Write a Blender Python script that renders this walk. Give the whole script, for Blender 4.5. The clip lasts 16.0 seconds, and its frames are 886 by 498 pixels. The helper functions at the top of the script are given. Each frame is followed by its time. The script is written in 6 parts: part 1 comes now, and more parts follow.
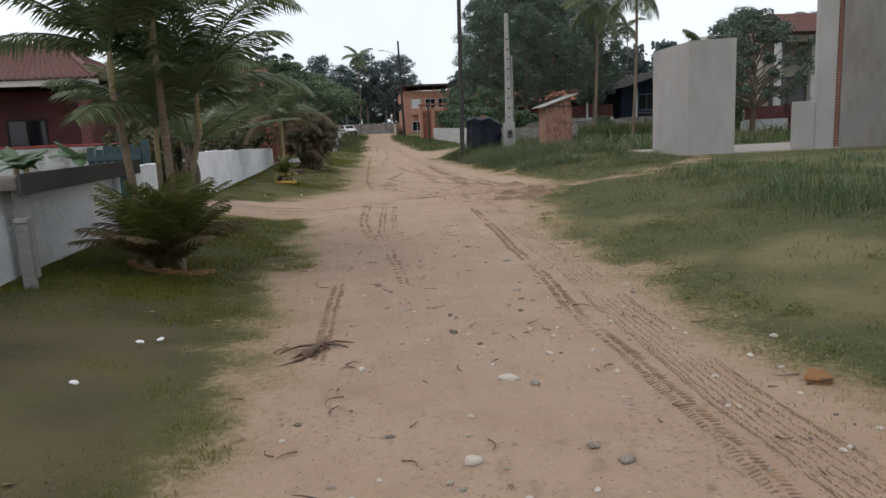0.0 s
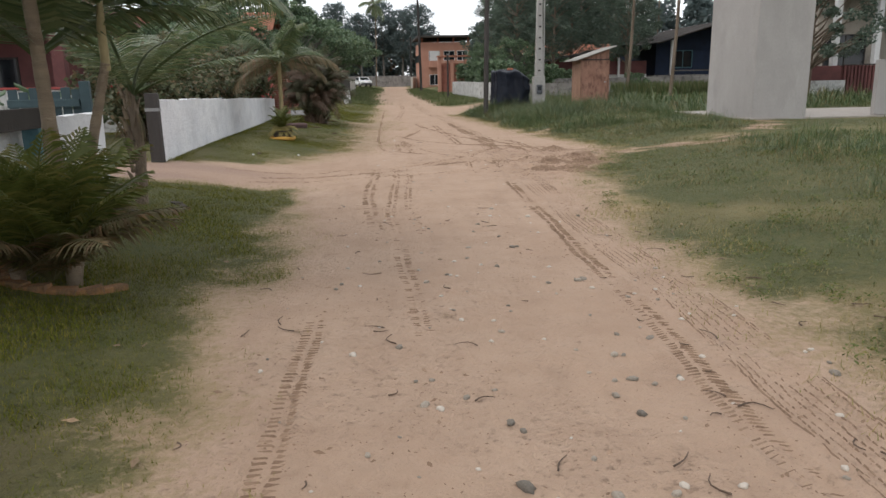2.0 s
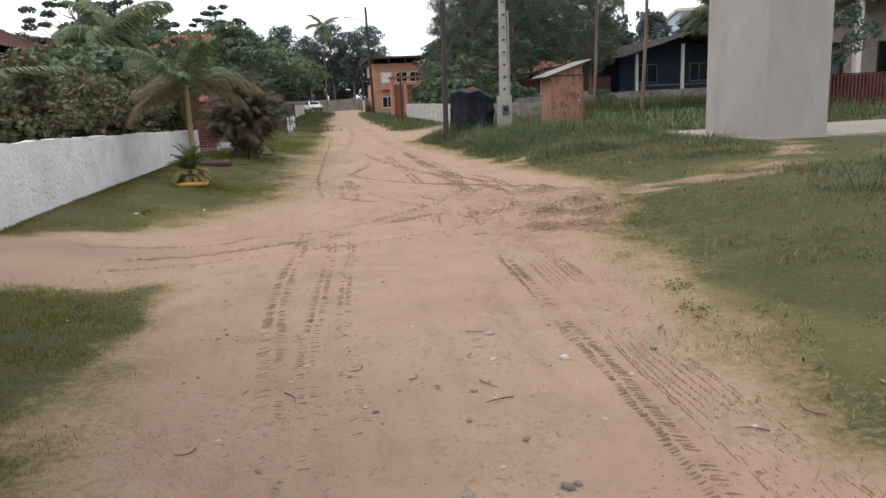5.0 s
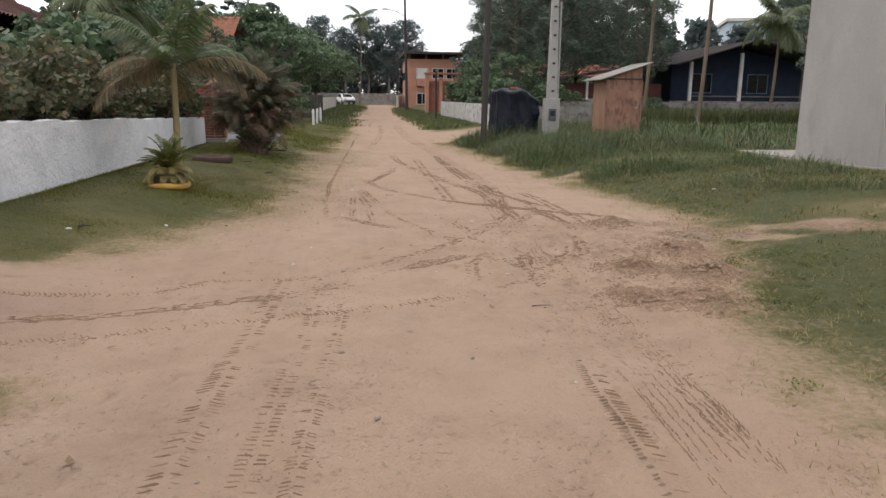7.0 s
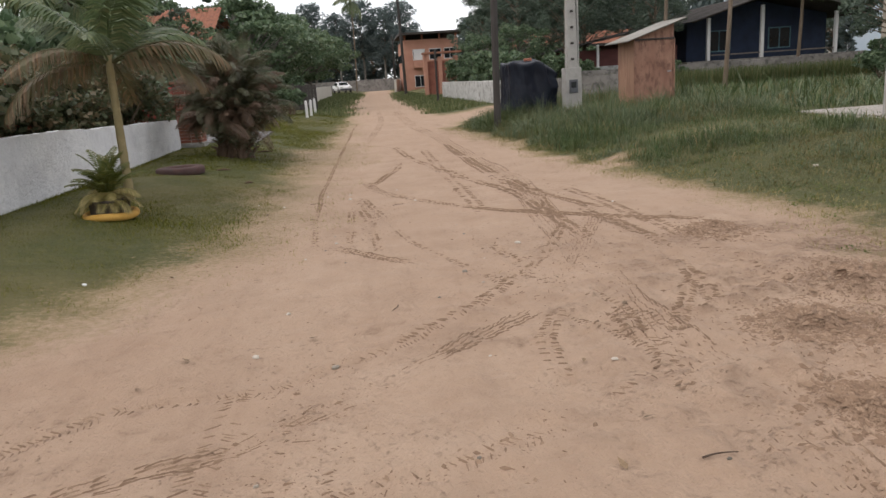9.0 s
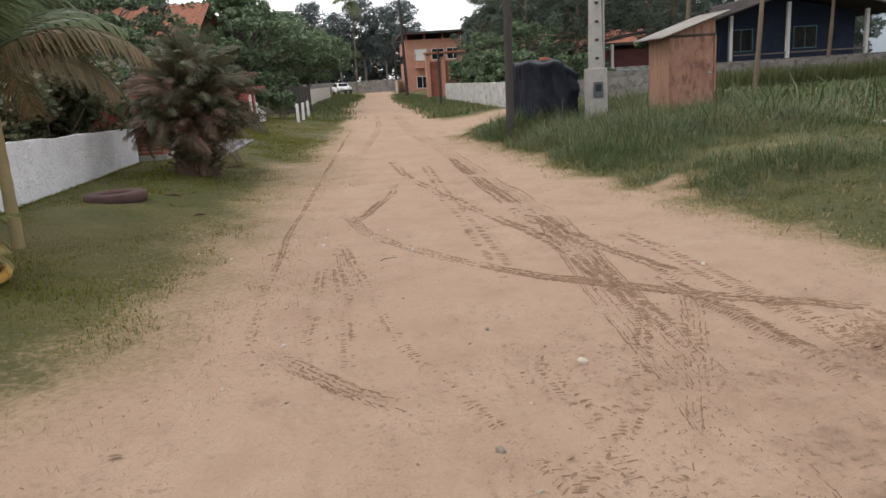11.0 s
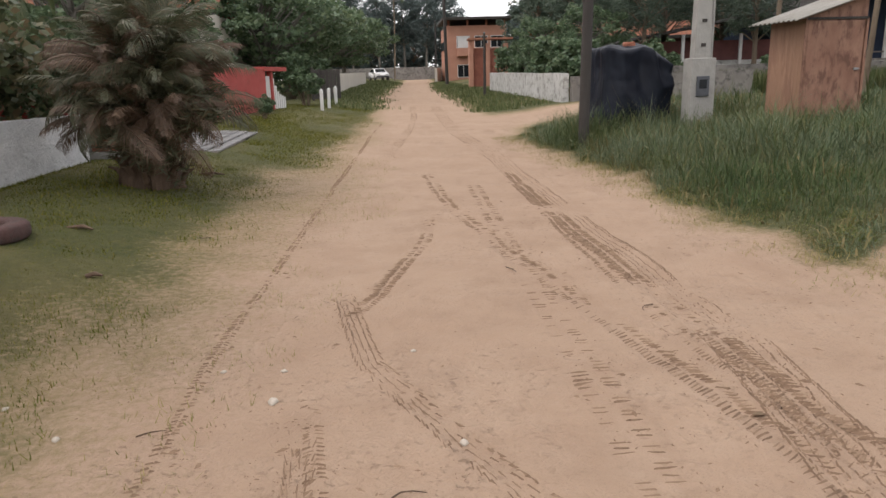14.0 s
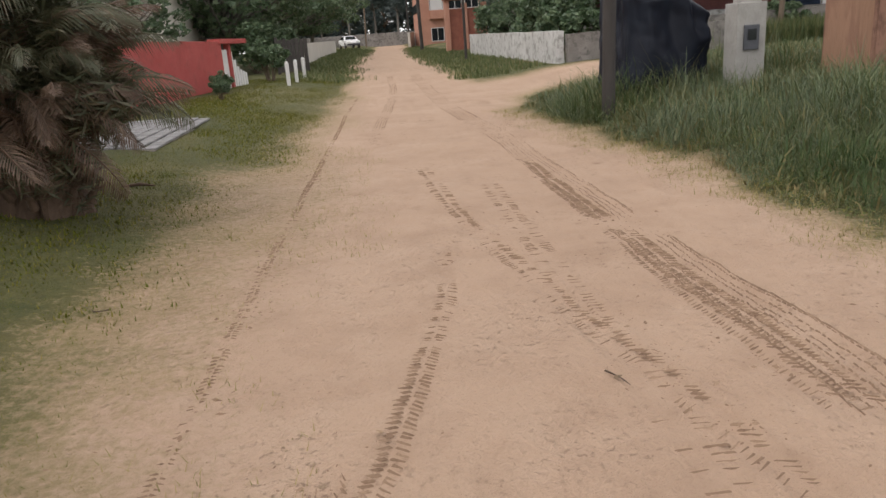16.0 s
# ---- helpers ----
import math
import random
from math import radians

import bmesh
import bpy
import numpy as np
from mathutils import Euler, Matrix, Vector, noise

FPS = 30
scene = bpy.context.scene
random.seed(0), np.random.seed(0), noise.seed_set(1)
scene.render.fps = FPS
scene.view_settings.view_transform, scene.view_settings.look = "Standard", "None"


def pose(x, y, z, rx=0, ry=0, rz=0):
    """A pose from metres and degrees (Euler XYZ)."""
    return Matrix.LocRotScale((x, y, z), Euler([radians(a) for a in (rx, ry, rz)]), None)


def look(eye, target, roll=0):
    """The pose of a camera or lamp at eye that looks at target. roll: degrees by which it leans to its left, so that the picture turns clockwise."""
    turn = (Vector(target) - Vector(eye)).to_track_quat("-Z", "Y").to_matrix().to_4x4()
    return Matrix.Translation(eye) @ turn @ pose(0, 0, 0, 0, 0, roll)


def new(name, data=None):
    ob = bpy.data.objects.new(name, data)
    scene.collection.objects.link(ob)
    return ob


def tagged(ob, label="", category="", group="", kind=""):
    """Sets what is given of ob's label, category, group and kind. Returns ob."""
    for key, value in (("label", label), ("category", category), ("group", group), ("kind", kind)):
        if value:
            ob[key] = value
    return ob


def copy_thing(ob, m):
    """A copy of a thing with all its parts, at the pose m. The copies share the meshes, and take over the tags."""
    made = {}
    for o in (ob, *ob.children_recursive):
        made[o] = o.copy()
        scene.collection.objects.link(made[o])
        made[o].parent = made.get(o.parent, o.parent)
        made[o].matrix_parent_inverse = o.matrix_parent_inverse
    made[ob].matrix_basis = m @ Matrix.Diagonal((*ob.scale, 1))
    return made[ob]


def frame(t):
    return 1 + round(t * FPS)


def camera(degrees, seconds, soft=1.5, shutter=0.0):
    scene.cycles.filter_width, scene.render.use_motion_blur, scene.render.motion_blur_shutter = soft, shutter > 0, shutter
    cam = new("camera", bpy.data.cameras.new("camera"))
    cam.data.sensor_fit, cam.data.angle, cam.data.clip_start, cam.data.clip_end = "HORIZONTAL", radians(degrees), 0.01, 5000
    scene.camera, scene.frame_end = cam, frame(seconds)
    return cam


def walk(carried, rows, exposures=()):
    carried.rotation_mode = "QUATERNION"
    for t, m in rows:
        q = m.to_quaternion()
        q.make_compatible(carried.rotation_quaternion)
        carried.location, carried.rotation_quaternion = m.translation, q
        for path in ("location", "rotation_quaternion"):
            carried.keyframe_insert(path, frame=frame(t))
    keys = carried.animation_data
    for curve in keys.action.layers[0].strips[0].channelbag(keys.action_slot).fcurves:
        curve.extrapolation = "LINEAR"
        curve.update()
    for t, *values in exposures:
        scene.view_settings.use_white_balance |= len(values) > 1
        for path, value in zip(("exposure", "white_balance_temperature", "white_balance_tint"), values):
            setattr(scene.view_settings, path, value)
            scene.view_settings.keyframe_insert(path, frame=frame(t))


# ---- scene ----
cam = camera(64.5, 16.0)
PATH = [
    (0, (-0.242, -0.026, 1.506), (0.002, 1.93, 1.169), -2.6),
    (0.5, (-0.173, 0.666, 1.493), (0.04, 2.619, 1.118), -3.5),
    (1, (-0.244, 1.342, 1.511), (-0.078, 3.305, 1.163), -3.8),
    (1.5, (-0.143, 2.103, 1.463), (0.099, 4.044, 1.049), -3.8),
    (2, (-0.079, 2.788, 1.425), (0.123, 4.724, 0.968), -1.1),
    (2.5, (-0.005, 3.406, 1.457), (0.277, 5.327, 0.974), -4.8),
    (3, (0.075, 4.045, 1.478), (0.35, 5.97, 1.008), -2.7),
    (3.5, (0.152, 4.639, 1.439), (0.353, 6.584, 1.018), -2.7),
    (4, (0.207, 5.237, 1.482), (0.509, 7.169, 1.059), -3.2),
    (6.5, (0.61, 8.507, 1.451), (0.919, 10.447, 1.08), -1.8),
    (7, (0.68, 9.217, 1.469), (0.927, 11.16, 1.063), 0.5),
    (7.5, (0.673, 9.818, 1.483), (0.92, 11.746, 1.011), -2.8),
    (8, (0.74, 10.454, 1.493), (0.856, 12.414, 1.112), -1.6),
    (8.5, (0.738, 11.152, 1.488), (0.964, 13.085, 1.025), -3.5),
    (9, (0.782, 11.794, 1.437), (1.0, 13.729, 0.982), -3.9),
    (11.5, (1.089, 15.108, 1.484), (1.298, 17.046, 1.032), -3.6),
    (12, (1.104, 15.764, 1.477), (1.258, 17.702, 1.008), -4.5),
    (12.5, (1.173, 16.367, 1.486), (1.48, 18.308, 1.114), -2.6),
    (13, (1.206, 17.047, 1.438), (1.383, 18.982, 0.964), -0.6),
    (13.5, (1.197, 17.661, 1.449), (1.406, 19.577, 0.917), -4.2),
    (14, (1.257, 18.335, 1.448), (1.381, 20.273, 0.972), -1.6),
    (14.5, (1.24, 18.98, 1.429), (1.358, 20.933, 1.015), -4.8),
    (15, (1.18, 19.517, 1.455), (1.363, 21.454, 0.992), -4.4),
    (15.5, (1.153, 20.158, 1.447), (1.299, 22.096, 0.977), -0.1),
    (16, (1.158, 20.78, 1.448), (1.328, 22.689, 0.878), -4.3),
]
walk(cam, [(r[0], look(*r[1:])) for r in PATH], [(0.0, -0.42, 6250, 10), (1.0, -0.14, 6300, 10), (2.0, -0.08, 6450, 11), (4.0, 0.05, 6500, 12), (7.0, -0.08, 6600, 13), (9.0, -0.05, 6650, 13), (12.0, 0.08, 6700, 14), (16.0, 0.1, 6800, 14)])

# ---------------------------------------------------------------- world and light
world = bpy.data.worlds.new("overcast_sky")
scene.world = world
world.use_nodes = True
wn, wl = world.node_tree.nodes, world.node_tree.links
wn.clear()
sky = wn.new("ShaderNodeTexSky")
sky.sky_type, sky.sun_disc = "NISHITA", False
sky.sun_elevation, sky.sun_rotation = radians(52), radians(-60)
sky.dust_density, sky.air_density = 3.0, 1.0
cloud = wn.new("ShaderNodeTexNoise")
cloud.inputs["Scale"].default_value, cloud.inputs["Detail"].default_value = 2.2, 5
cramp = wn.new("ShaderNodeValToRGB")
cramp.color_ramp.elements[0].position, cramp.color_ramp.elements[0].color = 0.3, (13.5, 14.2, 15.0, 1)
cramp.color_ramp.elements[1].position, cramp.color_ramp.elements[1].color = 0.65, (17.0, 17.0, 17.0, 1)
wmix = wn.new("ShaderNodeMixRGB")
wmix.inputs[0].default_value = 0.72
wbg, wout = wn.new("ShaderNodeBackground"), wn.new("ShaderNodeOutputWorld")
wbg.inputs[1].default_value = 0.11
wl.new(cloud.outputs["Fac"], cramp.inputs[0])
wl.new(sky.outputs[0], wmix.inputs[1])
wl.new(cramp.outputs[0], wmix.inputs[2])
wl.new(wmix.outputs[0], wbg.inputs[0])
wl.new(wbg.outputs[0], wout.inputs[0])

sun_data = bpy.data.lights.new("sun", "SUN")
sun_data.energy, sun_data.angle, sun_data.color = 0.9, radians(20), (1.0, 0.95, 0.88)
sun = new("sun", sun_data)
sun.matrix_world = look((-30, -20, 50), (0, 0, 0))


# ---------------------------------------------------------------- materials
def nodes_of(name):
    m = bpy.data.materials.new(name)
    m.use_nodes = True
    n, l = m.node_tree.nodes, m.node_tree.links
    return m, n, l, n["Principled BSDF"]


def mix_node(n, l, fac, a, b, blend="MIX"):
    """Mixes two colours or sockets by a socket or number; returns the colour socket."""
    k = n.new("ShaderNodeMixRGB")
    k.blend_type = blend
    for slot, v in ((0, fac), (1, a), (2, b)):
        if isinstance(v, bpy.types.NodeSocket):
            l.new(v, k.inputs[slot])
        elif slot == 0:
            k.inputs[0].default_value = v
        else:
            k.inputs[slot].default_value = (*v, 1)
    return k.outputs[0]


def noise_socket(n, l, co, scale, detail=4, rough=0.6, lo=0.35, hi=0.65):
    t, r = n.new("ShaderNodeTexNoise"), n.new("ShaderNodeMapRange")
    t.inputs["Scale"].default_value, t.inputs["Detail"].default_value = scale, detail
    t.inputs["Roughness"].default_value = rough
    r.inputs[1].default_value, r.inputs[2].default_value = lo, hi
    l.new(co, t.inputs["Vector"])
    l.new(t.outputs["Fac"], r.inputs[0])
    return r.outputs[0]


def bump_to(n, l, b, height, strength, distance=0.02):
    k = n.new("ShaderNodeBump")
    k.inputs["Strength"].default_value, k.inputs["Distance"].default_value = strength, distance
    l.new(height, k.inputs["Height"])
    l.new(k.outputs[0], b.inputs["Normal"])


def plain(name, c1, c2, rough=0.85, scale=1.5, fine=30, bump=0.35, stain=None, stain_amount=0.5, metal=0.0, stretch=(1, 1, 1), vary=0.0):
    """A painted, plastered, wooden or stone surface: two tones in patches, fine grain, optional stains."""
    m, n, l, b = nodes_of(name)
    co = n.new("ShaderNodeTexCoord").outputs["Object"]
    mp = n.new("ShaderNodeMapping")
    mp.inputs["Scale"].default_value = stretch
    l.new(co, mp.inputs[0])
    co = mp.outputs[0]
    big, small = noise_socket(n, l, co, scale), noise_socket(n, l, co, fine, 5, 0.7, 0.3, 0.7)
    col = mix_node(n, l, big, c1, c2)
    dark = tuple(v * 0.72 for v in c1)
    half = n.new("ShaderNodeMath")
    half.operation = "MULTIPLY"
    half.inputs[1].default_value = 0.4
    l.new(small, half.inputs[0])
    col = mix_node(n, l, half.outputs[0], col, dark)
    if stain:
        s1 = noise_socket(n, l, co, scale * 2.3, 6, 0.65, 0.5, 0.62)
        sm = n.new("ShaderNodeMath")
        sm.operation = "MULTIPLY"
        sm.inputs[1].default_value = stain_amount
        l.new(s1, sm.inputs[0])
        col = mix_node(n, l, sm.outputs[0], col, stain)
    if vary:
        info, hs = n.new("ShaderNodeObjectInfo"), n.new("ShaderNodeHueSaturation")
        mr = n.new("ShaderNodeMapRange")
        mr.inputs[3].default_value, mr.inputs[4].default_value = 1 - vary, 1 + vary
        l.new(info.outputs["Random"], mr.inputs[0])
        l.new(mr.outputs[0], hs.inputs["Value"])
        l.new(col, hs.inputs["Color"])
        col = hs.outputs[0]
    l.new(col, b.inputs["Base Color"])
    b.inputs["Roughness"].default_value, b.inputs["Metallic"].default_value = rough, metal
    bump_to(n, l, b, small, bump)
    return m


def leafy(name, c1, c2, c3, rough=0.55, through_light=0.3, gloss=0.45):
    """Leaves and blades: each one takes its own tone; some light passes through."""
    m, n, l, b = nodes_of(name)
    rnd = n.new("ShaderNodeNewGeometry").outputs["Random Per Island"]
    ramp = n.new("ShaderNodeValToRGB")
    e = ramp.color_ramp.elements
    e[0].color, e[1].color = (*c1, 1), (*c3, 1)
    mid = e.new(0.6)
    mid.color = (*c2, 1)
    l.new(rnd, ramp.inputs[0])
    l.new(ramp.outputs[0], b.inputs["Base Color"])
    b.inputs["Roughness"].default_value = rough
    b.inputs["Specular IOR Level"].default_value = gloss
    tr, mx, out = n.new("ShaderNodeBsdfTranslucent"), n.new("ShaderNodeMixShader"), n["Material Output"]
    l.new(ramp.outputs[0], tr.inputs[0])
    mx.inputs[0].default_value = through_light
    l.new(b.outputs[0], mx.inputs[1])
    l.new(tr.outputs[0], mx.inputs[2])
    l.new(mx.outputs[0], out.inputs[0])
    return m


def sandy(name, darken=1.0):
    """Loose bits of sand and damp soil, each in its own tone; tread ridges darkened for shade."""
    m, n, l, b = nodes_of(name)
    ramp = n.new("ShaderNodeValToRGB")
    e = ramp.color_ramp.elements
    e[0].color, e[1].color = (0.13 / darken, 0.076 / darken, 0.047 / darken, 1), (0.38 / darken, 0.265 / darken, 0.18 / darken, 1)
    e.new(0.55).color = (0.22 / darken, 0.138 / darken, 0.088 / darken, 1)
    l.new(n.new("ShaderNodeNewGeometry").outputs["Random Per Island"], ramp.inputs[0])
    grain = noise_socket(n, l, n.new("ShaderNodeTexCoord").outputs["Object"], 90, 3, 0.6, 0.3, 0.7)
    l.new(mix_node(n, l, grain, ramp.outputs[0], (0.24 / darken, 0.155 / darken, 0.1 / darken)), b.inputs["Base Color"])
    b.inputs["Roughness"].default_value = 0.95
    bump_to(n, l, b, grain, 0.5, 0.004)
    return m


def ground_material():
    m, n, l, b = nodes_of("sandy_ground")
    co = n.new("ShaderNodeTexCoord").outputs["Object"]

    def attr(name):
        a = n.new("ShaderNodeAttribute")
        a.attribute_name = name
        return a.outputs["Fac"]
    def times(a, k, op="MULTIPLY"):
        q = n.new("ShaderNodeMath")
        q.operation = op
        l.new(a, q.inputs[0])
        if isinstance(k, bpy.types.NodeSocket):
            l.new(k, q.inputs[1])
        else:
            q.inputs[1].default_value = k
        return q.outputs[0]

    patch = noise_socket(n, l, co, 0.55, 5, 0.6, 0.32, 0.68)
    mottled = noise_socket(n, l, co, 4.5, 6, 0.65, 0.35, 0.7)
    grain = noise_socket(n, l, co, 60, 4, 0.7, 0.3, 0.7)
    coarse = noise_socket(n, l, co, 19, 5, 0.7, 0.3, 0.7)
    sand = mix_node(n, l, patch, (0.385, 0.264, 0.183), (0.445, 0.318, 0.227))
    blotch = noise_socket(n, l, co, 1.7, 6, 0.66, 0.46, 0.66)
    sand = mix_node(n, l, times(blotch, 0.55), sand, (0.3, 0.195, 0.13))
    sand = mix_node(n, l, times(mottled, 0.7), sand, (0.4, 0.272, 0.186))

    crumbs = noise_socket(n, l, co, 26, 6, 0.62, 0.585, 0.64)
    where = noise_socket(n, l, co, 1.1, 4, 0.6, 0.42, 0.6)
    fleck = noise_socket(n, l, co, 70, 3, 0.6, 0.62, 0.68)
    crumb = times(times(crumbs, where), 0.4)
    sand = mix_node(n, l, crumb, sand, (0.14, 0.088, 0.055))
    sand = mix_node(n, l, times(fleck, 0.25), sand, (0.16, 0.105, 0.07))
    broken = noise_socket(n, l, co, 13, 7, 0.72, 0.36, 0.6)
    # darker sand: damp soil, plus the shade of pits and ruts put into colour
    sand = mix_node(n, l, times(attr("damp_shade"), broken), sand, (0.16, 0.088, 0.052))
    sand = mix_node(n, l, attr("pink"), sand, (0.30, 0.2, 0.152))
    soil = mix_node(n, l, mottled, (0.066, 0.072, 0.013), (0.108, 0.097, 0.026))
    soil = mix_node(n, l, coarse, soil, (0.042, 0.05, 0.01))
    # brown leaf mould, also carrying the dimness over the near lawn as colour
    soil = mix_node(n, l, times(attr("humus_shade"), 0.85), soil, (0.05, 0.038, 0.014))
    soil = mix_node(n, l, attr("dry"), soil, (0.25, 0.19, 0.085))
    ragged = n.new("ShaderNodeMath")
    ragged.operation = "MULTIPLY_ADD"
    sub = n.new("ShaderNodeMath")
    sub.operation = "SUBTRACT"
    sub.inputs[1].default_value = 0.5
    l.new(coarse, sub.inputs[0])
    l.new(sub.outputs[0], ragged.inputs[0])
    ragged.inputs[1].default_value = 0.55
    l.new(attr("grass"), ragged.inputs[2])
    edge = n.new("ShaderNodeMapRange")
    edge.inputs[1].default_value, edge.inputs[2].default_value = 0.2, 0.8
    l.new(ragged.outputs[0], edge.inputs[0])
    l.new(mix_node(n, l, edge.outputs[0], sand, soil), b.inputs["Base Color"])
    b.inputs["Roughness"].default_value = 0.95
    add = n.new("ShaderNodeMath")
    add.operation = "MULTIPLY_ADD"
    add.inputs[1].default_value = 0.4
    l.new(grain, add.inputs[0])
    l.new(coarse, add.inputs[2])
    lumpy = times(times(broken, attr("damp_shade")), 1.6)
    total = times(times(add.outputs[0], lumpy, "ADD"), times(crumb, 1.6), "ADD")
    bump_to(n, l, b, total, 0.8, 0.022)
    return m


def car_tyre():
    return plain("tyre_rubber", (0.03, 0.028, 0.027), (0.06, 0.052, 0.048), 0.8, 5, 30, 0.4)


M = {
    "tyre": car_tyre(),
    "ground": ground_material(),
    "lawn": leafy("lawn_blades", (0.082, 0.095, 0.014), (0.118, 0.128, 0.02), (0.22, 0.18, 0.045), 0.7, 0.3, 0.05),
    "tall": leafy("tall_grass_blades", (0.066, 0.092, 0.034), (0.108, 0.136, 0.052), (0.2, 0.19, 0.085), 0.6, 0.3, 0.3),
    "tall_blue": leafy("bluish_grass_blades", (0.078, 0.112, 0.058), (0.12, 0.16, 0.085), (0.2, 0.222, 0.125), 0.5, 0.3, 0.4),
    "tall_deep": leafy("deep_green_grass_blades", (0.04, 0.075, 0.026), (0.068, 0.11, 0.038), (0.12, 0.15, 0.06), 0.6, 0.3, 0.25),
    "weed": leafy("weed_leaf", (0.075, 0.105, 0.028), (0.12, 0.145, 0.04), (0.21, 0.19, 0.06), 0.55, 0.3, 0.35),
    "tall_pale": leafy("pale_grass_blades", (0.112, 0.112, 0.044), (0.165, 0.15, 0.06), (0.27, 0.21, 0.1), 0.6, 0.3, 0.3),
    "straw": leafy("dry_grass_blades", (0.17, 0.16, 0.045), (0.26, 0.21, 0.072), (0.34, 0.27, 0.117)),
    "frond": leafy("palm_frond", (0.068, 0.1, 0.044), (0.108, 0.146, 0.064), (0.19, 0.2, 0.095), 0.42, 0.35),
    "frond_old": leafy("old_palm_frond", (0.125, 0.0775, 0.042), (0.1, 0.0938, 0.042), (0.2125, 0.125, 0.066), 0.6),
    "shoot": leafy("young_palm_frond", (0.0528, 0.0748, 0.016), (0.1056, 0.1188, 0.028), (0.176, 0.1584, 0.048), 0.45),
    "shaggy": leafy("shaggy_frond", (0.058, 0.068, 0.036), (0.082, 0.084, 0.046), (0.125, 0.1, 0.06), 0.5, 0.22),
    "shaggy_dry": leafy("dry_shaggy_frond", (0.08, 0.05, 0.034), (0.112, 0.07, 0.046), (0.15, 0.1, 0.065), 0.55, 0.22),
    "leaf": leafy("broad_leaf", (0.07, 0.115, 0.06), (0.105, 0.16, 0.085), (0.18, 0.235, 0.13), 0.45),
    "leaf_dark": leafy("dark_leaf", (0.06, 0.09, 0.066), (0.088, 0.125, 0.09), (0.135, 0.17, 0.12), 0.5),
    # distant leaves: blue-grey of the haze is put into their colour
    "leaf_far_haze": leafy("hazed_far_leaf", (0.085, 0.115, 0.115), (0.11, 0.145, 0.142), (0.15, 0.185, 0.175), 0.6, 0.4, 0.5),
    "leaf_hedge": leafy("hedge_leaf", (0.07, 0.09, 0.045), (0.115, 0.128, 0.066), (0.22, 0.155, 0.09), 0.5),
    "petal": leafy("pink_petal", (0.45, 0.05, 0.07), (0.55, 0.1, 0.1), (0.6, 0.2, 0.12), 0.5),
    "bark": plain("bark", (0.14, 0.105, 0.075), (0.22, 0.17, 0.125), 0.95, 3, 26, 0.8, stretch=(1, 1, 0.3)),
    "palm_bark": plain("palm_bark", (0.17, 0.13, 0.088), (0.26, 0.2, 0.135), 0.9, 3, 20, 0.7, stretch=(0.4, 0.4, 3)),
    "shaft": plain("palm_crownshaft", (0.2, 0.165, 0.075), (0.29, 0.23, 0.11), 0.6, 3, 20, 0.2),
    "pale_bark": plain("pale_bark", (0.1485, 0.1375, 0.121), (0.198, 0.1815, 0.1595), 0.95, 2, 20, 0.5),
    "whitewash": plain("whitewash", (0.6923, 0.7019, 0.7223), (0.8145, 0.8145, 0.8145), 0.9, 0.8, 11, 1.0, stain=(0.45, 0.45, 0.46), stain_amount=0.3, stretch=(1, 1, 1.3)),
    "whitewash_old": plain("old_whitewash", (0.51, 0.51, 0.493), (0.629, 0.629, 0.612), 0.9, 1.4, 16, 0.8, stain=(0.22, 0.21, 0.19), stain_amount=0.75, stretch=(1, 1, 1.2)),
    "render": plain("cement_render", (0.315, 0.298, 0.282), (0.395, 0.376, 0.357), 0.92, 0.7, 40, 0.25, stain=(0.27, 0.255, 0.24), stain_amount=0.5, stretch=(1, 1, 0.45)),
    # stained render, also darker: the side wall's shade is put into its colour
    "render_shaded": plain("shaded_stained_render", (0.2, 0.185, 0.17), (0.27, 0.25, 0.23), 0.92, 0.7, 40, 0.3, stain=(0.15, 0.13, 0.115), stain_amount=0.6, stretch=(1, 1, 0.4)),
    "slab": plain("concrete_slab", (0.29, 0.265, 0.235), (0.36, 0.33, 0.295), 0.92, 1.5, 30, 0.4, stain=(0.24, 0.2, 0.165), stain_amount=0.6),
    "concrete": plain("concrete", (0.306, 0.297, 0.281), (0.374, 0.365, 0.34), 0.9, 2, 36, 0.4, stain=(0.24, 0.23, 0.21), stain_amount=0.4),
    "brick": plain("brick", (0.36, 0.13, 0.08), (0.44, 0.18, 0.115), 0.9, 6, 40, 0.5, vary=0.18),
    "brick_paint": plain("red_brown_brick", (0.27, 0.1, 0.07), (0.36, 0.14, 0.095), 0.9, 3, 30, 0.6),
    "red_paint": plain("red_wall_paint", (0.36, 0.06, 0.055), (0.42, 0.085, 0.075), 0.85, 1.4, 30, 0.3, stain=(0.25, 0.06, 0.05), stain_amount=0.5),
    # maroon taken darker, so the deep porch's shade sits in the colour
    "maroon": plain("maroon_plaster", (0.115, 0.042, 0.04), (0.165, 0.06, 0.055), 0.85, 2, 30, 0.3),
    "orange_paint": plain("orange_paint", (0.43, 0.215, 0.15), (0.5, 0.26, 0.185), 0.85, 1, 20, 0.3),
    "cream": plain("cream_plaster", (0.561, 0.527, 0.468), (0.629, 0.595, 0.535), 0.9, 1, 20, 0.3),
    # navy boards, deepened in colour for the shade round the cottage
    "blue_wall": plain("dark_blue_boards", (0.012, 0.026, 0.06), (0.02, 0.038, 0.085), 0.7, 2, 25, 0.3),
    "terracotta": plain("terracotta_tile", (0.13, 0.062, 0.052), (0.19, 0.085, 0.068), 0.9, 3, 25, 0.5, stain=(0.07, 0.05, 0.045), stain_amount=0.7),
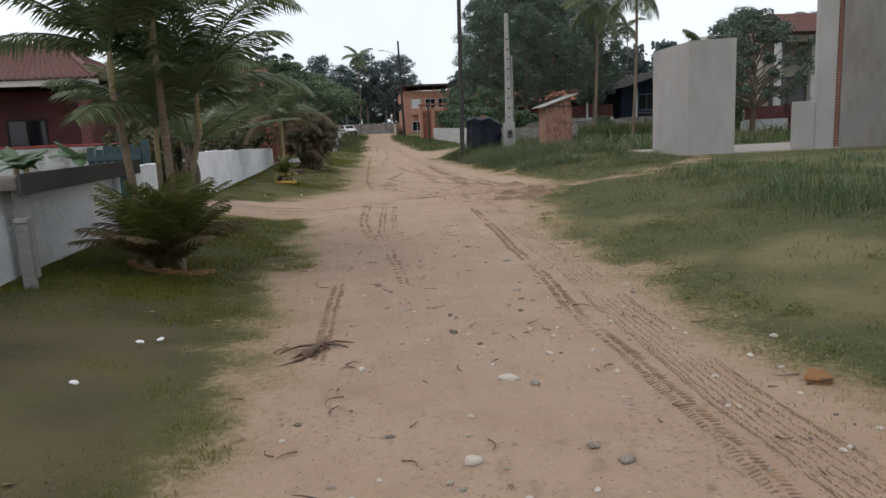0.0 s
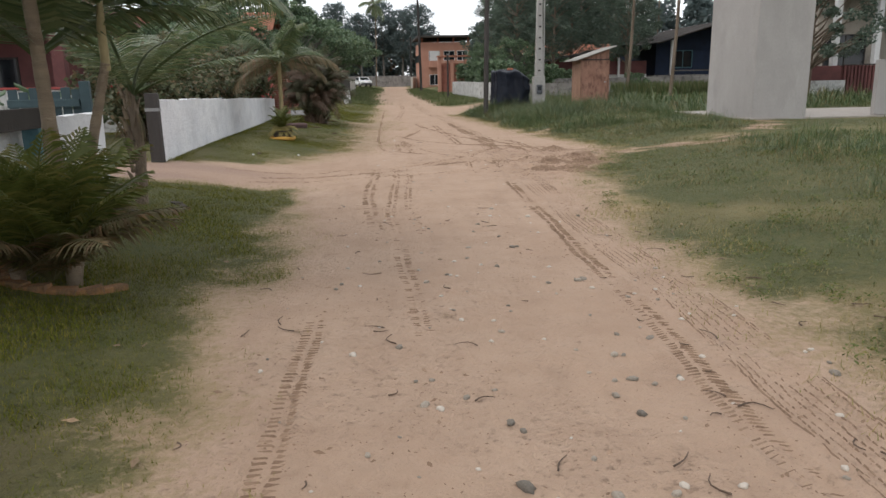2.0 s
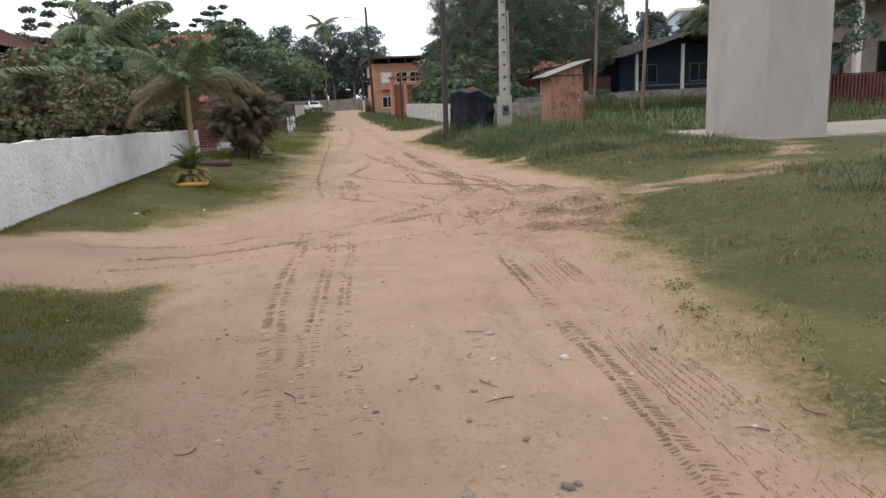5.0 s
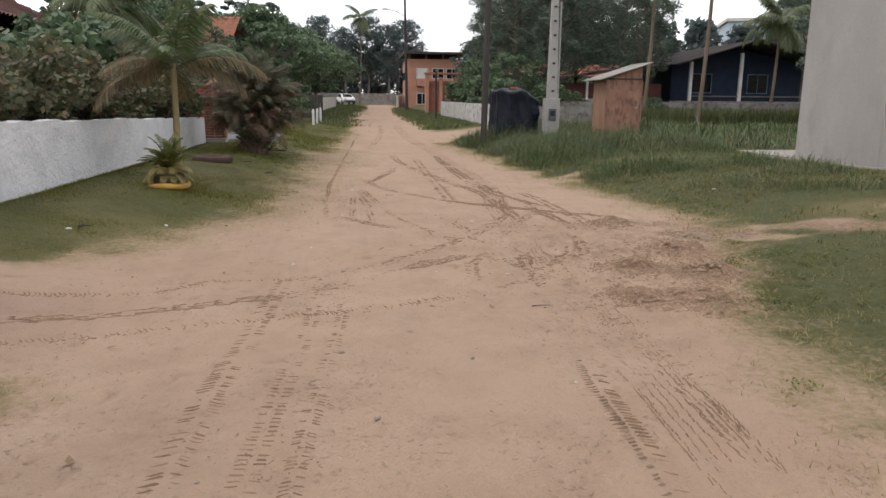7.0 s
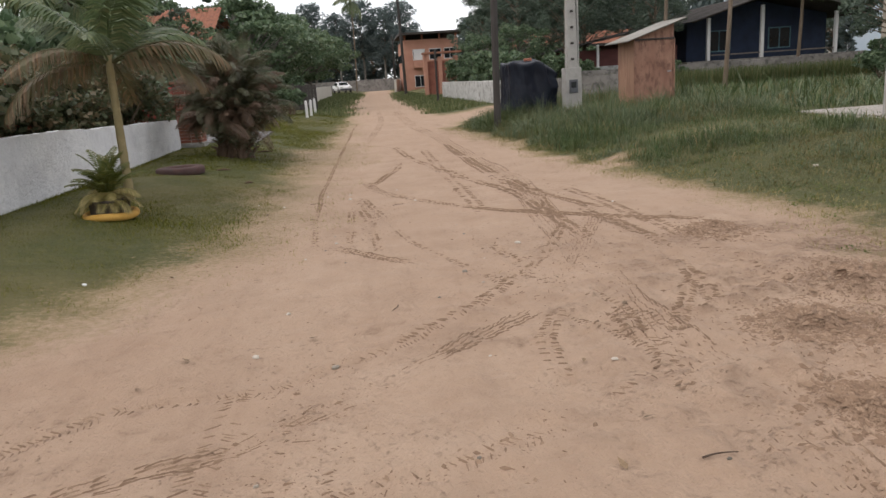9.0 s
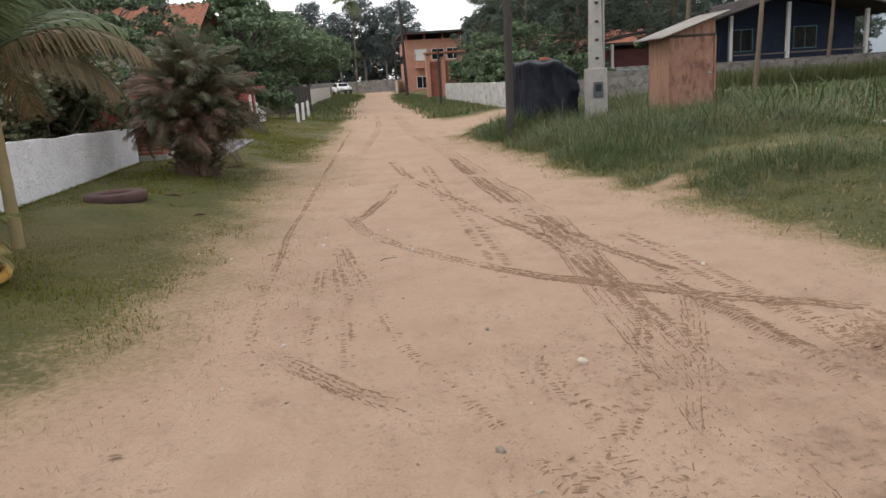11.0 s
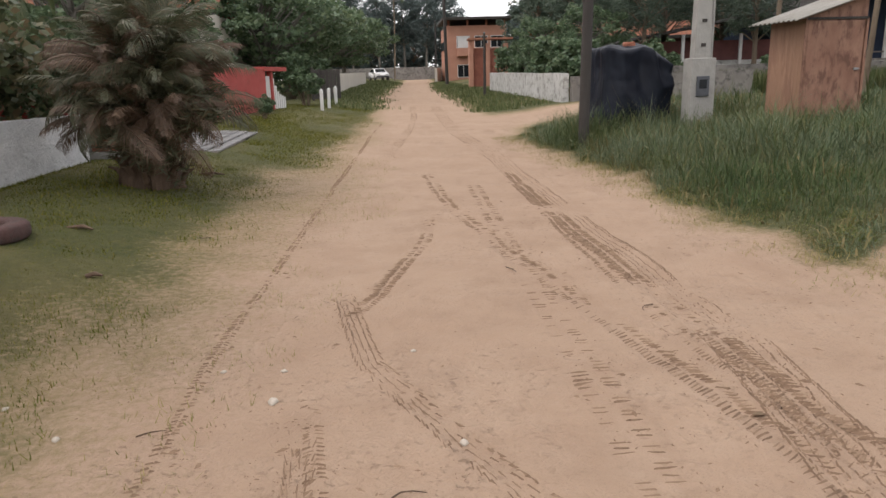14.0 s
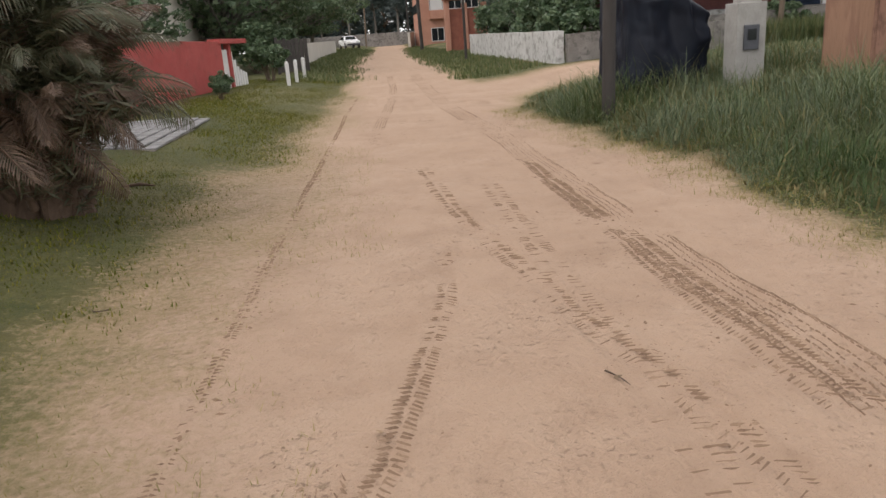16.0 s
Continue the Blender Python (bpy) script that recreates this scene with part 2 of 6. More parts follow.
    "orange_tile": plain("orange_tile", (0.3, 0.125, 0.08), (0.38, 0.17, 0.105), 0.9, 2, 25, 0.4, stain=(0.17, 0.08, 0.06), stain_amount=0.7),
    "plywood": plain("weathered_plywood", (0.235, 0.118, 0.08), (0.33, 0.185, 0.13), 0.85, 3.0, 14, 0.4, stain=(0.11, 0.052, 0.036), stain_amount=0.75, stretch=(1, 1, 0.45)),
    "plywood_side": plain("pale_plywood", (0.29, 0.165, 0.105), (0.35, 0.2, 0.13), 0.85, 1.6, 14, 0.4, stain=(0.2, 0.1, 0.068), stain_amount=0.5, stretch=(1, 1, 0.3)),
    "fibre": plain("fibre_cement", (0.2677, 0.255, 0.2295), (0.3315, 0.3187, 0.2933), 0.9, 2, 20, 0.4, stain=(0.25, 0.23, 0.2), stain_amount=0.5),
    "timber": plain("dark_timber", (0.0372, 0.03224, 0.02976), (0.062, 0.05456, 0.0496), 0.85, 2, 20, 0.6, stretch=(1, 1, 0.15)),
    "grey_wood": plain("weathered_grey_wood", (0.14, 0.12, 0.11), (0.22, 0.19, 0.17), 0.9, 3, 24, 0.7, stretch=(2, 0.3, 2)),
    "stone_wall": plain("old_stone_wall", (0.19, 0.175, 0.16), (0.3, 0.28, 0.26), 0.95, 1.5, 12, 0.9, stain=(0.09, 0.085, 0.08), stain_amount=0.8),
    "tarp": plain("black_tarpaulin", (0.006, 0.008, 0.015), (0.01, 0.014, 0.024), 0.5, 3, 9, 0.1),
    "teal": plain("teal_paint", (0.025, 0.05, 0.06), (0.04, 0.075, 0.085), 0.6, 3, 25, 0.2),
    "blue_post": plain("faded_blue_paint", (0.09, 0.2, 0.25), (0.15, 0.28, 0.32), 0.8, 4, 25, 0.3),
    "white_paint": plain("white_paint", (0.629, 0.629, 0.62), (0.68, 0.68, 0.671), 0.7, 4, 25, 0.25),
    "yellow_rim": plain("yellow_ochre_paint", (0.5, 0.28, 0.05), (0.58, 0.34, 0.08), 0.8, 6, 30, 0.4),
    "ochre_brick": plain("faded_orange_brick", (0.225, 0.105, 0.0375), (0.285, 0.15, 0.06), 0.9, 5, 30, 0.5, stain=(0.08, 0.06, 0.04), stain_amount=0.6),
    # tread ridges: shade of the relief put into the sand colour
    "print": sandy("shaded_print_sand", 1.05),
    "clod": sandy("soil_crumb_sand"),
    "rubber": plain("old_rubber", (0.0605, 0.033, 0.03025), (0.0935, 0.04675, 0.04125), 0.9, 5, 30, 0.4, stain=(0.05, 0.045, 0.042), stain_amount=0.6),
    "pot": plain("dark_pot", (0.05, 0.04, 0.032), (0.08, 0.062, 0.05), 0.9, 6, 30, 0.5),
    "stone": plain("river_stone", (0.23, 0.195, 0.155), (0.35, 0.305, 0.25), 0.85, 8, 40, 0.5, vary=0.45),
    "shell": plain("pale_rubble", (0.46, 0.4, 0.33), (0.56, 0.5, 0.43), 0.8, 8, 40, 0.3),
    "twig": plain("dead_wood", (0.096, 0.06, 0.04), (0.152, 0.1, 0.068), 0.9, 8, 40, 0.5, vary=0.3),
    "rope": plain("dry_leaf", (0.2, 0.13, 0.075), (0.28, 0.19, 0.11), 0.9, 8, 40, 0.3, vary=0.4),
    "paver": plain("concrete_paver", (0.215, 0.21, 0.21), (0.27, 0.265, 0.26), 0.9, 5, 40, 0.4, vary=0.16),
    "steel": plain("grey_metal", (0.25, 0.25, 0.25), (0.33, 0.33, 0.33), 0.5, 6, 40, 0.2, metal=0.7),
    "meter": plain("dark_meter_box", (0.05, 0.055, 0.065), (0.09, 0.095, 0.11), 0.5, 6, 40, 0.2),
    "car_paint": plain("white_car_paint", (0.78, 0.78, 0.78), (0.8, 0.8, 0.8), 0.25, 2, 30, 0.02),
    "glass_dark": plain("dark_window", (0.012, 0.015, 0.018), (0.02, 0.024, 0.028), 0.1, 2, 30, 0.0),
    "lamp_glass": plain("lamp_glass", (0.55, 0.55, 0.53), (0.62, 0.62, 0.6), 0.15, 2, 30, 0.0),
    # terrace house plaster, its colour darkened for the shade it stands in
    "shaded_plaster": plain("shaded_beige_plaster", (0.36, 0.32, 0.27), (0.44, 0.39, 0.33), 0.9, 1, 20, 0.3, stain=(0.2, 0.17, 0.14), stain_amount=0.6),
    "scrap": plain("white_scrap", (0.7, 0.7, 0.7), (0.78, 0.78, 0.78), 0.7, 6, 30, 0.2),
    "apartment": plain("pale_blue_facade", (0.42, 0.5, 0.58), (0.48, 0.56, 0.63), 0.8, 0.4, 10, 0.1),
}

M["tarp"].node_tree.nodes["Principled BSDF"].inputs["Specular IOR Level"].default_value = 0.22


# ---------------------------------------------------------------- mesh helpers
def fast_mesh(name, verts, faces):
    """A mesh from an (n, 3) array of corners and an (m, 3) or (m, 4) array of faces."""
    verts, faces = np.asarray(verts, dtype=np.float32), np.asarray(faces, dtype=np.int32)
    me = bpy.data.meshes.new(name)
    me.vertices.add(len(verts))
    me.vertices.foreach_set("co", verts.ravel())
    k = faces.shape[1]
    me.loops.add(faces.size)
    me.loops.foreach_set("vertex_index", faces.ravel())
    me.polygons.add(len(faces))
    me.polygons.foreach_set("loop_start", np.arange(0, faces.size, k, dtype=np.int32))
    me.update(calc_edges=True)
    return me


def link_mesh(name, me, material, parent=None, label=""):
    me.materials.append(material)
    ob = new(name, me)
    if parent:
        ob.parent = parent
    return tagged(ob, label)


def part(name, bm, material, parent=None, label="", smooth=False):
    """Links a bmesh as one mesh object, under a thing or a part."""
    me = bpy.data.meshes.new(name)
    bm.normal_update()
    bm.to_mesh(me)
    bm.free()
    if smooth:
        me.polygons.foreach_set("use_smooth", [True] * len(me.polygons))
    return link_mesh(name, me, material, parent, label)


def thing(name, label, category, x=0, y=0, z=0, rz=0, group="", kind=""):
    ob = new(name)
    ob.empty_display_size = 0.2
    ob.matrix_basis = pose(x, y, z, 0, 0, rz)
    return tagged(ob, label, category, group, kind)


def box(x0, x1, y0, y1, z0, z1, bevel=0.0, bm=None):
    own = bm is None
    bm = bm or bmesh.new()
    c = [bm.verts.new((x, y, z)) for z in (z0, z1) for x, y in ((x0, y0), (x1, y0), (x1, y1), (x0, y1))]
    f = [bm.faces.new([c[i] for i in q]) for q in ((3, 2, 1, 0), (4, 5, 6, 7), (0, 1, 5, 4), (1, 2, 6, 5), (2, 3, 7, 6), (3, 0, 4, 7))]
    if bevel:
        bmesh.ops.bevel(bm, geom=list({e for q in f for e in q.edges}), offset=bevel, segments=2, affect="EDGES", profile=0.5)
    return bm


def cyl(r0, r1, z0, z1, sides=16, x=0, y=0, bm=None):
    bm = bm or bmesh.new()
    bmesh.ops.create_cone(bm, cap_ends=True, segments=sides, radius1=r0, radius2=r1, depth=z1 - z0,
                          matrix=Matrix.Translation((x, y, (z0 + z1) / 2)))
    return bm


def tube_arrays(points, radii, sides=8):
    """A tapered tube along a line of points, as corner and face arrays."""
    p, r = np.asarray(points, float), np.asarray(radii, float)
    d = np.gradient(p, axis=0)
    d /= np.linalg.norm(d, axis=1)[:, None] + 1e-9
    up = np.where(np.abs(d[:, 2:3]) > 0.9, np.array([[1.0, 0, 0]]), np.array([[0, 0, 1.0]]))
    a = np.cross(d, up)
    a /= np.linalg.norm(a, axis=1)[:, None] + 1e-9
    b = np.cross(d, a)
    ang = np.linspace(0, 2 * np.pi, sides, endpoint=False)
    ring = p[:, None] + r[:, None, None] * (a[:, None] * np.cos(ang)[None, :, None] + b[:, None] * np.sin(ang)[None, :, None])
    i, j = np.meshgrid(np.arange(len(p) - 1), np.arange(sides), indexing="ij")
    k = (j + 1) % sides
    f = np.stack([i * sides + j, i * sides + k, (i + 1) * sides + k, (i + 1) * sides + j], -1).reshape(-1, 4)
    return ring.reshape(-1, 3), f


def join_arrays(pieces):
    vs, fs, n = [], [], 0
    for v, f in pieces:
        vs.append(v)
        fs.append(f + n)
        n += len(v)
    return np.concatenate(vs), np.concatenate(fs)


def tube(name, points, radii, material, parent=None, label="", sides=8):
    me = fast_mesh(name, *tube_arrays(points, radii, sides))
    me.polygons.foreach_set("use_smooth", [True] * len(me.polygons))
    return link_mesh(name, me, material, parent, label)


# ---------------------------------------------------------------- lie of the land
def smooth(a, b, v):
    u = np.clip((np.asarray(v, float) - a) / (b - a), 0, 1)
    return u * u * (3 - 2 * u)


LATTICE = np.random.RandomState(7).rand(256, 256)


def vnoise(x, y, size):
    """Smooth noise from 0 to 1 with features of that size in metres."""
    u, v = np.asarray(x, float) / size + 57.3, np.asarray(y, float) / size + 91.7
    i, j = np.floor(u).astype(int), np.floor(v).astype(int)
    fu, fv = u - i, v - j
    fu, fv = fu * fu * (3 - 2 * fu), fv * fv * (3 - 2 * fv)
    g = lambda a, b: LATTICE[a % 256, b % 256]
    return (g(i, j) * (1 - fu) + g(i + 1, j) * fu) * (1 - fv) + (g(i, j + 1) * (1 - fu) + g(i + 1, j + 1) * fu) * fv


def fbm(x, y, size):
    return (vnoise(x, y, size) + 0.5 * vnoise(y + 3, x, size / 2.1) + 0.25 * vnoise(x, y + 9, size / 4.3)) / 1.75


def left_edge(y):
    return np.interp(y, [0, 11.5, 12.4, 14.9, 16.5, 19, 25, 40, 70, 110], [-0.95, -0.8, -0.95, -1.1, -1.1, -0.65, -0.1, 0.3, 1.2, 3.2])


def right_edge(y):
    return np.interp(y, [0, 4, 8, 12, 15, 18, 20, 24, 33, 35, 36, 70, 110], [2.05, 2.0, 2.2, 2.65, 3.7, 4.75, 4.7, 4.2, 3.7, 3.9, 4.0, 4.2, 6.2])


def rise(x, y):
    """The height of the ground, without its fine relief."""
    x, y = np.asarray(x, float), np.asarray(y, float)
    z = 0.0118 * np.clip(y - 25, 0, 110)
    z = z + 0.30 * smooth(0, 2.6, left_edge(y) - x) + 0.32 * smooth(0, 4, x - right_edge(y))
    return z


def near_line(x, y, pts):
    """Distance to a line of points, the side of it, and how far along it."""
    best, side, along = np.full(x.shape, 1e9), np.zeros(x.shape), np.zeros(x.shape)
    run = 0.0
    for (ax, ay), (bx, by) in zip(pts[:-1], pts[1:]):
        dx, dy = bx - ax, by - ay
        n = math.hypot(dx, dy)
        t = np.clip(((x - ax) * dx + (y - ay) * dy) / n / n, 0, 1)
        px, py = x - ax - t * dx, y - ay - t * dy
        d = np.hypot(px, py)
        m = d < best
        best, side, along = np.where(m, d, best), np.where(m, np.sign(px * dy - py * dx) * d, side), np.where(m, run + t * n, along)
        run += n
    return best, side, along


BARE = [([(4.0, 17.2), (5.6, 16.6), (6.8, 16.2), (8.3, 17.4), (10.6, 20.9)], 0.34), ([(4.3, 22.6), (5.4, 23.3), (6.7, 23.9), (7.3, 24.2)], 0.36), ([(3.5, 38.6), (7.5, 39.6)], 1.9)]


def grass_cover(x, y):
    """How far the ground is grown over, from 0 (bare sand) to 1."""
    x, y = np.asarray(x, float), np.asarray(y, float)
    wob = (fbm(x, y, 1.3) - 0.5) * 1.1 + (fbm(x + 20, y, 0.35) - 0.5) * 0.5
    wide = np.interp(y, [0, 15, 17, 30, 40], [0.7, 0.7, 2.0, 2.3, 1.2])
    left = smooth(-0.45, 1, (left_edge(y) + 0.65 * smooth(14.8, 19, y) * smooth(60, 40, y) - x + wob) / wide)
    flare = smooth(-3.7, -1.6, x)
    drive = smooth(0.75, 1.55, np.abs(y - 13.65 - 0.5 * flare - 0.12 * (x + 2)) - 0.45 * flare + wob * 0.8)
    left = left * np.where(x < -0.6, drive, 1)
    right = smooth(-0.5, 1.0, x - right_edge(y) + wob)
    for pts, r in BARE:
        thin = 0.0 if r > 1 else np.clip(3.0 * fbm(x + 5, y, 0.6) - 1.0, 0.1, 0.85)
        right = right * (thin + (1 - thin) * smooth(r * 0.4, r * 1.7, near_line(x, y, pts)[0] + wob * 0.7))
    return np.clip(left + right, 0, 1)


def gz(x, y):
    return float(rise(x, y))


# tyre tracks: line, width, depth, tread (0: plain ruts, 1: chevron lugs, 2: cross lugs)
TRACKS = [
    ([(1.76, 1.0), (1.74, 3.4), (1.88, 5.5), (2.03, 7.4), (2.11, 9.8), (2.33, 12.7), (2.4, 15.9), (3.05, 21.8), (3.0, 30), (2.75, 36.5), (3.0, 50)], 0.40, 0.8, 3),
    ([(1.42, 2.0), (1.5, 5.3), (1.65, 7.3), (1.8, 10), (1.95, 12.6), (2.2, 14.3), (2.3, 15.9)], 0.22, 0.8, 1),
    ([(-0.55, 4.4), (-0.5, 6), (-0.44, 7.1)], 0.2, 0.8, 2),
    ([(0.2, 6.5), (0.19, 8.8), (0.16, 10.6), (0.3, 13), (0.44, 15.3)], 0.19, 0.4, 2),
    ([(0.45, 8.5), (0.4, 11.2), (0.5, 13), (0.62, 14.8)], 0.15, 0.3, 1),
    ([(2.3, 10.2), (2.36, 11.5), (2.41, 12), (2.52, 13.6)], 0.16, 0.6, 0),
    ([(-2.6, 14.4), (-0.9, 14.8), (-0.5, 15.15), (0.3, 15.2), (0.9, 15.6), (1.5, 16.2), (2.2, 17.2), (2.73, 18.4), (3.0, 20.2), (2.81, 22), (2.85, 28)], 0.17, 0.6, 1),
    ([(-2.0, 13.4), (-0.3, 13.9), (1.0, 14.2), (1.5, 14.4), (1.9, 14.65), (2.3, 15), (3.2, 16.6)], 0.17, 0.5, 1),
    ([(0.43, 18.4), (0.9, 17.8), (1.4, 17.3)], 0.15, 1.0, 0),
    ([(0.84, 23.1), (1.1, 21.8), (1.48, 20.95), (1.76, 20.4), (2.4, 19.5), (3.4, 18.6), (4.2, 18.1)], 0.17, 1.1, 0),
    ([(0.9, 22.5), (1.1, 23.0), (1.3, 23.8), (1.5, 24.6), (1.6, 25.9)], 0.2, 1.0, 1),
    ([(2.8, 17.6), (2.8, 19.3), (2.78, 20.6), (2.55, 21.9), (2.35, 23.0), (2.1, 24.6), (1.86, 26.2), (1.7, 29)], 0.26, 0.7, 1),
    ([(3.4, 19.0), (3.0, 21), (2.95, 22.8), (2.97, 24.7), (2.92, 26.3), (2.93, 29)], 0.26, 0.95, 1),
    ([(0.3, 18.4), (0.24, 20), (0.23, 22), (0.27, 23.8), (0.33, 25.6), (0.5, 30), (0.9, 40)], 0.11, 0.45, 1),
    ([(0.9, 17.9), (0.86, 19.3), (0.75, 20.8)], 0.16, 1.0, 2),
    ([(0.62, 18.4), (0.64, 19.6), (0.64, 20.6)], 0.15, 0.8, 2),
    ([(1.0, 19.2), (0.85, 20.4), (0.8, 21.2)], 0.14, 0.5, 0),
    ([(1.15, 31), (1.6, 36), (1.94, 42), (2.25, 60)], 0.22, 0.6, 0),
    ([(3.0, 31), (4.5, 35.5), (7, 38)], 0.2, 0.6, 0),
    ([(2.6, 12.6), (2.2, 15.2), (1.2, 18.4), (0.8, 21.5)], 0.13, 0.4, 1),
    ([(2.15, 19.5), (2.2, 23), (2.3, 28)], 0.3, 0.35, 2),
    ([(3.6, 12.8), (3.5, 15), (3.6, 18), (3.5, 21)], 0.28, 0.4, 2),
    ([(0.0, 9.2), (-0.1, 12), (0.1, 15.5)], 0.26, 0.35, 1),
    ([(-1.9, 13.9), (0.2, 14.6), (2.0, 16.1), (3.3, 19.0)], 0.16, 0.5, 0),
    ([(2.9, 15.6), (3.3, 17.4), (3.2, 19.4)], 0.2, 0.7, 1),
    ([(2.55, 15.2), (2.0, 16.8), (1.9, 18.2)], 0.16, 0.8, 2),
    ([(1.55, 14.2), (1.75, 15.4), (2.1, 16.2)], 0.18, 0.7, 2),
]
HEAPS = [(3.2, 15.2, 0.34), (4.0, 15.8, 0.42), (3.3, 14.1, 0.36), (2.9, 14.3, 0.26), (3.9, 17.6, 0.3), (3.75, 14.9, 0.34)]


def axis(lo, a, b, hi, step, grow):
    """Steps that are even between a and b and grow outside."""
    mid = np.arange(a, b, step)
    out, s, v = [], step, b
    while v < hi:
        out.append(v)
        s *= grow
        v += s
    back, s, v = [], step, a
    while v > lo:
        s *= grow
        v -= s
        back.append(v)
    return np.concatenate([back[::-1], mid, out])


def humus_shade(x, y):
    """Brown leaf mould showing through the near lawn; its dark tone also stands in for dimness there."""
    return smooth(7.5, 4.5, y + (fbm(x, y, 1.2) - 0.5) * 3) * smooth(-0.9, -1.8, x) * np.clip((fbm(x + 3, y, 0.7) - 0.2) * 3, 0.2, 1)


def build_ground():
    xs, ys = axis(-900, -1.3, 4.6, 900, 0.036, 1.09), axis(-300, 1.6, 29.5, 1500, 0.05, 1.08)
    X, Y = np.meshgrid(xs, ys)
    x, y = X.ravel(), Y.ravel()
    z = rise(x, y)
    cover = grass_cover(x, y)
    road = 1 - np.clip(cover * 1.2, 0, 1)
    near = (np.abs(y - 20) < 40) & (np.abs(x - 2) < 20)
    relief = (fbm(x, y, 1.6) - 0.5) * 0.06 + (fbm(x, y, 0.4) - 0.5) * 0.022 + (vnoise(x, y, 0.11) - 0.5) * 0.012 + (vnoise(y, x, 0.05) - 0.5) * 0.006
    z = z + np.where(near, relief, 0)
    damp_shade = np.clip((fbm(x + 40, y, 0.5) - 0.66) * 1.2, 0, 0.12) * road
    # small pits, darkened in colour for the shade inside them
    pit = np.clip((vnoise(x, y + 5, 0.09) - 0.8) * 5, 0, 1) * np.clip((fbm(x, y + 70, 1.4) - 0.38) * 4, 0, 1)
    z -= pit * 0.010 * road
    damp_shade = np.maximum(damp_shade, pit * 0.55 * road)
    # churned, trampled sand by the crossing
    churn = smooth(3.5, 0.4, np.hypot((x - 3.4), (y - 15.4) * 0.9)) * np.clip((fbm(x, y * 1.6, 0.22) - 0.36) * 3, 0, 1)
    z += churn * 0.05 * (0.4 + 1.2 * vnoise(x, y, 0.09))
    damp_shade = np.maximum(damp_shade, churn * np.clip((fbm(y, x, 0.3) - 0.4) * 3, 0, 0.6))
    for hx, hy, r in HEAPS:
        d = np.hypot(x - hx, y - hy) / r + (fbm(x, y, 0.25) - 0.5) * 0.9
        k = smooth(1.0, 0.2, d)
        z += k * 0.085 * (0.5 + 0.8 * vnoise(x, y, 0.07))
        damp_shade = np.maximum(damp_shade, k * 0.95)
    trodden = smooth(0.9, 0.3, near_line(x, y, BARE[0][0])[0] + (fbm(x, y, 0.5) - 0.5))
    damp_shade = np.maximum(damp_shade, 0.9 * trodden * np.clip(fbm(x, y + 31, 0.4) * 2 - 0.4, 0, 1))
    # long faint drag marks along the road
    streak = np.clip((fbm(x * 7, y * 0.45, 0.8) - 0.55) * 4, 0, 1) * np.clip((fbm(x, y, 2.5) - 0.35) * 3, 0, 1) * road
    z -= streak * 0.006
    damp_shade = np.maximum(damp_shade, streak * 0.22)
    for pts, width, depth, tread in TRACKS:
        px, py = [p[0] for p in pts], [p[1] for p in pts]
        m = np.where((x > min(px) - 0.4) & (x < max(px) + 0.4) & (y > min(py) - 0.4) & (y < max(py) + 0.4))[0]
        if not len(m):
            continue
        mx, my = x[m], y[m]
        wx = mx + (vnoise(mx, my, 0.7) - 0.5) * 0.05
        d, side, s = near_line(wx, my, pts)
        h = width * 0.36
        inside = smooth(h, h * 0.8, d)
        worn = np.clip((fbm(mx, my, 0.9) - 0.26) * 4, 0.2, 1) * min(1.0, depth + 0.1)
        total = s.max()
        worn = worn * smooth(-0.01, 0.3, s) * smooth(total + 0.01, total - 0.3, s)
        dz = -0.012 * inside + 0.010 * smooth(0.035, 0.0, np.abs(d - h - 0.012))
        # rut floors carry their shade as a patchy darker tone
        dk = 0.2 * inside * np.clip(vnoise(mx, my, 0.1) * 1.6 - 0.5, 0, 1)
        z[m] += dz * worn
        damp_shade[m] = np.maximum(damp_shade[m], np.clip(dk * worn, 0, 1))
    n_x, n_y = len(xs), len(ys)
    i, j = np.meshgrid(np.arange(n_y - 1), np.arange(n_x - 1), indexing="ij")
    a = (i * n_x + j).ravel()
    me = fast_mesh("ground", np.stack([x, y, z], 1), np.stack([a, a + 1, a + n_x + 1, a + n_x], 1))
    me.polygons.foreach_set("use_smooth", [True] * len(me.polygons))
    pink = np.clip((fbm(x * 0.6, y * 1.6, 0.9) - 0.15) * 2.2, 0.35, 0.9) * smooth(1.5, 0.5, np.abs(y - 13.6) + (fbm(x, y, 0.7) - 0.5) * 0.9) * smooth(-0.8, -2.4, x) * smooth(-12, -9, x)
    dry = np.clip((fbm(x, y, 1.5) - 0.5) * 4, 0, 1) * np.where(x < 1, 0.25, 0.5) + 0.8 * smooth(0.95, 0.4, cover)
    for name, v in (("humus_shade", humus_shade(x, y)), ("grass", cover), ("damp_shade", damp_shade), ("pink", pink), ("dry", np.clip(dry, 0, 1))):
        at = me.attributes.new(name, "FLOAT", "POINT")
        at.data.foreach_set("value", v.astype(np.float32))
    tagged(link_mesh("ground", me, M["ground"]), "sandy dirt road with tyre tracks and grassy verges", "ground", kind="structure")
    return xs, ys, z.reshape(n_y, n_x)


GROUND_X, GROUND_Y, GROUND_Z = build_ground()


def lie(x, y):
    """The true height of the sand, with its relief and ruts."""
    i = np.clip(np.searchsorted(GROUND_X, x) - 1, 0, len(GROUND_X) - 2)
    j = np.clip(np.searchsorted(GROUND_Y, y) - 1, 0, len(GROUND_Y) - 2)
    u = (x - GROUND_X[i]) / (GROUND_X[i + 1] - GROUND_X[i])
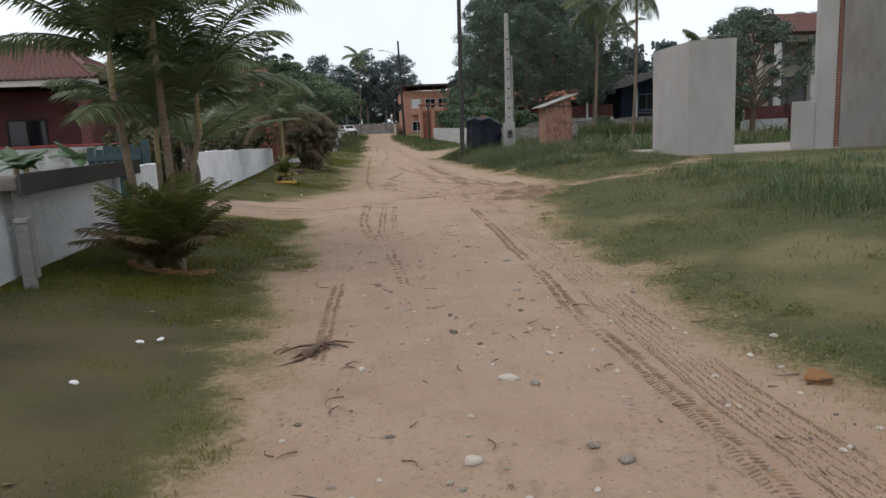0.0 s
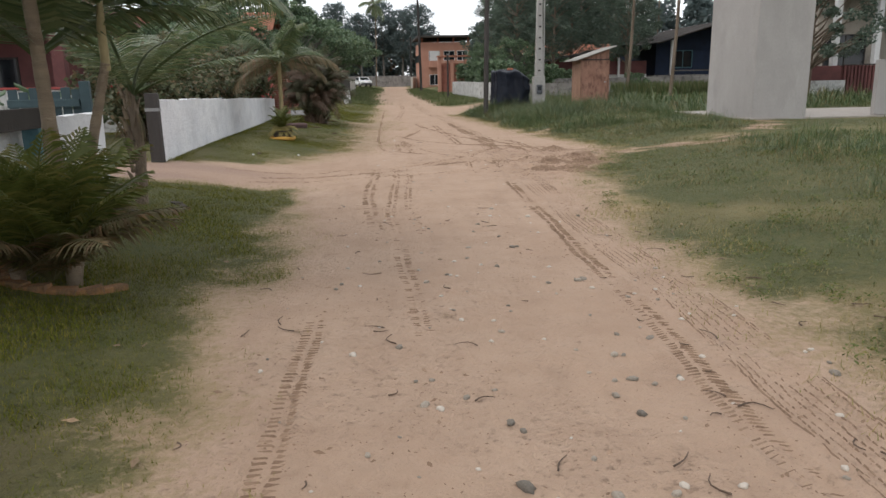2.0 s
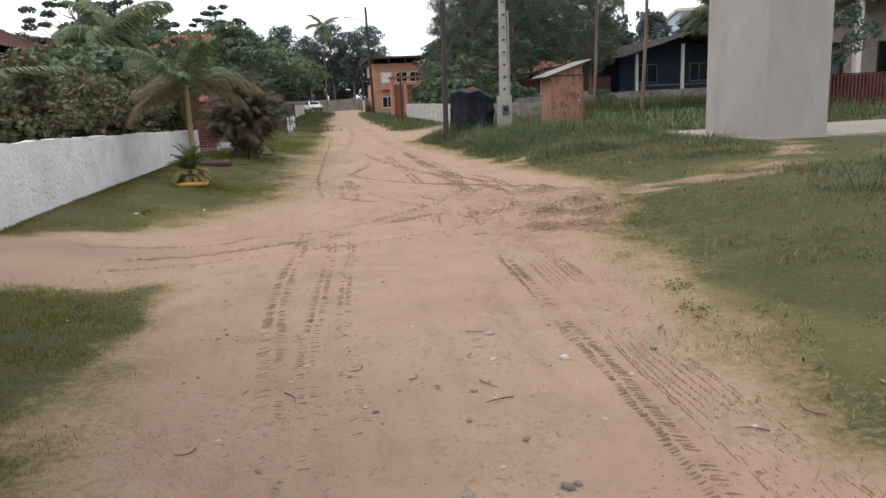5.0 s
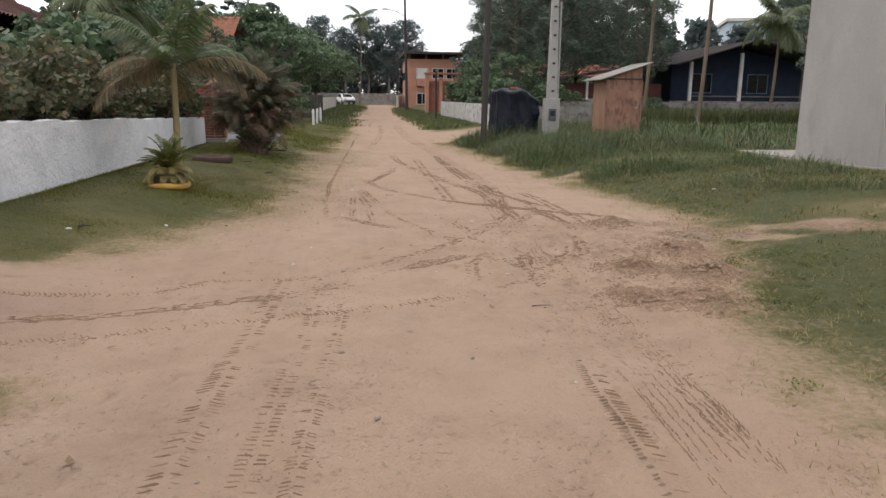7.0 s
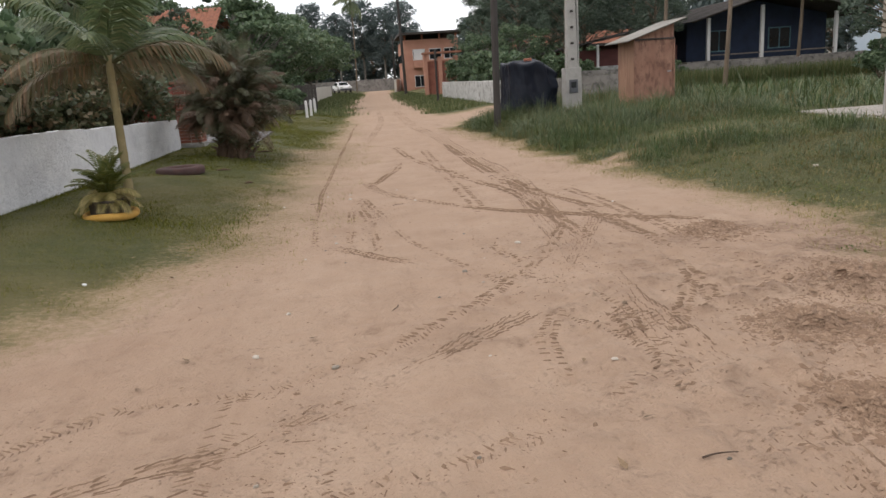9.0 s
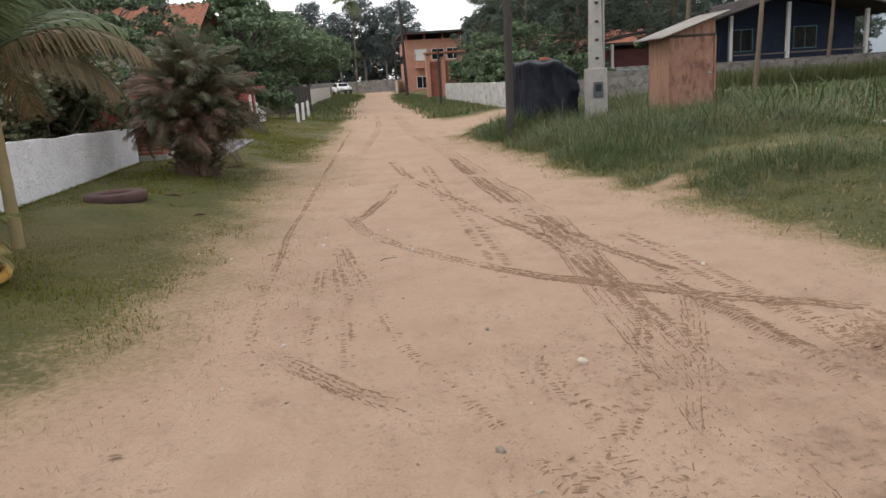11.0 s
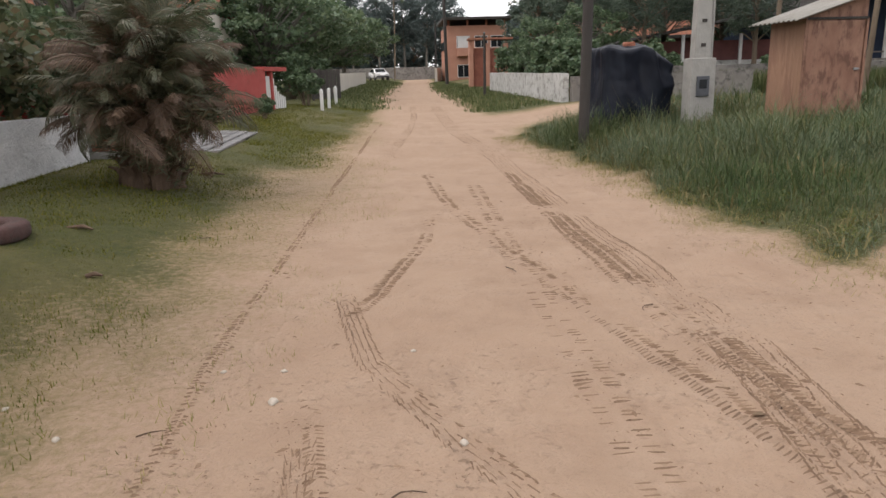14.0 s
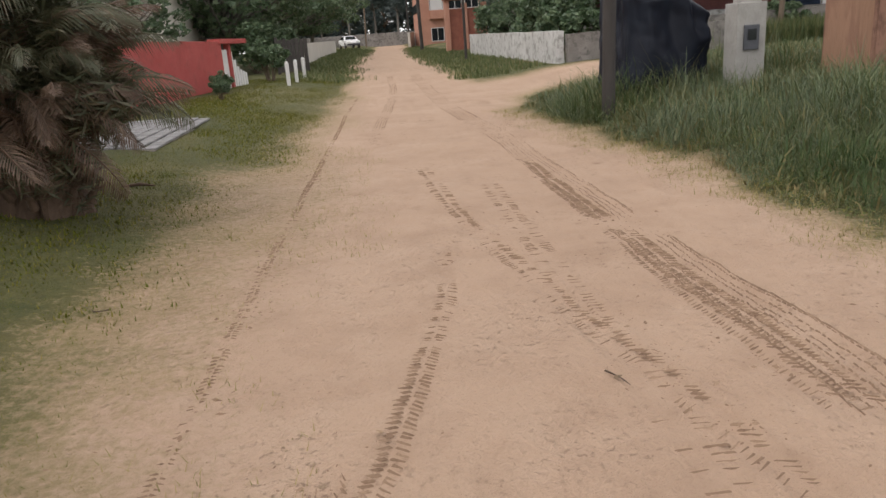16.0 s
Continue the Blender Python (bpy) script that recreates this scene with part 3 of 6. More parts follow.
    v = (y - GROUND_Y[j]) / (GROUND_Y[j + 1] - GROUND_Y[j])
    g = GROUND_Z
    return (g[j, i] * (1 - u) + g[j, i + 1] * u) * (1 - v) + (g[j + 1, i] * (1 - u) + g[j + 1, i + 1] * u) * v


def along_track(pts, step):
    """Evenly spaced places and directions along a line of points."""
    p = np.array(pts, float)
    run = np.concatenate([[0], np.cumsum(np.hypot(*(p[1:] - p[:-1]).T))])
    t = np.arange(0, run[-1], step)
    x, y = np.interp(t, run, p[:, 0]), np.interp(t, run, p[:, 1])
    x = x + (vnoise(x, y, 0.9) - 0.5) * 0.05
    dx, dy = np.gradient(x), np.gradient(y)
    n = np.hypot(dx, dy) + 1e-9
    return x, y, dx / n, dy / n, t, run[-1]


def tread_ridges():
    """The prints that tyre lugs leave: low broken ridges of sand, coloured darker for relief shade, two rows of bars or
    several rows of blocks.
    """
    rnd = np.random.RandomState(88)
    verts, faces, count = [], [], 0
    for pts, width, depth, tread in TRACKS:
        h = width * 0.4
        if tread == 3:
            lanes = [(k, 0.0, 0.02, 0.004, 0.043) for k in np.linspace(-0.95, 0.95, 7) * h] + [(k * h * 1.08, 0.0, 0.045, 0.005, 0.06) for k in (-1, 1)]
        elif tread == 0:
            lanes = [(k * h, 0.2 * k, 0.04, 0.0045, 0.05) for k in (-1, -0.55, 0.0, 0.55, 1)]
        elif tread == 1:
            lanes = [(-0.5 * h, 1.12, h * 0.5, 0.0052, 0.034), (0.5 * h, 2.02, h * 0.5, 0.0052, 0.034)]
        else:
            lanes = [(-0.52 * h, 1.5, h * 0.44, 0.006, 0.042), (0.52 * h, 1.64, h * 0.44, 0.006, 0.042)]
        for offset, angle, half, thick, step in lanes:
            x, y, dx, dy, t, total = along_track(pts, step)
            x, y = x - dy * offset, y + dx * offset
            fade = smooth(-0.01, 0.5, t) * smooth(total + 0.01, total - 0.5, t)
            worn = np.clip((fbm(x, y, 0.8) - 0.3) * 3.2, 0, 1) * min(1.0, depth + 0.15) * fade
            keep = (rnd.rand(len(x)) < 0.15 + 1.1 * worn) & (worn > 0.06) & (grass_cover(x, y) < 0.5) & (y < 48)
            x, y, dx, dy, worn = x[keep], y[keep], dx[keep], dy[keep], worn[keep]
            m = len(x)
            if not m:
                continue
            a = np.arctan2(dy, dx) + angle + rnd.normal(0, 0.06, m)
            x, y = x + rnd.normal(0, 0.0025, m), y + rnd.normal(0, 0.0025, m)
            ca, sa = np.cos(a), np.sin(a)
            ln, th = half * rnd.uniform(0.7, 1.1, m), thick * rnd.uniform(0.8, 1.25, m)
            zz = lie(x, y)
            up = (0.003 + 0.006 * worn) * rnd.uniform(0.7, 1.2, m)
            ring = []
            for u, w, k in ((-1, -1, 0), (1, -1, 0), (1, 1, 0), (-1, 1, 0), (-0.7, 0.1, 1), (0.7, -0.1, 1)):
                ring.append(np.stack([x + u * ln * ca - w * th * sa, y + u * ln * sa + w * th * ca, zz + np.where(k, up, -0.004)], 1))
            verts.append(np.stack(ring, 1).reshape(-1, 3))
            q = count + np.arange(m) * 6
            for f in ((0, 1, 5), (0, 5, 4), (2, 3, 4), (2, 4, 5), (1, 2, 5), (3, 0, 4)):
                faces.append(np.stack([q + f[0], q + f[1], q + f[2]], 1))
            count += m * 6
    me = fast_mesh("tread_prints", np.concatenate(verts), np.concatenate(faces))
    tagged(link_mesh("tread_prints", me, M["print"]), "broken sand ridges left by tyre treads, darkened like shaded relief", "tyre tracks", kind="stuff")


tread_ridges()


# ---------------------------------------------------------------- walls
def wobble(bm, amount, size=0.5):
    for v in bm.verts:
        v.co += Vector([amount * (noise.noise(v.co / size + Vector((k * 7.1, 3.3 * k, 0))) ) for k in (1, 2, 3)])


def wall_between(name, label, ax, ay, bx, by, thick, tops, material, bottom=0.0, kind="structure", category="wall", uneven=0.012):
    """An upright wall from a to b in short lengths, its foot in the ground and its top from tops[0] to tops[1] above datum."""
    n = max(2, int(math.hypot(bx - ax, by - ay) / (0.12 if uneven > 0.015 else 0.25)))
    d = Vector((bx - ax, by - ay, 0)).normalized()
    side = Vector((-d.y, d.x, 0)) * thick / 2
    bm = bmesh.new()
    rings = []
    for i in range(n + 1):
        t = i / n
        c = Vector((ax + (bx - ax) * t, ay + (by - ay) * t, 0))
        foot = min(gz(*(c + side).xy), gz(*(c - side).xy)) - 0.25 + bottom
        top = tops[0] + (tops[1] - tops[0]) * t + uneven * noise.noise(Vector((t * n * 0.4, ax, ay)))
        levels = [foot + (top - foot) * k / 4 for k in range(5)]
        rings.append([[bm.verts.new((c + s * side).to_tuple()[:2] + (z,)) for z in levels] for s in (1, -1)])
    for a, b in zip(rings[:-1], rings[1:]):
        for k in range(4):
            bm.faces.new((a[0][k], b[0][k], b[0][k + 1], a[0][k + 1]))
            bm.faces.new((b[1][k], a[1][k], a[1][k + 1], b[1][k + 1]))
        bm.faces.new((a[0][4], b[0][4], b[1][4], a[1][4]))
    for r, flip in ((rings[0], 0), (rings[-1], 1)):
        for k in range(4):
            q = (r[0][k], r[0][k + 1], r[1][k + 1], r[1][k])
            bm.faces.new(q[::-1] if flip else q)
    wobble(bm, uneven, 0.45)
    wobble(bm, uneven * 0.22, 0.17)
    bmesh.ops.recalc_face_normals(bm, faces=bm.faces)
    return tagged(part(name, bm, material), label, category, kind=kind)


W1 = wall_between("wall_garden_near", "whitewashed low garden wall with grey stains", -3.52, -6, -3.5, 12.3, 0.16, (1.16, 1.16), M["whitewash"], uneven=0.016)
W2 = wall_between("wall_garden_long", "whitewashed low garden wall with weathered top", -3.42, 14.65, -3.42, 29.3, 0.16, (1.27, 1.04), M["whitewash"], uneven=0.018)
wall_between("wall_garden_far", "low stone and white wall behind the palm bush", -3.5, 30.3, -3.7, 33.5, 0.18, (0.85, 0.85), M["whitewash_old"])
wall_between("wall_porch", "white porch wall with red coping before the house", -15, 23.4, -5.2, 23.6, 0.2, (1.5, 1.45), M["whitewash_old"])
wall_between("coping_porch", "red painted wall coping", -15, 23.4, -5.2, 23.6, 0.3, (1.58, 1.53), M["red_paint"], bottom=1.45, category="wall coping")
wall_between("wall_red_street", "red painted boundary wall along the verge", -4.5, 35.6, -3.0, 42.5, 0.2, (1.92, 1.86), M["red_paint"])
wall_between("wall_red_side", "red painted boundary wall of the second garden", -11, 34.6, -4.55, 35.5, 0.2, (1.92, 1.92), M["red_paint"])
wall_between("wall_white_east", "old white boundary wall with grey stains", 7.15, 42.5, 6.75, 58, 0.2, (1.45, 1.6), M["whitewash_old"])
wall_between("wall_grey_east", "grey unpainted boundary wall with dark stains", 7.3, 42.4, 14, 43.2, 0.2, (1.35, 1.4), M["stone_wall"])
wall_between("wall_stone_east", "dark mossy stone wall before the blue cottage", 9, 47.2, 34, 45.6, 0.3, (1.62, 1.62), M["stone_wall"], uneven=0.03)
wall_between("wall_far_end", "grey wall closing the end of the road", -9, 120, 16, 124, 0.3, (2.9, 2.9), M["stone_wall"])
wall_between("wall_far_west", "pale garden wall far along the road", -2.2, 56, -1.2, 84, 0.2, (1.75, 2.0), M["cream"])
wall_between("wall_far_east", "pale low wall by the far bend", 6.0, 96, 8.5, 116, 0.25, (2.4, 2.6), M["cream"])


def gate_leaf(name, label, x, y, rz, w, h, mat, boards=7):
    g = thing(name, label, "gate", x, y, gz(x, y) + 0.05, rz)
    for z in (0.12, h - 0.22):
        part("rail", box(0.02, w, -0.03, 0.03, z, z + 0.1, 0.006), mat, g)
    bw = w / boards
    for i in range(boards):
        part("board", box(i * bw + 0.006, (i + 1) * bw - 0.006, -0.055, -0.032, 0.0, h + 0.03 * math.sin(i * 2.1), 0.004), mat, g)
    part("post", box(-0.12, 0.0, -0.06, 0.06, -0.15, h + 0.1, 0.008), mat, g)
    return g


gate_leaf("open_gate", "open dark teal wooden gate at the driveway", -3.72, 12.5, 190, 0.85, 1.1, M["teal"])
gp = thing("gate_post", "dark wooden gate post against the white wall end", "post", -3.42, 14.52, gz(-3.42, 14.5))
part("shaft", box(-0.1, 0.1, -0.055, 0.055, -0.15, 1.08, 0.01), M["timber"], gp)
part("strap", box(-0.11, 0.11, -0.06, 0.06, 0.8, 0.85, 0.004), M["steel"], gp)


def timber_counter():
    """A heavy plank on a blue post before the near wall."""
    c = thing("timber_bench_top", "weathered dark plank counter on a blue post", "counter", -3.2, 8.9, gz(-3.2, 8.9))
    bm = box(-0.22, 0.04, -2.3, 1.25, 0.84, 0.97, 0.02)
    wobble(bm, 0.012)
    part("plank", bm, M["grey_wood"], c)
    part("edge_board", box(0.045, 0.08, -2.32, 1.27, 0.8, 0.99, 0.008), M["timber"], c)
    part("post", box(-0.12, 0.04, 0.98, 1.16, -0.1, 0.838, 0.01), M["blue_post"], c, "faded blue post")
    part("bracket", box(-0.14, -0.02, -2.05, -1.93, 0.0, 0.838, 0.01), M["concrete"], c)


timber_counter()
cp = thing("concrete_post", "short leaning grey concrete post in the lawn", "post", -3.1, 6.45, gz(-3.1, 6.45), 8)
part("shaft", box(-0.05, 0.05, -0.05, 0.05, -0.1, 0.58, 0.01), M["stone_wall"], cp)
part("cap", box(-0.06, 0.06, -0.06, 0.06, 0.58, 0.62, 0.008), M["stone_wall"], cp)


def brick_pier():
    p = thing("brick_gate_pier", "red-brown brick gate pier with a lamp cap", "gate pier", -3.15, 29.85, gz(-3.15, 29.85))
    part("base", box(-0.3, 0.3, -0.3, 0.3, -0.1, 0.1, 0.01), M["concrete"], p)
    part("core", box(-0.25, 0.25, -0.25, 0.25, 0.1, 1.5), M["cream"], p)
    part("cap", box(-0.32, 0.32, -0.32, 0.32, 1.5, 1.57, 0.012), M["orange_tile"], p)
    bm = cyl(0.2, 0.06, 1.57, 1.72, 8)
    part("finial", bm, M["orange_tile"], p)
    pier_brick = box(-0.118, 0.118, -0.012, 0.012, -0.033, 0.033, 0.004)
    first = part("brick", pier_brick, M["brick_paint"], p)
    me = first.data
    n = 0
    for face in range(4):
        r = pose(0, 0, 0, 0, 0, face * 90)
        for row in range(18):
            for k in range(2):
                x = -0.125 + 0.25 * k + (0.0 if row % 2 else 0.0)
                ob = first if n == 0 else new("brick", me)
                ob.parent = p
                ob.matrix_basis = r @ Matrix.Translation((x, -0.258, 0.145 + row * 0.077))
                n += 1


brick_pier()


# ---------------------------------------------------------------- unfinished building
def unfinished_building():
    zt = 3.85
    slab = box(10.35, 21.0, 21.25, 26.4, -0.1, 0.36, 0.015)
    tagged(part("floor_slab", slab, M["slab"]), "pale concrete floor slab of an unfinished building", "floor slab", kind="structure")
    step = box(9.95, 10.34, 22.9, 25.0, -0.05, 0.34, 0.015)
    tagged(part("floor_step", step, M["slab"]), "pale concrete step beside the slab", "floor slab", kind="structure")
    bm = bmesh.new()
    plan = [(10.24, 23.6), (10.43, 21.32), (11.93, 21.22), (11.95, 21.38), (10.59, 21.48), (10.41, 23.62)]
    lo = [bm.verts.new((x, y, 0.2)) for x, y in plan]
    hi = [bm.verts.new((x, y, zt + (0.05 if i in (2, 3) else -0.08 if i in (0, 5) else 0.0))) for i, (x, y) in enumerate(plan)]
    for i in range(6):
        j = (i + 1) % 6
        bm.faces.new((lo[i], lo[j], hi[j], hi[i]))
    bm.faces.new(hi)
    bm.faces.new(lo[::-1])
    bmesh.ops.bevel(bm, geom=list(bm.edges), offset=0.015, segments=2, affect="EDGES")
    bmesh.ops.recalc_face_normals(bm, faces=bm.faces)
    tagged(part("wall_corner_piece", bm, M["render"]), "cement rendered corner wall of an unfinished building", "wall", kind="structure")
    tagged(part("wall_low_jamb", box(14.0, 14.74, 21.3, 21.46, 0.37, 1.86, 0.012), M["render"]), "low rendered jamb wall beside the opening", "wall", kind="structure")
    tagged(part("wall_tall_piece", box(14.745, 15.4, 21.28, 21.46, 0.2, 5.6, 0.012), M["render"]), "tall cement rendered wall piece", "wall", kind="structure")
    rest = tagged(part("wall_tall_side", box(15.56, 21.0, 21.24, 21.42, 0.2, 5.8, 0.012), M["render_shaded"]), "tall grey rendered wall beside an open brick seam", "wall", kind="structure")
    core = part("seam_core", box(15.405, 15.555, 21.33, 21.42, 0.3, 5.5), M["concrete"], rest)
    first = part("brick", box(-0.052, 0.052, -0.03, 0.03, -0.026, 0.026, 0.006), M["brick_paint"], rest)
    for i in range(58):
        ob = first if i == 0 else new("brick", first.data)
        ob.parent = rest
        ob.location = (15.48 + 0.012 * math.sin(i * 2.3), 21.28 + 0.01 * math.cos(i * 3.1), 0.38 + i * 0.088)


unfinished_building()


# ---------------------------------------------------------------- plank shed, poles, covered heap
def shed():
    s = thing("plywood_shed", "small brown plywood shed with a sloping sheet roof", "shed", 8.42, 30.55, gz(8.8, 31), 3)
    w, d, hl, hr, z0 = 1.14, 1.05, 1.9, 2.26, -0.12

    def panel(name, pts, material, thick, n):
        bm = bmesh.new()
        a = [bm.verts.new(p) for p in pts]
        b = [bm.verts.new((Vector(p) + Vector(n) * thick)) for p in pts]
        bm.faces.new(a)
        bm.faces.new(b[::-1])
        for i in range(len(a)):
            j = (i + 1) % len(a)
            bm.faces.new((a[i], b[i], b[j], a[j]))
        bmesh.ops.recalc_face_normals(bm, faces=bm.faces)
        return part(name, bm, material, s)
    panel("door", [(0.03, -0.012, z0), (w - 0.06, -0.012, z0), (w - 0.06, -0.012, 1.82), (0.03, -0.012, 1.82)], M["plywood"], 0.02, (0, -1, 0))
    panel("front_panel", [(0, 0, z0), (w, 0, z0), (w, 0, hr), (0, 0, hl)], M["plywood"], 0.02, (0, 1, 0))
    panel("back_panel", [(0, d, z0), (w, d, z0), (w, d, hr), (0, d, hl)], M["plywood"], 0.02, (0, -1, 0))
    panel("side_panel", [(0, 0.022, z0), (0, d - 0.022, z0), (0, d - 0.022, hl), (0, 0.022, hl)], M["plywood_side"], 0.02, (1, 0, 0))
    panel("side_panel", [(w, 0.022, z0), (w, d - 0.022, z0), (w, d - 0.022, hr), (w, 0.022, hr)], M["plywood"], 0.02, (-1, 0, 0))
    for x in (-0.02, w - 0.02):
        part("corner_batten", box(x - 0.005, x + 0.04, -0.036, -0.034 + 0.02, z0, 1.86, 0.003), M["plywood"], s)
    part("lintel", box(0, w, -0.05, -0.034, 1.84, 1.88, 0.003), M["timber"], s)
    part("latch", box(w - 0.2, w - 0.1, -0.06, -0.034, 0.98, 1.02, 0.003), M["steel"], s)
    nx = 60
    xs, ys = np.linspace(-0.3, w + 0.25, 3), np.linspace(-0.22, d + 0.25, nx)
    verts, faces = [], []
    for side in (0, 0.012):
        for x in xs:
            for y in ys:
                verts.append((x, y, hl + 0.02 + (hr - hl) / w * x + 0.018 * math.sin(y * 2 * math.pi / 0.146) + side))
    k = len(xs) * nx
    for i in range(len(xs) - 1):
        for j in range(nx - 1):
            a = i * nx + j
            faces.append((a, a + 1, a + nx + 1, a + nx))
            faces.append((k + a, k + a + nx, k + a + nx + 1, k + a + 1))
    for i in range(len(xs) - 1):
        for j in (0, nx - 1):
            a = i * nx + j
            faces.append((a, a + nx, k + a + nx, k + a))
    for j in range(nx - 1):
        for i in (0, len(xs) - 1):
            a = i * nx + j
            faces.append((a, k + a, k + a + 1, a + 1))
    link_mesh("roof_sheet", fast_mesh("roof_sheet", verts, faces), M["fibre"], s, "grey corrugated roof sheet")


shed()


def concrete_pole():
    p = thing("concrete_utility_pole", "tapered concrete utility pole on a meter pillar", "utility pole", 6.9, 31.3, gz(6.9, 31.3))
    bm = box(-0.23, 0.23, -0.19, 0.19, -0.2, 1.3, 0.015)
    part("meter_pillar", bm, M["concrete"], p)
    part("meter_box", box(-0.13, 0.11, -0.225, -0.2, 0.62, 0.98, 0.01), M["meter"], p, "dark meter box")
    part("meter_window", box(-0.08, 0.06, -0.235, -0.227, 0.76, 0.92, 0.004), M["glass_dark"], p)
    bm = bmesh.new()
    w0, w1, h = 0.15, 0.075, 6.0
    lo = [bm.verts.new((x * w0, y * w0 * 0.8, 1.27)) for x, y in ((-1, -1), (1, -1), (1, 1), (-1, 1))]
    hi = [bm.verts.new((x * w1, y * w1 * 0.8, h)) for x, y in ((-1, -1), (1, -1), (1, 1), (-1, 1))]
    for i in range(4):
        bm.faces.new((lo[i], lo[(i + 1) % 4], hi[(i + 1) % 4], hi[i]))
    bm.faces.new(hi)
    bmesh.ops.bevel(bm, geom=list(bm.edges), offset=0.012, segments=1, affect="EDGES")
    part("shaft", bm, M["concrete"], p)
    for i in range(9):
        part("bolt_hole", box(-0.045, 0.045, -0.135, -0.11, 1.5 + i * 0.42, 1.56 + i * 0.42, 0.01), M["timber"], p)
    part("conduit", cyl(0.035, 0.035, 1.27, 4.2, 10, 0.19, -0.02), M["concrete"], p, "grey conduit pipe")


concrete_pole()


def wood_pole(x, y, h, r0, r1, lean=(0, 0), lamp=False, arm=True):
    g = gz(x, y)
    p = thing("wooden_utility_pole", "tall dark wooden utility pole" + (" with crossarm" if arm else "") + (" with a street lamp" if lamp else " beside the road"), "utility pole", x, y, g, 0, "utility poles")
    pts = [(lean[0] * t, lean[1] * t, -0.3 + t * (h + 0.3)) for t in np.linspace(0, 1, 7)]
    tube("shaft", pts, np.linspace(r0, r1, 7), M["timber"], p, sides=12)
    part("cap", cyl(r1 * 1.05, r1 * 0.6, h - 0.01, h + 0.05, 12, lean[0], lean[1]), M["steel"], p)
    if arm:
        part("crossarm", box(lean[0] - 0.8, lean[0] + 0.8, lean[1] - r1 - 0.1, lean[1] - r1, h - 0.7, h - 0.58, 0.01), M["timber"], p)
        for k in (-0.7, -0.35, 0.35, 0.7):
            part("insulator", cyl(0.05, 0.03, h - 0.58, h - 0.44, 10, lean[0] + k, lean[1] - r1 - 0.05), M["lamp_glass"], p)
    if lamp:
        tube("lamp_arm", [(lean[0], lean[1], h - 1.6), (lean[0] - 0.7, lean[1] - 0.3, h - 1.2), (lean[0] - 1.7, lean[1] - 0.6, h - 1.0)], [0.03] * 3, M["steel"], p)
        bm = box(lean[0] - 2.2, lean[0] - 1.65, lean[1] - 0.72, lean[1] - 0.5, h - 1.06, h - 0.94, 0.03)
        part("lamp_head", bm, M["lamp_glass"], p, "street lamp head")
    return p


wood_pole(4.7, 31.1, 9.5, 0.1, 0.085, (0.15, 0))
wood_pole(5.97, 80.0, 10.5, 0.15, 0.1, (-0.2, 0), lamp=True, arm=False)
wood_pole(6.9, 110.0, 7.2, 0.12, 0.09, (0, 0), arm=False)
wood_pole(5.85, 54.0, 3.0, 0.07, 0.06, (0, 0), arm=False)


def covered_heap():
    """A boxy heap of goods under a black tarpaulin with sharp folds."""
    h = thing("tarpaulin_heap", "boxy heap covered by a crumpled black tarpaulin", "tarpaulin", 6.0, 32.6, gz(6.07, 32.6))
    h.scale = (0.8, 0.85, 1.04)
    bm = box(-0.78, 0.78, -0.62, 0.62, -0.1, 1.5)
    bmesh.ops.subdivide_edges(bm, edges=bm.edges, cuts=30, use_grid_fill=True)

    def fold(p, size, seed):
        return 1 - 2.2 * abs(noise.noise(p / size + Vector((seed, seed * 2.3, 0))))
    for v in bm.verts:
        q = v.co.copy()
        t = (q.z + 0.1) / 1.6
        rim = max(abs(q.x) / 0.78, abs(q.y) / 0.62)
        out = Vector((q.x, q.y, 0)).normalized()
        drape = 0.12 * fold(Vector((q.x, q.y, q.z * 0.35)), 0.42, 3.1) + 0.018 * fold(Vector((q.x + q.z * 0.5, q.y, q.z)), 0.23, 8.7)
        flare = 0.16 * (1 - t) ** 2.5
        if t < 0.999:
            v.co += out * (drape * (0.4 + 0.8 * rim) + flare)
            v.co.z += t ** 3 * (0.12 * noise.noise(Vector((q.x * 1.6, q.y * 1.6, 3))))
        else:
            v.co += out * drape * rim
            v.co.z += 0.12 * noise.noise(Vector((q.x * 1.6, q.y * 1.6, 3))) + (0.07 * fold(q, 0.5, 5.5) + 0.06) * (1 - rim ** 4)
        v.co.z -= 0.42 * max(0.0, q.x - 0.15) * t ** 2
        v.co.z += 0.10 * max(0.0, -q.x - 0.2) * t ** 2
    part("sheet", bm, M["tarp"], h, "crumpled black plastic sheet", smooth=True)
    bm = box(-0.16, 0.12, -0.12, 0.08, 1.56, 1.66, 0.03)
    wobble(bm, 0.03, 0.12)
    part("weight", bm, M["brick"], h, "orange brick weighing the sheet down")


covered_heap()


# ---------------------------------------------------------------- houses
def tiled_slope(corners, period=0.22, rows=14, lift=0.03):
    """A sheet of barrel tiles over a four-cornered slope: eave left, eave right, ridge right, ridge left."""
    a, b, c, d = [Vector(p) for p in corners]
    n = (b - a).cross(d - a).normalized()
    nu = max(8, int((b - a).length / period) * 4)
    verts, faces = [], []
    for j in range(rows * 2):
        t = (j // 2 + (j % 2) * 0.96) / rows
        up = lift * (0.9 - 0.9 * (j % 2))
        for i in range(nu + 1):
            s = i / nu
            p = (a.lerp(b, s)).lerp(d.lerp(c, s), t)
            verts.append(p + n * (up + 0.035 * math.sin(s * (b - a).length / period * 2 * math.pi)))
    for j in range(rows * 2 - 1):
        for i in range(nu):
            q = j * (nu + 1) + i
            faces.append((q, q + 1, q + nu + 2, q + nu + 1))
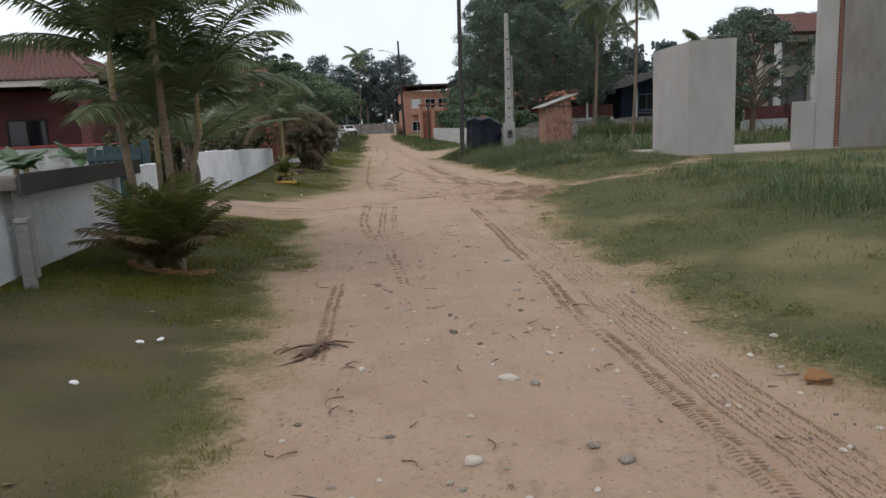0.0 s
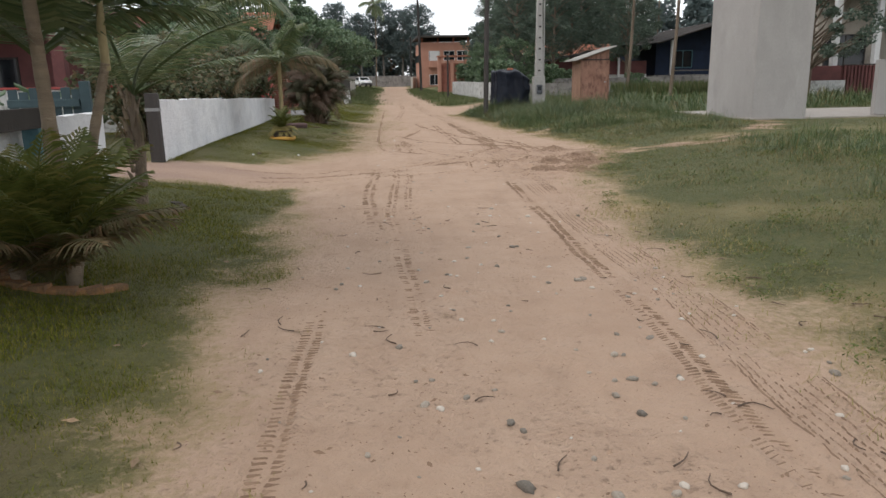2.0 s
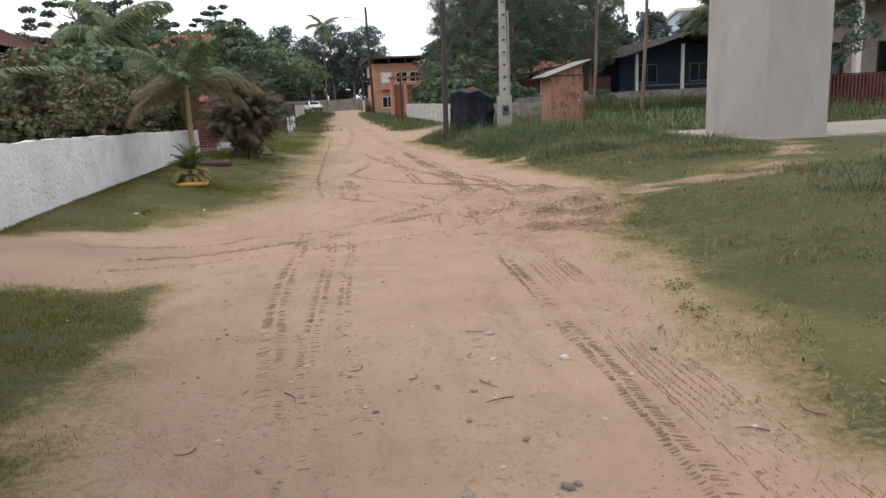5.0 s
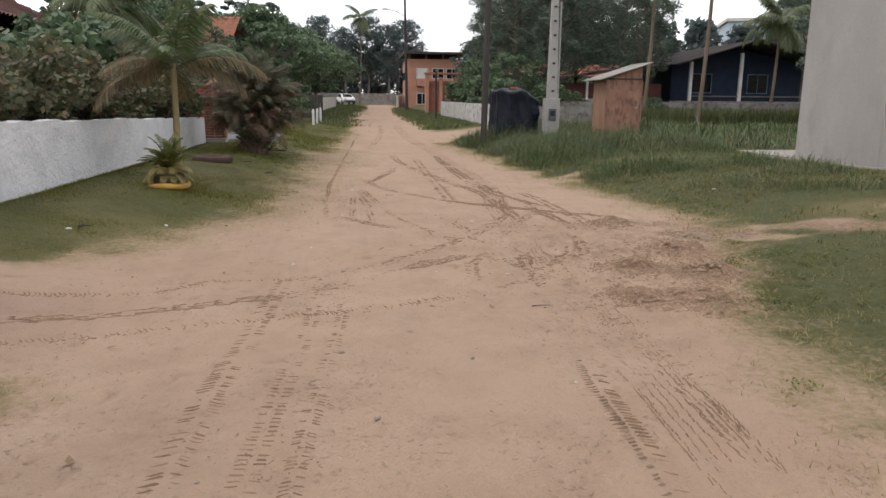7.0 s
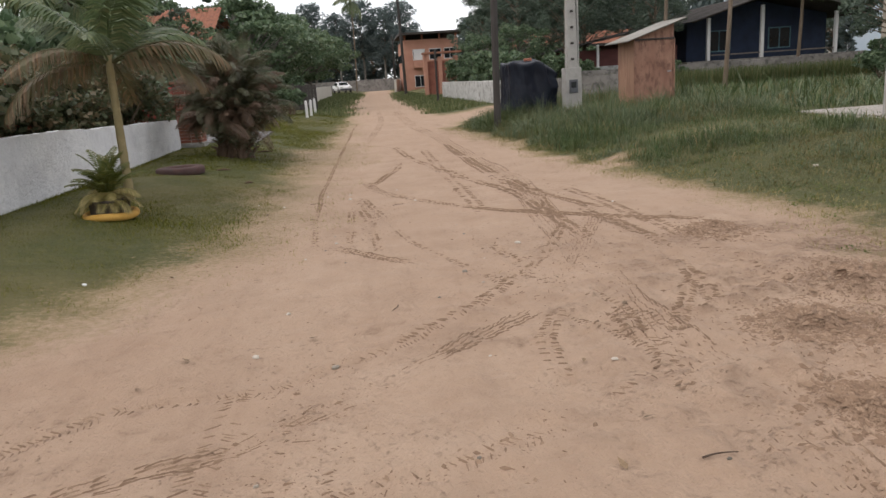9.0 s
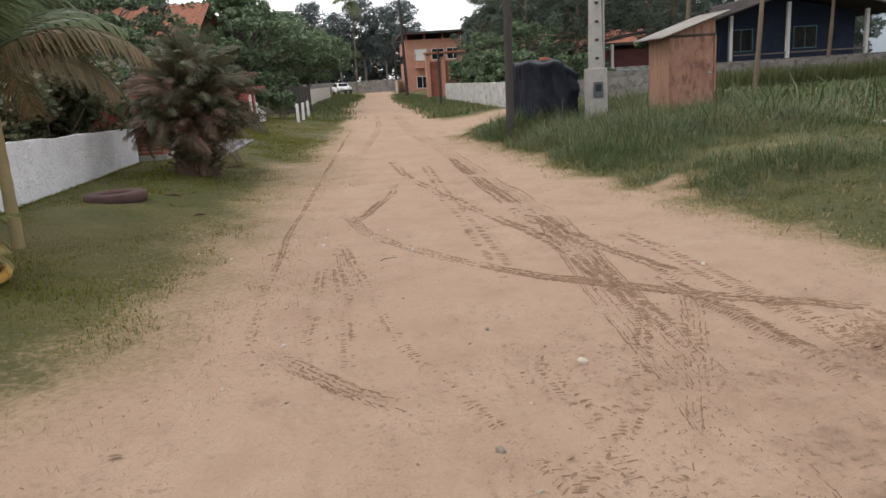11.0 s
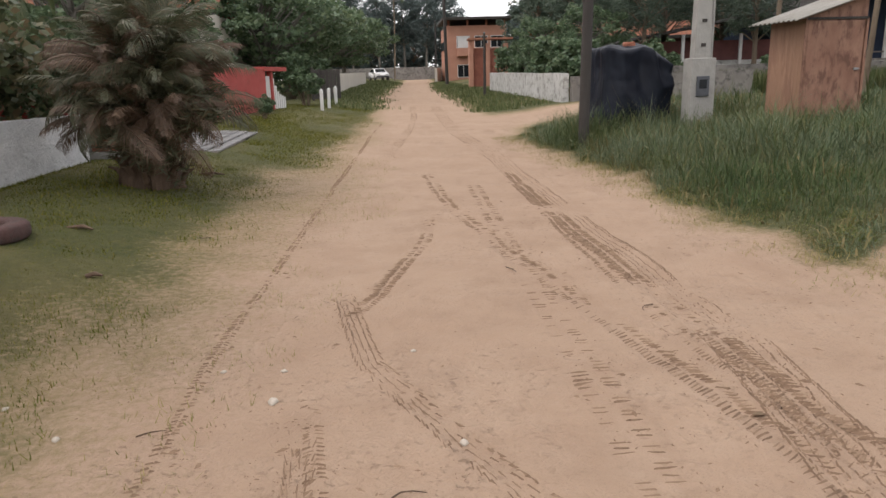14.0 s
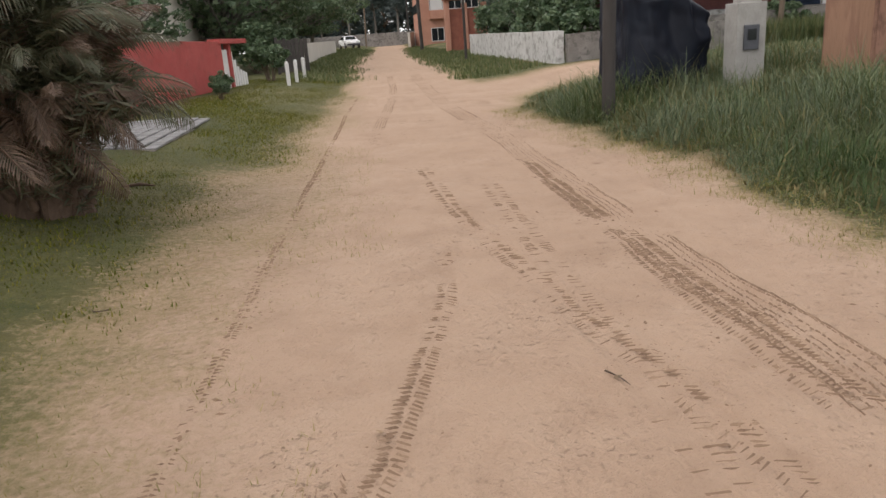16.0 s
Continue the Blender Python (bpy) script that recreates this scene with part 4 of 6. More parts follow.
    return fast_mesh("roof", [tuple(v) for v in verts], faces)


def window_unit(parent, x, y, z, w, h, frame_mat, axis_x=True):
    """A window let into a wall face that looks towards -y."""
    f = 0.06
    bm = box(x - w / 2 - f, x + w / 2 + f, y - 0.05, y + 0.02, z - f, z, 0.006)
    box(x - w / 2 - f, x + w / 2 + f, y - 0.05, y + 0.02, z + h, z + h + f, 0.0, bm)
    box(x - w / 2 - f, x - w / 2, y - 0.05, y + 0.02, z, z + h, 0.0, bm)
    box(x + w / 2, x + w / 2 + f, y - 0.05, y + 0.02, z, z + h, 0.0, bm)
    box(x - 0.025, x + 0.025, y - 0.045, y + 0.02, z, z + h, 0.0, bm)
    win = part("window", bm, frame_mat, parent)
    part("pane", box(x - w / 2, x + w / 2, y - 0.02, y + 0.0, z, z + h), M["glass_dark"], win)
    return win


def porch_house():
    h = thing("porch_house", "maroon house with a porch and dark terracotta tile roof", "house", 0, 0, 0)
    z = 3.4
    part("wall", box(-19, -8.8, 26.2, 34, 0.1, z), M["maroon"], h)
    for x in (-17.5, -14.6, -11.7, -8.6):
        part("column", box(x - 0.17, x + 0.17, 24.2, 24.54, 0.2, z, 0.02), M["maroon"], h)
    part("beam", box(-18, -8.4, 24.2, 24.55, z + 0.002, z + 0.2, 0.01), M["maroon"], h)
    part("fascia", box(-19.2, -7.95, 23.86, 23.93, z - 0.02, z + 0.16, 0.01), M["cream"], h, "pale eaves board")
    part("soffit", box(-19.2, -7.95, 23.95, 26.1, z + 0.21, z + 0.25), M["timber"], h)
    for x in (-15, -11.2):
        window_unit(h, x, 26.2, 1.2, 1.2, 1.2, M["timber"])
    part("door", box(-13.4, -12.5, 26.12, 26.18, 0.3, 2.5, 0.01), M["timber"], h)
    ridge = 5.25
    for c in ([(-19.6, 23.8, z + .15), (-7.9, 23.8, z + .15), (-11, 29.5, ridge), (-16.5, 29.5, ridge)],
              [(-7.9, 23.8, z + .15), (-7.9, 35, z + .15), (-11, 29.6, ridge), (-11, 29.5, ridge)],
              [(-7.9, 35, z + .15), (-19.6, 35, z + .15), (-16.5, 29.6, ridge), (-11, 29.6, ridge)]):
        link_mesh("roof", tiled_slope(c), M["terracotta"], h)
    tube("ridge_tile", [(-7.95, 23.85, z + .2), (-11, 29.55, ridge + .05), (-16.5, 29.55, ridge + .05)], [0.1, 0.1, 0.1], M["terracotta"], h)


porch_house()


def long_house(name, label, x0, x1, y0, y1, base, eave, ridge, wall_mat, roof_mat, windows):
    """A house with its ridge along x and its eave towards -y."""
    h = thing(name, label, "house")
    ym = (y0 + y1) / 2
    part("wall", box(x0, x1, y0, y1, base - 0.4, eave), wall_mat, h)
    link_mesh("roof", tiled_slope([(x0 - .5, y0 - .6, eave - .1), (x1 + .5, y0 - .6, eave - .1), (x1 + .5, ym, ridge), (x0 - .5, ym, ridge)]), roof_mat, h)
    link_mesh("roof", tiled_slope([(x1 + .5, y1 + .6, eave - .1), (x0 - .5, y1 + .6, eave - .1), (x0 - .5, ym, ridge), (x1 + .5, ym, ridge)]), roof_mat, h)
    part("fascia", box(x0 - .5, x1 + .5, y0 - .66, y0 - .61, eave - .2, eave - .02), M["timber"], h)
    for x, z, w, hh in windows:
        window_unit(h, x, y0, z, w, hh, M["white_paint"])
    return h


long_house("white_house", "white house with an orange tile roof behind trees", -16, -6.2, 49, 57, 0.6, 4.3, 6.3, M["cream"], M["orange_tile"], [(-13, 1.6, 1.4, 1.2), (-9, 1.6, 1.4, 1.2)])
long_house("low_orange_roof_house", "low red-brown house with a bright orange tile roof", 11.2, 25, 63, 71, 0.8, 3.6, 4.7, M["maroon"], M["orange_tile"], [(13.5, 1.6, 1.2, 1.2), (18, 1.6, 1.2, 1.2)])


def blue_cottage():
    h = thing("blue_cottage", "dark blue cottage with white porch posts and gable roof", "house")
    base = 1.75
    part("plinth", box(19.6, 30.4, 50.4, 60, 0.2, base), M["stone_wall"], h)
    part("wall", box(20.6, 29.4, 52.6, 60, base, 4.1), M["blue_wall"], h)
    bm = bmesh.new()
    bm.faces.new([bm.verts.new(p) for p in ((20.6, 52.6, 4.1), (29.4, 52.6, 4.1), (25, 52.6, 5.0))])
    part("gable", bm, M["blue_wall"], h)
    for x in (20.9, 24.1, 28.6):
        part("porch_post", box(x - 0.09, x + 0.09, 50.5, 50.68, base, 4.05 + (0.55 if x == 24.1 else 0.0), 0.01), M["white_paint"], h)
    for x in (22.6, 26.4):
        window_unit(h, x, 52.6, 2.3, 1.3, 1.1, M["blue_post"])
    part("rail", box(20.9, 28.6, 50.55, 50.62, base + 0.25, base + 0.32, 0.005), M["grey_wood"], h)
    for a, b in (((19.6, 3.85), (24.8, 5.35)), ((30.6, 3.85), (24.8, 5.35))):
        c = [(a[0], 49.9, a[1]), (a[0], 60.5, a[1]), (b[0], 60.5, b[1]), (b[0], 49.9, b[1])]
        me = tiled_slope(c if a[0] > b[0] else [c[1], c[0], c[3], c[2]], 0.2, 10)
        link_mesh("roof", me, M["timber"], h)
    tube("verge_board", [(19.6, 49.86, 3.84), (24.8, 49.86, 5.34), (30.6, 49.86, 3.84)], [0.07] * 3, M["timber"], h, sides=6)
    lean = thing("red_lean_to", "long red shed with a sloping dark roof", "shed")
    part("wall", box(12.5, 19.5, 51.5, 56, 0.2, 2.75), M["maroon"], lean)
    part("dado", box(12.45, 19.5, 51.42, 51.49, 0.2, 1.85), M["whitewash_old"], lean)
    for x in (14.5, 17.2):
        part("post", box(x - 0.06, x + 0.06, 50.6, 50.72, 0.3, 3.0), M["white_paint"], lean)
    link_mesh("roof", tiled_slope([(11.8, 57, 2.7), (11.8, 50.3, 2.7), (19.6, 50.3, 4.1), (19.6, 57, 4.1)], 0.2, 10), M["timber"], lean)


blue_cottage()


def orange_block():
    """A two-storey block with open upper windows under a flat roof."""
    x0, x1, y0, y1, b = 7.2, 13.5, 95, 104, 0.75
    h = thing("orange_block", "two-storey orange house with white window bands", "house")
    part("wall", box(x0, x1, y0, y1, b - 0.4, 6.6), M["orange_paint"], h)
    part("roof", box(x0 - 0.5, x1 + 0.6, y0 - 1.0, y1 + .5, 7.15, 7.4, 0.02), M["timber"], h)
    for x in (x0 + 0.2, x0 + 2.2, x0 + 4.2, x1 - 0.2):
        part("roof_post", box(x - 0.1, x + 0.1, y0 + 0.1, y0 + 0.3, 6.6, 7.15), M["brick_paint"], h)
    part("balcony_band", box(x0 + 1.0, x1 + .02, y0 - 0.5, y0 - 0.02, 3.5, 4.3, 0.02), M["orange_paint"], h)
    for i, x in enumerate((x0 + 1.7, x0 + 3.6, x0 + 5.3)):
        window_unit(h, x, y0, 4.4, 1.3, 1.1, M["white_paint"])
        window_unit(h, x, y0, 1.4, 1.2, 1.2, M["white_paint"])
    part("blind", box(x0 + 1.1, x0 + 2.3, y0 - 0.08, y0 - 0.06, 4.4, 5.5), M["white_paint"], h)
    part("side_band", box(x0 - 0.05, x0 - 0.01, y0 + 0.5, y1 - 0.5, 4.3, 5.2), M["glass_dark"], h)
    g = thing("brick_gatehouse", "orange brick gate wall with slim piers", "gate wall")
    part("wall", box(6.6, 8.7, 66, 66.25, 0.3, 3.2, 0.02), M["brick_paint"], g)
    for x in (6.5, 7.6, 8.8):
        part("pier", box(x - 0.14, x + 0.14, 65.7, 66.3, 0.3, 3.5 + 0.2 * (x < 7), 0.02), M["orange_paint"], g)
    part("canopy", box(6.3, 9.2, 65.4, 66.6, 3.72, 3.84, 0.01), M["orange_tile"], g)


orange_block()


def back_house():
    h = thing("terrace_house", "pale house with dark red porch wall and terracotta roof", "house")
    part("wall", box(23.4, 36, 38.5, 40.4, 0.1, 6.2), M["shaded_plaster"], h)
    part("porch_wall", box(21.2, 27, 36.3, 36.5, 0.1, 1.95, 0.02), M["maroon"], h)
    part("plinth", box(20.6, 23.2, 35.6, 35.8, 0.0, 1.25, 0.02), M["whitewash_old"], h)
    for x in (23.2, 25.4, 27.6):
        part("column", box(x - 0.14, x + 0.14, 36.55, 36.83, 0.1, 5.3, 0.01), M["white_paint"], h)
    part("beam", box(23.0, 34, 36.5, 36.86, 5.3, 5.7, 0.01), M["shaded_plaster"], h)
    part("railing_bar", box(23.4, 27, 36.2, 36.26, 1.96, 2.02), M["timber"], h)
    for i in range(18):
        part("picket", box(23.5 + i * 0.19, 23.6 + i * 0.19, 36.2, 36.24, 0.7, 1.95), M["maroon"], h)
    window_unit(h, 25, 38.5, 2.0, 2.2, 1.5, M["timber"])
    window_unit(h, 29, 38.5, 2.0, 1.8, 1.5, M["timber"])
    link_mesh("roof", tiled_slope([(22.9, 35.8, 5.75), (36, 35.8, 5.75), (35, 40.2, 7.3), (24.6, 40.2, 7.3)]), M["terracotta"], h)
    link_mesh("roof", tiled_slope([(23.6, 41, 5.9), (22.9, 35.8, 5.75), (24.6, 40.15, 7.3), (24.6, 40.2, 7.3)]), M["terracotta"], h)


back_house()


def apartment():
    a = thing("apartment_building", "distant pale blue apartment building with white balconies", "building", 74, 120, 0, -20)
    part("wall", box(-12, 14, 0, 14, 0.5, 15.2), M["apartment"], a)
    part("roof", box(-12.4, 14.4, -0.4, 14.4, 15.2, 15.7), M["cream"], a)
    part("tank_room", box(-2, 4, 3, 9, 15.7, 18.5), M["cream"], a)
    for fl in range(4):
        for i in range(5):
            x = -9.5 + i * 5
            window_unit(a, x, 0, 2.4 + fl * 3.3, 1.9, 1.5, M["white_paint"])
        part("balcony", box(-1.4, 4.6, -1.3, -0.02, 1.6 + fl * 3.3, 2.7 + fl * 3.3, 0.03), M["cream"], a)


apartment()


# ---------------------------------------------------------------- verge things on the west side
def paved_drive():
    p = thing("paved_driveway", "grey interlocking paver driveway in the grass", "paving", kind="structure")
    part("bed", box(-4.6, -1.72, 30.45, 34.2, -0.1, 0.33), M["slab"], p)
    first = None
    rows = 18
    for i in range(14):
        for j in range(rows):
            x, y = -4.5 + i * 0.2 + 0.1, 30.55 + j * 0.2
            if first is None:
                first = part("paver", box(-0.095, 0.095, -0.095, 0.095, 0.0, 0.03, 0.006), M["paver"], p)
                ob = first
            else:
                ob = new("paver", first.data)
                ob.parent = p
            ob.matrix_basis = pose(x, y, gz(x, y) + 0.012 + 0.004 * math.sin(i * 3.1 + j * 1.7), 0, 0, 90 * ((i + j) % 2))


paved_drive()

gate2 = thing("white_slat_gate", "white slatted gate with a red frame", "gate", -3.0, 42.7, gz(-3, 42.7), 78)
part("roof_beam", box(-0.35, 1.7, -0.2, 0.2, 1.28, 1.42, 0.01), M["red_paint"], gate2)
part("post", box(0.5, 0.66, -0.08, 0.08, -0.1, 1.27, 0.01), M["red_paint"], gate2)
for k, h in enumerate((1.12, 1.12, 1.12)):
    part("slat", box(0.02 + k * 0.15, 0.155 + k * 0.15, -0.03, 0.0, 0.0, h, 0.01), M["white_paint"], gate2)
for k in range(6):
    part("slat", box(0.72 + k * 0.2, 0.86 + k * 0.2, -0.03, 0.0, 0.0, (1.05, 0.8, 0.6, 0.5, 0.45, 0.4)[k], 0.01), M["white_paint"], gate2)


def marker_post():
    p = thing("white_marker_post", "short white painted wooden post in the grass", "post", group="verge posts")
    part("shaft", box(-0.055, 0.055, -0.055, 0.055, -0.1, 0.68, 0.012), M["white_paint"], p)
    part("cap", cyl(0.06, 0.03, 0.68, 0.74, 4), M["white_paint"], p)
    return p


mp = marker_post()
for i, (x, y) in enumerate(((-1.2, 43.4), (-1.12, 45.2), (-1.05, 47.8))):
    m = pose(x, y, gz(x, y), 1.5 * i - 1, 2 * math.sin(i * 2), 10 * i)
    if i == 0:
        mp.matrix_basis = m
    else:
        copy_thing(mp, m)

gate_leaf("dark_gate", "dark wooden gate standing open behind white posts", -2.15, 50.2, 12, 1.15, 1.25, M["timber"])


def old_tyre():
    t = thing("half_buried_tyre", "old faded red tyre lying flat in the grass", "tyre", -2.22, 24.25, gz(-2.22, 24.25) + 0.035, 0)
    bm = bmesh.new()
    n, k = 40, 14
    ring = []
    for i in range(n):
        a = 2 * math.pi * i / n
        row = []
        for j in range(k):
            b = 2 * math.pi * j / k
            cb, sb = math.cos(b), math.sin(b)
            r = 0.29 + 0.09 * math.copysign(abs(cb) ** 0.55, cb) * (1 + 0.05 * (i % 2))
            row.append(bm.verts.new((r * math.cos(a) * 1.05, r * math.sin(a), 0.075 * math.copysign(abs(sb) ** 0.55, sb))))
        ring.append(row)
    for i in range(n):
        for j in range(k):
            bm.faces.new((ring[i][j], ring[(i + 1) % n][j], ring[(i + 1) % n][(j + 1) % k], ring[i][(j + 1) % k]))
    part("tread", bm, M["rubber"], t, smooth=True)


old_tyre()


def parked_car():
    c = thing("parked_car", "white saloon car parked at the verge", "car", -0.3, 105, gz(-0.3, 105), 14)
    prof = [(-2.05, 0.35), (-2.1, 0.62), (-1.95, 0.78), (-1.1, 0.9), (-0.45, 1.32), (0.75, 1.38), (1.4, 0.98), (2.0, 0.92), (2.08, 0.6), (2.0, 0.35)]
    bm = bmesh.new()
    rows = []
    for x, s in ((-0.8, 0.94), (-0.72, 1), (0.72, 1), (0.8, 0.94)):
        rows.append([bm.verts.new((x * (1 if z < 0.95 else 0.82), y * (s if abs(x) > 0.75 else 1), z * (s if z > 1 else 1))) for y, z in prof])
    for a, b in zip(rows[:-1], rows[1:]):
        for i in range(len(prof)):
            j = (i + 1) % len(prof)
            bm.faces.new((a[i], b[i], b[j], a[j]))
    bm.faces.new(rows[0][::-1])
    bm.faces.new(rows[-1])
    bmesh.ops.recalc_face_normals(bm, faces=bm.faces)
    part("body", bm, M["car_paint"], c)
    bm = bmesh.new()
    bm.faces.new([bm.verts.new(p) for p in ((-0.62, -1.06, 0.95), (0.62, -1.06, 0.95), (0.52, -0.52, 1.3), (-0.52, -0.52, 1.3))])
    part("windscreen", bm, M["glass_dark"], c)
    for s in (-1, 1):
        bm = bmesh.new()
        bm.faces.new([bm.verts.new((s * x, y, z)) for x, y, z in ((0.82, -0.95, 0.95), (0.82, 1.2, 0.98), (0.68, 0.7, 1.3), (0.68, -0.45, 1.28))])
        part("side_window", bm, M["glass_dark"], c)
        part("headlight", box(s * 0.5 - 0.16, s * 0.5 + 0.16, -2.09, -2.04, 0.6, 0.74, 0.01), M["lamp_glass"], c)
        for y in (-1.3, 1.3):
            bm = bmesh.new()
            bmesh.ops.create_cone(bm, cap_ends=True, segments=24, radius1=0.3, radius2=0.3, depth=0.2, matrix=pose(s * 0.76, y, 0.3, 0, 90, 0))
            wheel = part("wheel", bm, M["tyre"], c)
            bm = bmesh.new()
            bmesh.ops.create_cone(bm, cap_ends=True, segments=18, radius1=0.19, radius2=0.17, depth=0.22, matrix=pose(s * 0.765, y, 0.3, 0, 90, 0))
            part("rim", bm, M["steel"], wheel)
    part("bumper", box(-0.76, 0.76, -2.16, -2.06, 0.34, 0.52, 0.03), M["meter"], c)


parked_car()


# ---------------------------------------------------------------- plants
RNG = np.random.RandomState(11)


def frond_arrays(length, rise_deg, droop, leaflet, pairs, width=0.03, rnd=None, hang=0.6):
    """A feather frond along +x from the origin: rib and paired leaflets (corner and face arrays)."""
    rnd = rnd or RNG
    n = 14
    t = np.linspace(0, 1, n)
    e = radians(rise_deg) - droop * t ** 1.4
    step = length / (n - 1)
    px = np.concatenate([[0], np.cumsum(np.cos(e[:-1]) * step)])
    pz = np.concatenate([[0], np.cumsum(np.sin(e[:-1]) * step)])
    sway = rnd.uniform(-0.12, 0.12) * length
    py = sway * t ** 2
    pieces = [tube_arrays(np.stack([px, py, pz], 1), np.linspace(0.018, 0.004, n) * (0.6 + length / 3), 4)]
    s = np.linspace(0.12, 0.995, pairs)
    bx, by, bz, be = np.interp(s, t, px), np.interp(s, t, py), np.interp(s, t, pz), np.interp(s, t, e)
    ll = leaflet * np.clip(np.sin(np.pi * (0.12 + 0.86 * s)) ** 0.6, 0.15, 1) * rnd.uniform(0.8, 1.1, pairs)
    v, f = [], []
    for side in (-1, 1):
        k = rnd.uniform(0.75, 1.25, pairs)
        fwd = 0.55 + 0.5 * s
        dx, dy, dz = np.cos(be) * fwd, side * np.ones(pairs), np.sin(be) * fwd + 0.15 - hang * 0.5 * k
        d = np.stack([dx, dy, dz], 1)
        d /= np.linalg.norm(d, axis=1)[:, None]
        base = np.stack([bx, by, bz], 1)
        mid = base + d * (ll * 0.5)[:, None]
        tip = base + d * ll[:, None] + np.stack([np.zeros(pairs), np.zeros(pairs), -hang * ll * 0.45 * k], 1)
        along = np.stack([np.cos(be), np.zeros(pairs), np.sin(be)], 1) * width / 2
        block = np.stack([base - along * 0.4, base + along * 0.4, mid + along, tip, mid - along], 1).reshape(-1, 3)
        v.append(block)
    v = np.concatenate(v)
    q = np.arange(len(v) // 5) * 5
    f = np.concatenate([np.stack([q, q + 1, q + 2, q + 4], 1), np.stack([q + 4, q + 2, q + 3, q + 3], 1)])
    return pieces[0], (v, f)


def frond_mesh(*args, **kw):
    rib, (v, f) = frond_arrays(*args, **kw)
    quads, tris = f[: len(f) // 2], f[len(f) // 2:, :3]
    n = len(rib[0])
    me = bpy.data.meshes.new("frond")
    verts = np.concatenate([rib[0], v])
    faces = [tuple(q) for q in rib[1]] + [tuple(q + n) for q in quads] + [tuple(q + n) for q in tris]
    me.from_pydata([tuple(p) for p in verts], [], faces)
    return me


def crown_of_fronds(parent, at, count, length, rise_range, droop, leaflet, pairs, material, kinds=4, width=0.03, turn=0.0, hang=0.6, name="frond", old=None, old_share=0.0, mess=8):
    lo, hi = rise_range
    meshes = []
    for k in range(kinds):
        r = lo + (hi - lo) * k / max(1, kinds - 1)
        meshes.append(frond_mesh(length * RNG.uniform(0.85, 1.1), r, droop * RNG.uniform(0.8, 1.2), leaflet, pairs, width, RNG, hang))
        meshes[-1].materials.append(old if old and k < kinds * old_share else material)
    for i in range(count):
        me = meshes[i % kinds]
        ob = new(name, me)
        ob.parent = parent
        ob.matrix_basis = Matrix.Translation(at) @ pose(0, 0, 0, RNG.uniform(-mess, mess), RNG.uniform(-mess, mess) * 0.75, turn + i * 137.5 + RNG.uniform(-12, 12)) @ Matrix.Diagonal((*[RNG.uniform(0.85, 1.12)] * 3, 1))


def palm_clump(x, y):
    """Slim-stemmed palms with a skirt of young shoots at the foot."""
    p = thing("areca_palm", "clump palm with two slim ringed stems and leafy foot", "palm tree", x, y, gz(x, y))
    stems = [((-0.2, 0.0), (-0.34, -0.05), 1.85, 0.04), ((0.1, 0.1), (0.06, 0.1), 2.15, 0.044), ((0.02, 0.3), (0.34, 0.5), 1.45, 0.036), ((-0.1, 0.35), (-0.15, 0.6), 1.1, 0.034)]
    for (ax, ay), (bx, by), h, r in stems:
        pts = [(ax + (bx - ax) * t ** 1.2, ay + (by - ay) * t, -0.1 + (h + 0.1) * t) for t in np.linspace(0, 1, 24)]
        rr = [r * (1.15 - 0.3 * t) * (1 + 0.07 * (i % 2)) for i, t in enumerate(np.linspace(0, 1, 24))]
        tube("stem", pts, rr, M["palm_bark"], p, sides=12)
        top = Vector(pts[-1])
        tube("crownshaft", [top - Vector((0, 0, 0.05)), top + Vector((0, 0, 0.25)), top + Vector((0.02, 0, 0.5))], [r * 0.85, r * 0.8, r * 0.35], M["shaft"], p, sides=10)
        crown_of_fronds(p, top + Vector((0, 0, 0.4)), 10, 1.6, (30, 86), 1.1, 0.5, 54, M["frond"], 6, 0.03, turn=RNG.uniform(0, 360), hang=0.6)
    crown_of_fronds(p, (0.0, 0, 0.05), 60, 1.0, (46, 89), 0.85, 0.3, 30, M["shoot"], 6, 0.026, hang=0.5, name="shoot", old=M["frond_old"], old_share=0.3)
    return p


palm_clump(-2.2, 7.55)


def stump_palm(x, y):
    p = thing("young_palm", "young palm with a stubby trunk of old leaf bases", "palm tree", x, y, gz(x, y))
    pts = [(0.05 * math.sin(t * 3), 0.0, -0.08 + 1.28 * t) for t in np.linspace(0, 1, 12)]
    tube("trunk", pts, [0.062 - 0.018 * t + 0.01 * (i % 2) for i, t in enumerate(np.linspace(0, 1, 12))], M["bark"], p, sides=12)
    for i in range(26):
        a, z = i * 2.4, 0.05 + i * 0.043
        c, s, k = math.cos(a), math.sin(a), 0.6 + 0.4 * math.sin(i * 1.7) ** 2
        tube("leaf_base", [(0.045 * c, 0.045 * s, z), (0.045 * c + 0.03 * k * c, 0.045 * s + 0.03 * k * s, z + 0.08), (0.05 * c + 0.07 * k * c, 0.05 * s + 0.07 * k * s, z + 0.15 * k + 0.04)], [0.03, 0.02, 0.006], M["palm_bark"] if i % 3 else M["bark"], p, sides=6)
    crown_of_fronds(p, (0.05, 0, 1.16), 11, 1.75, (30, 66), 0.55, 0.44, 54, M["frond"], 5, 0.026, hang=0.35)
    crown_of_fronds(p, (0.05, 0, 1.05), 2, 0.45, (-65, -40), 0.6, 0.2, 18, M["frond_old"], 2, 0.02, hang=0.9, name="dead_frond")
    return p


stump_palm(-2.55, 10.65)


def bed_ring(name, label, x, y, rx, ry, material, pieces=13, h=0.09, start=0.0, sweep=1.0):
    """A ring of painted bricks set round a plant."""
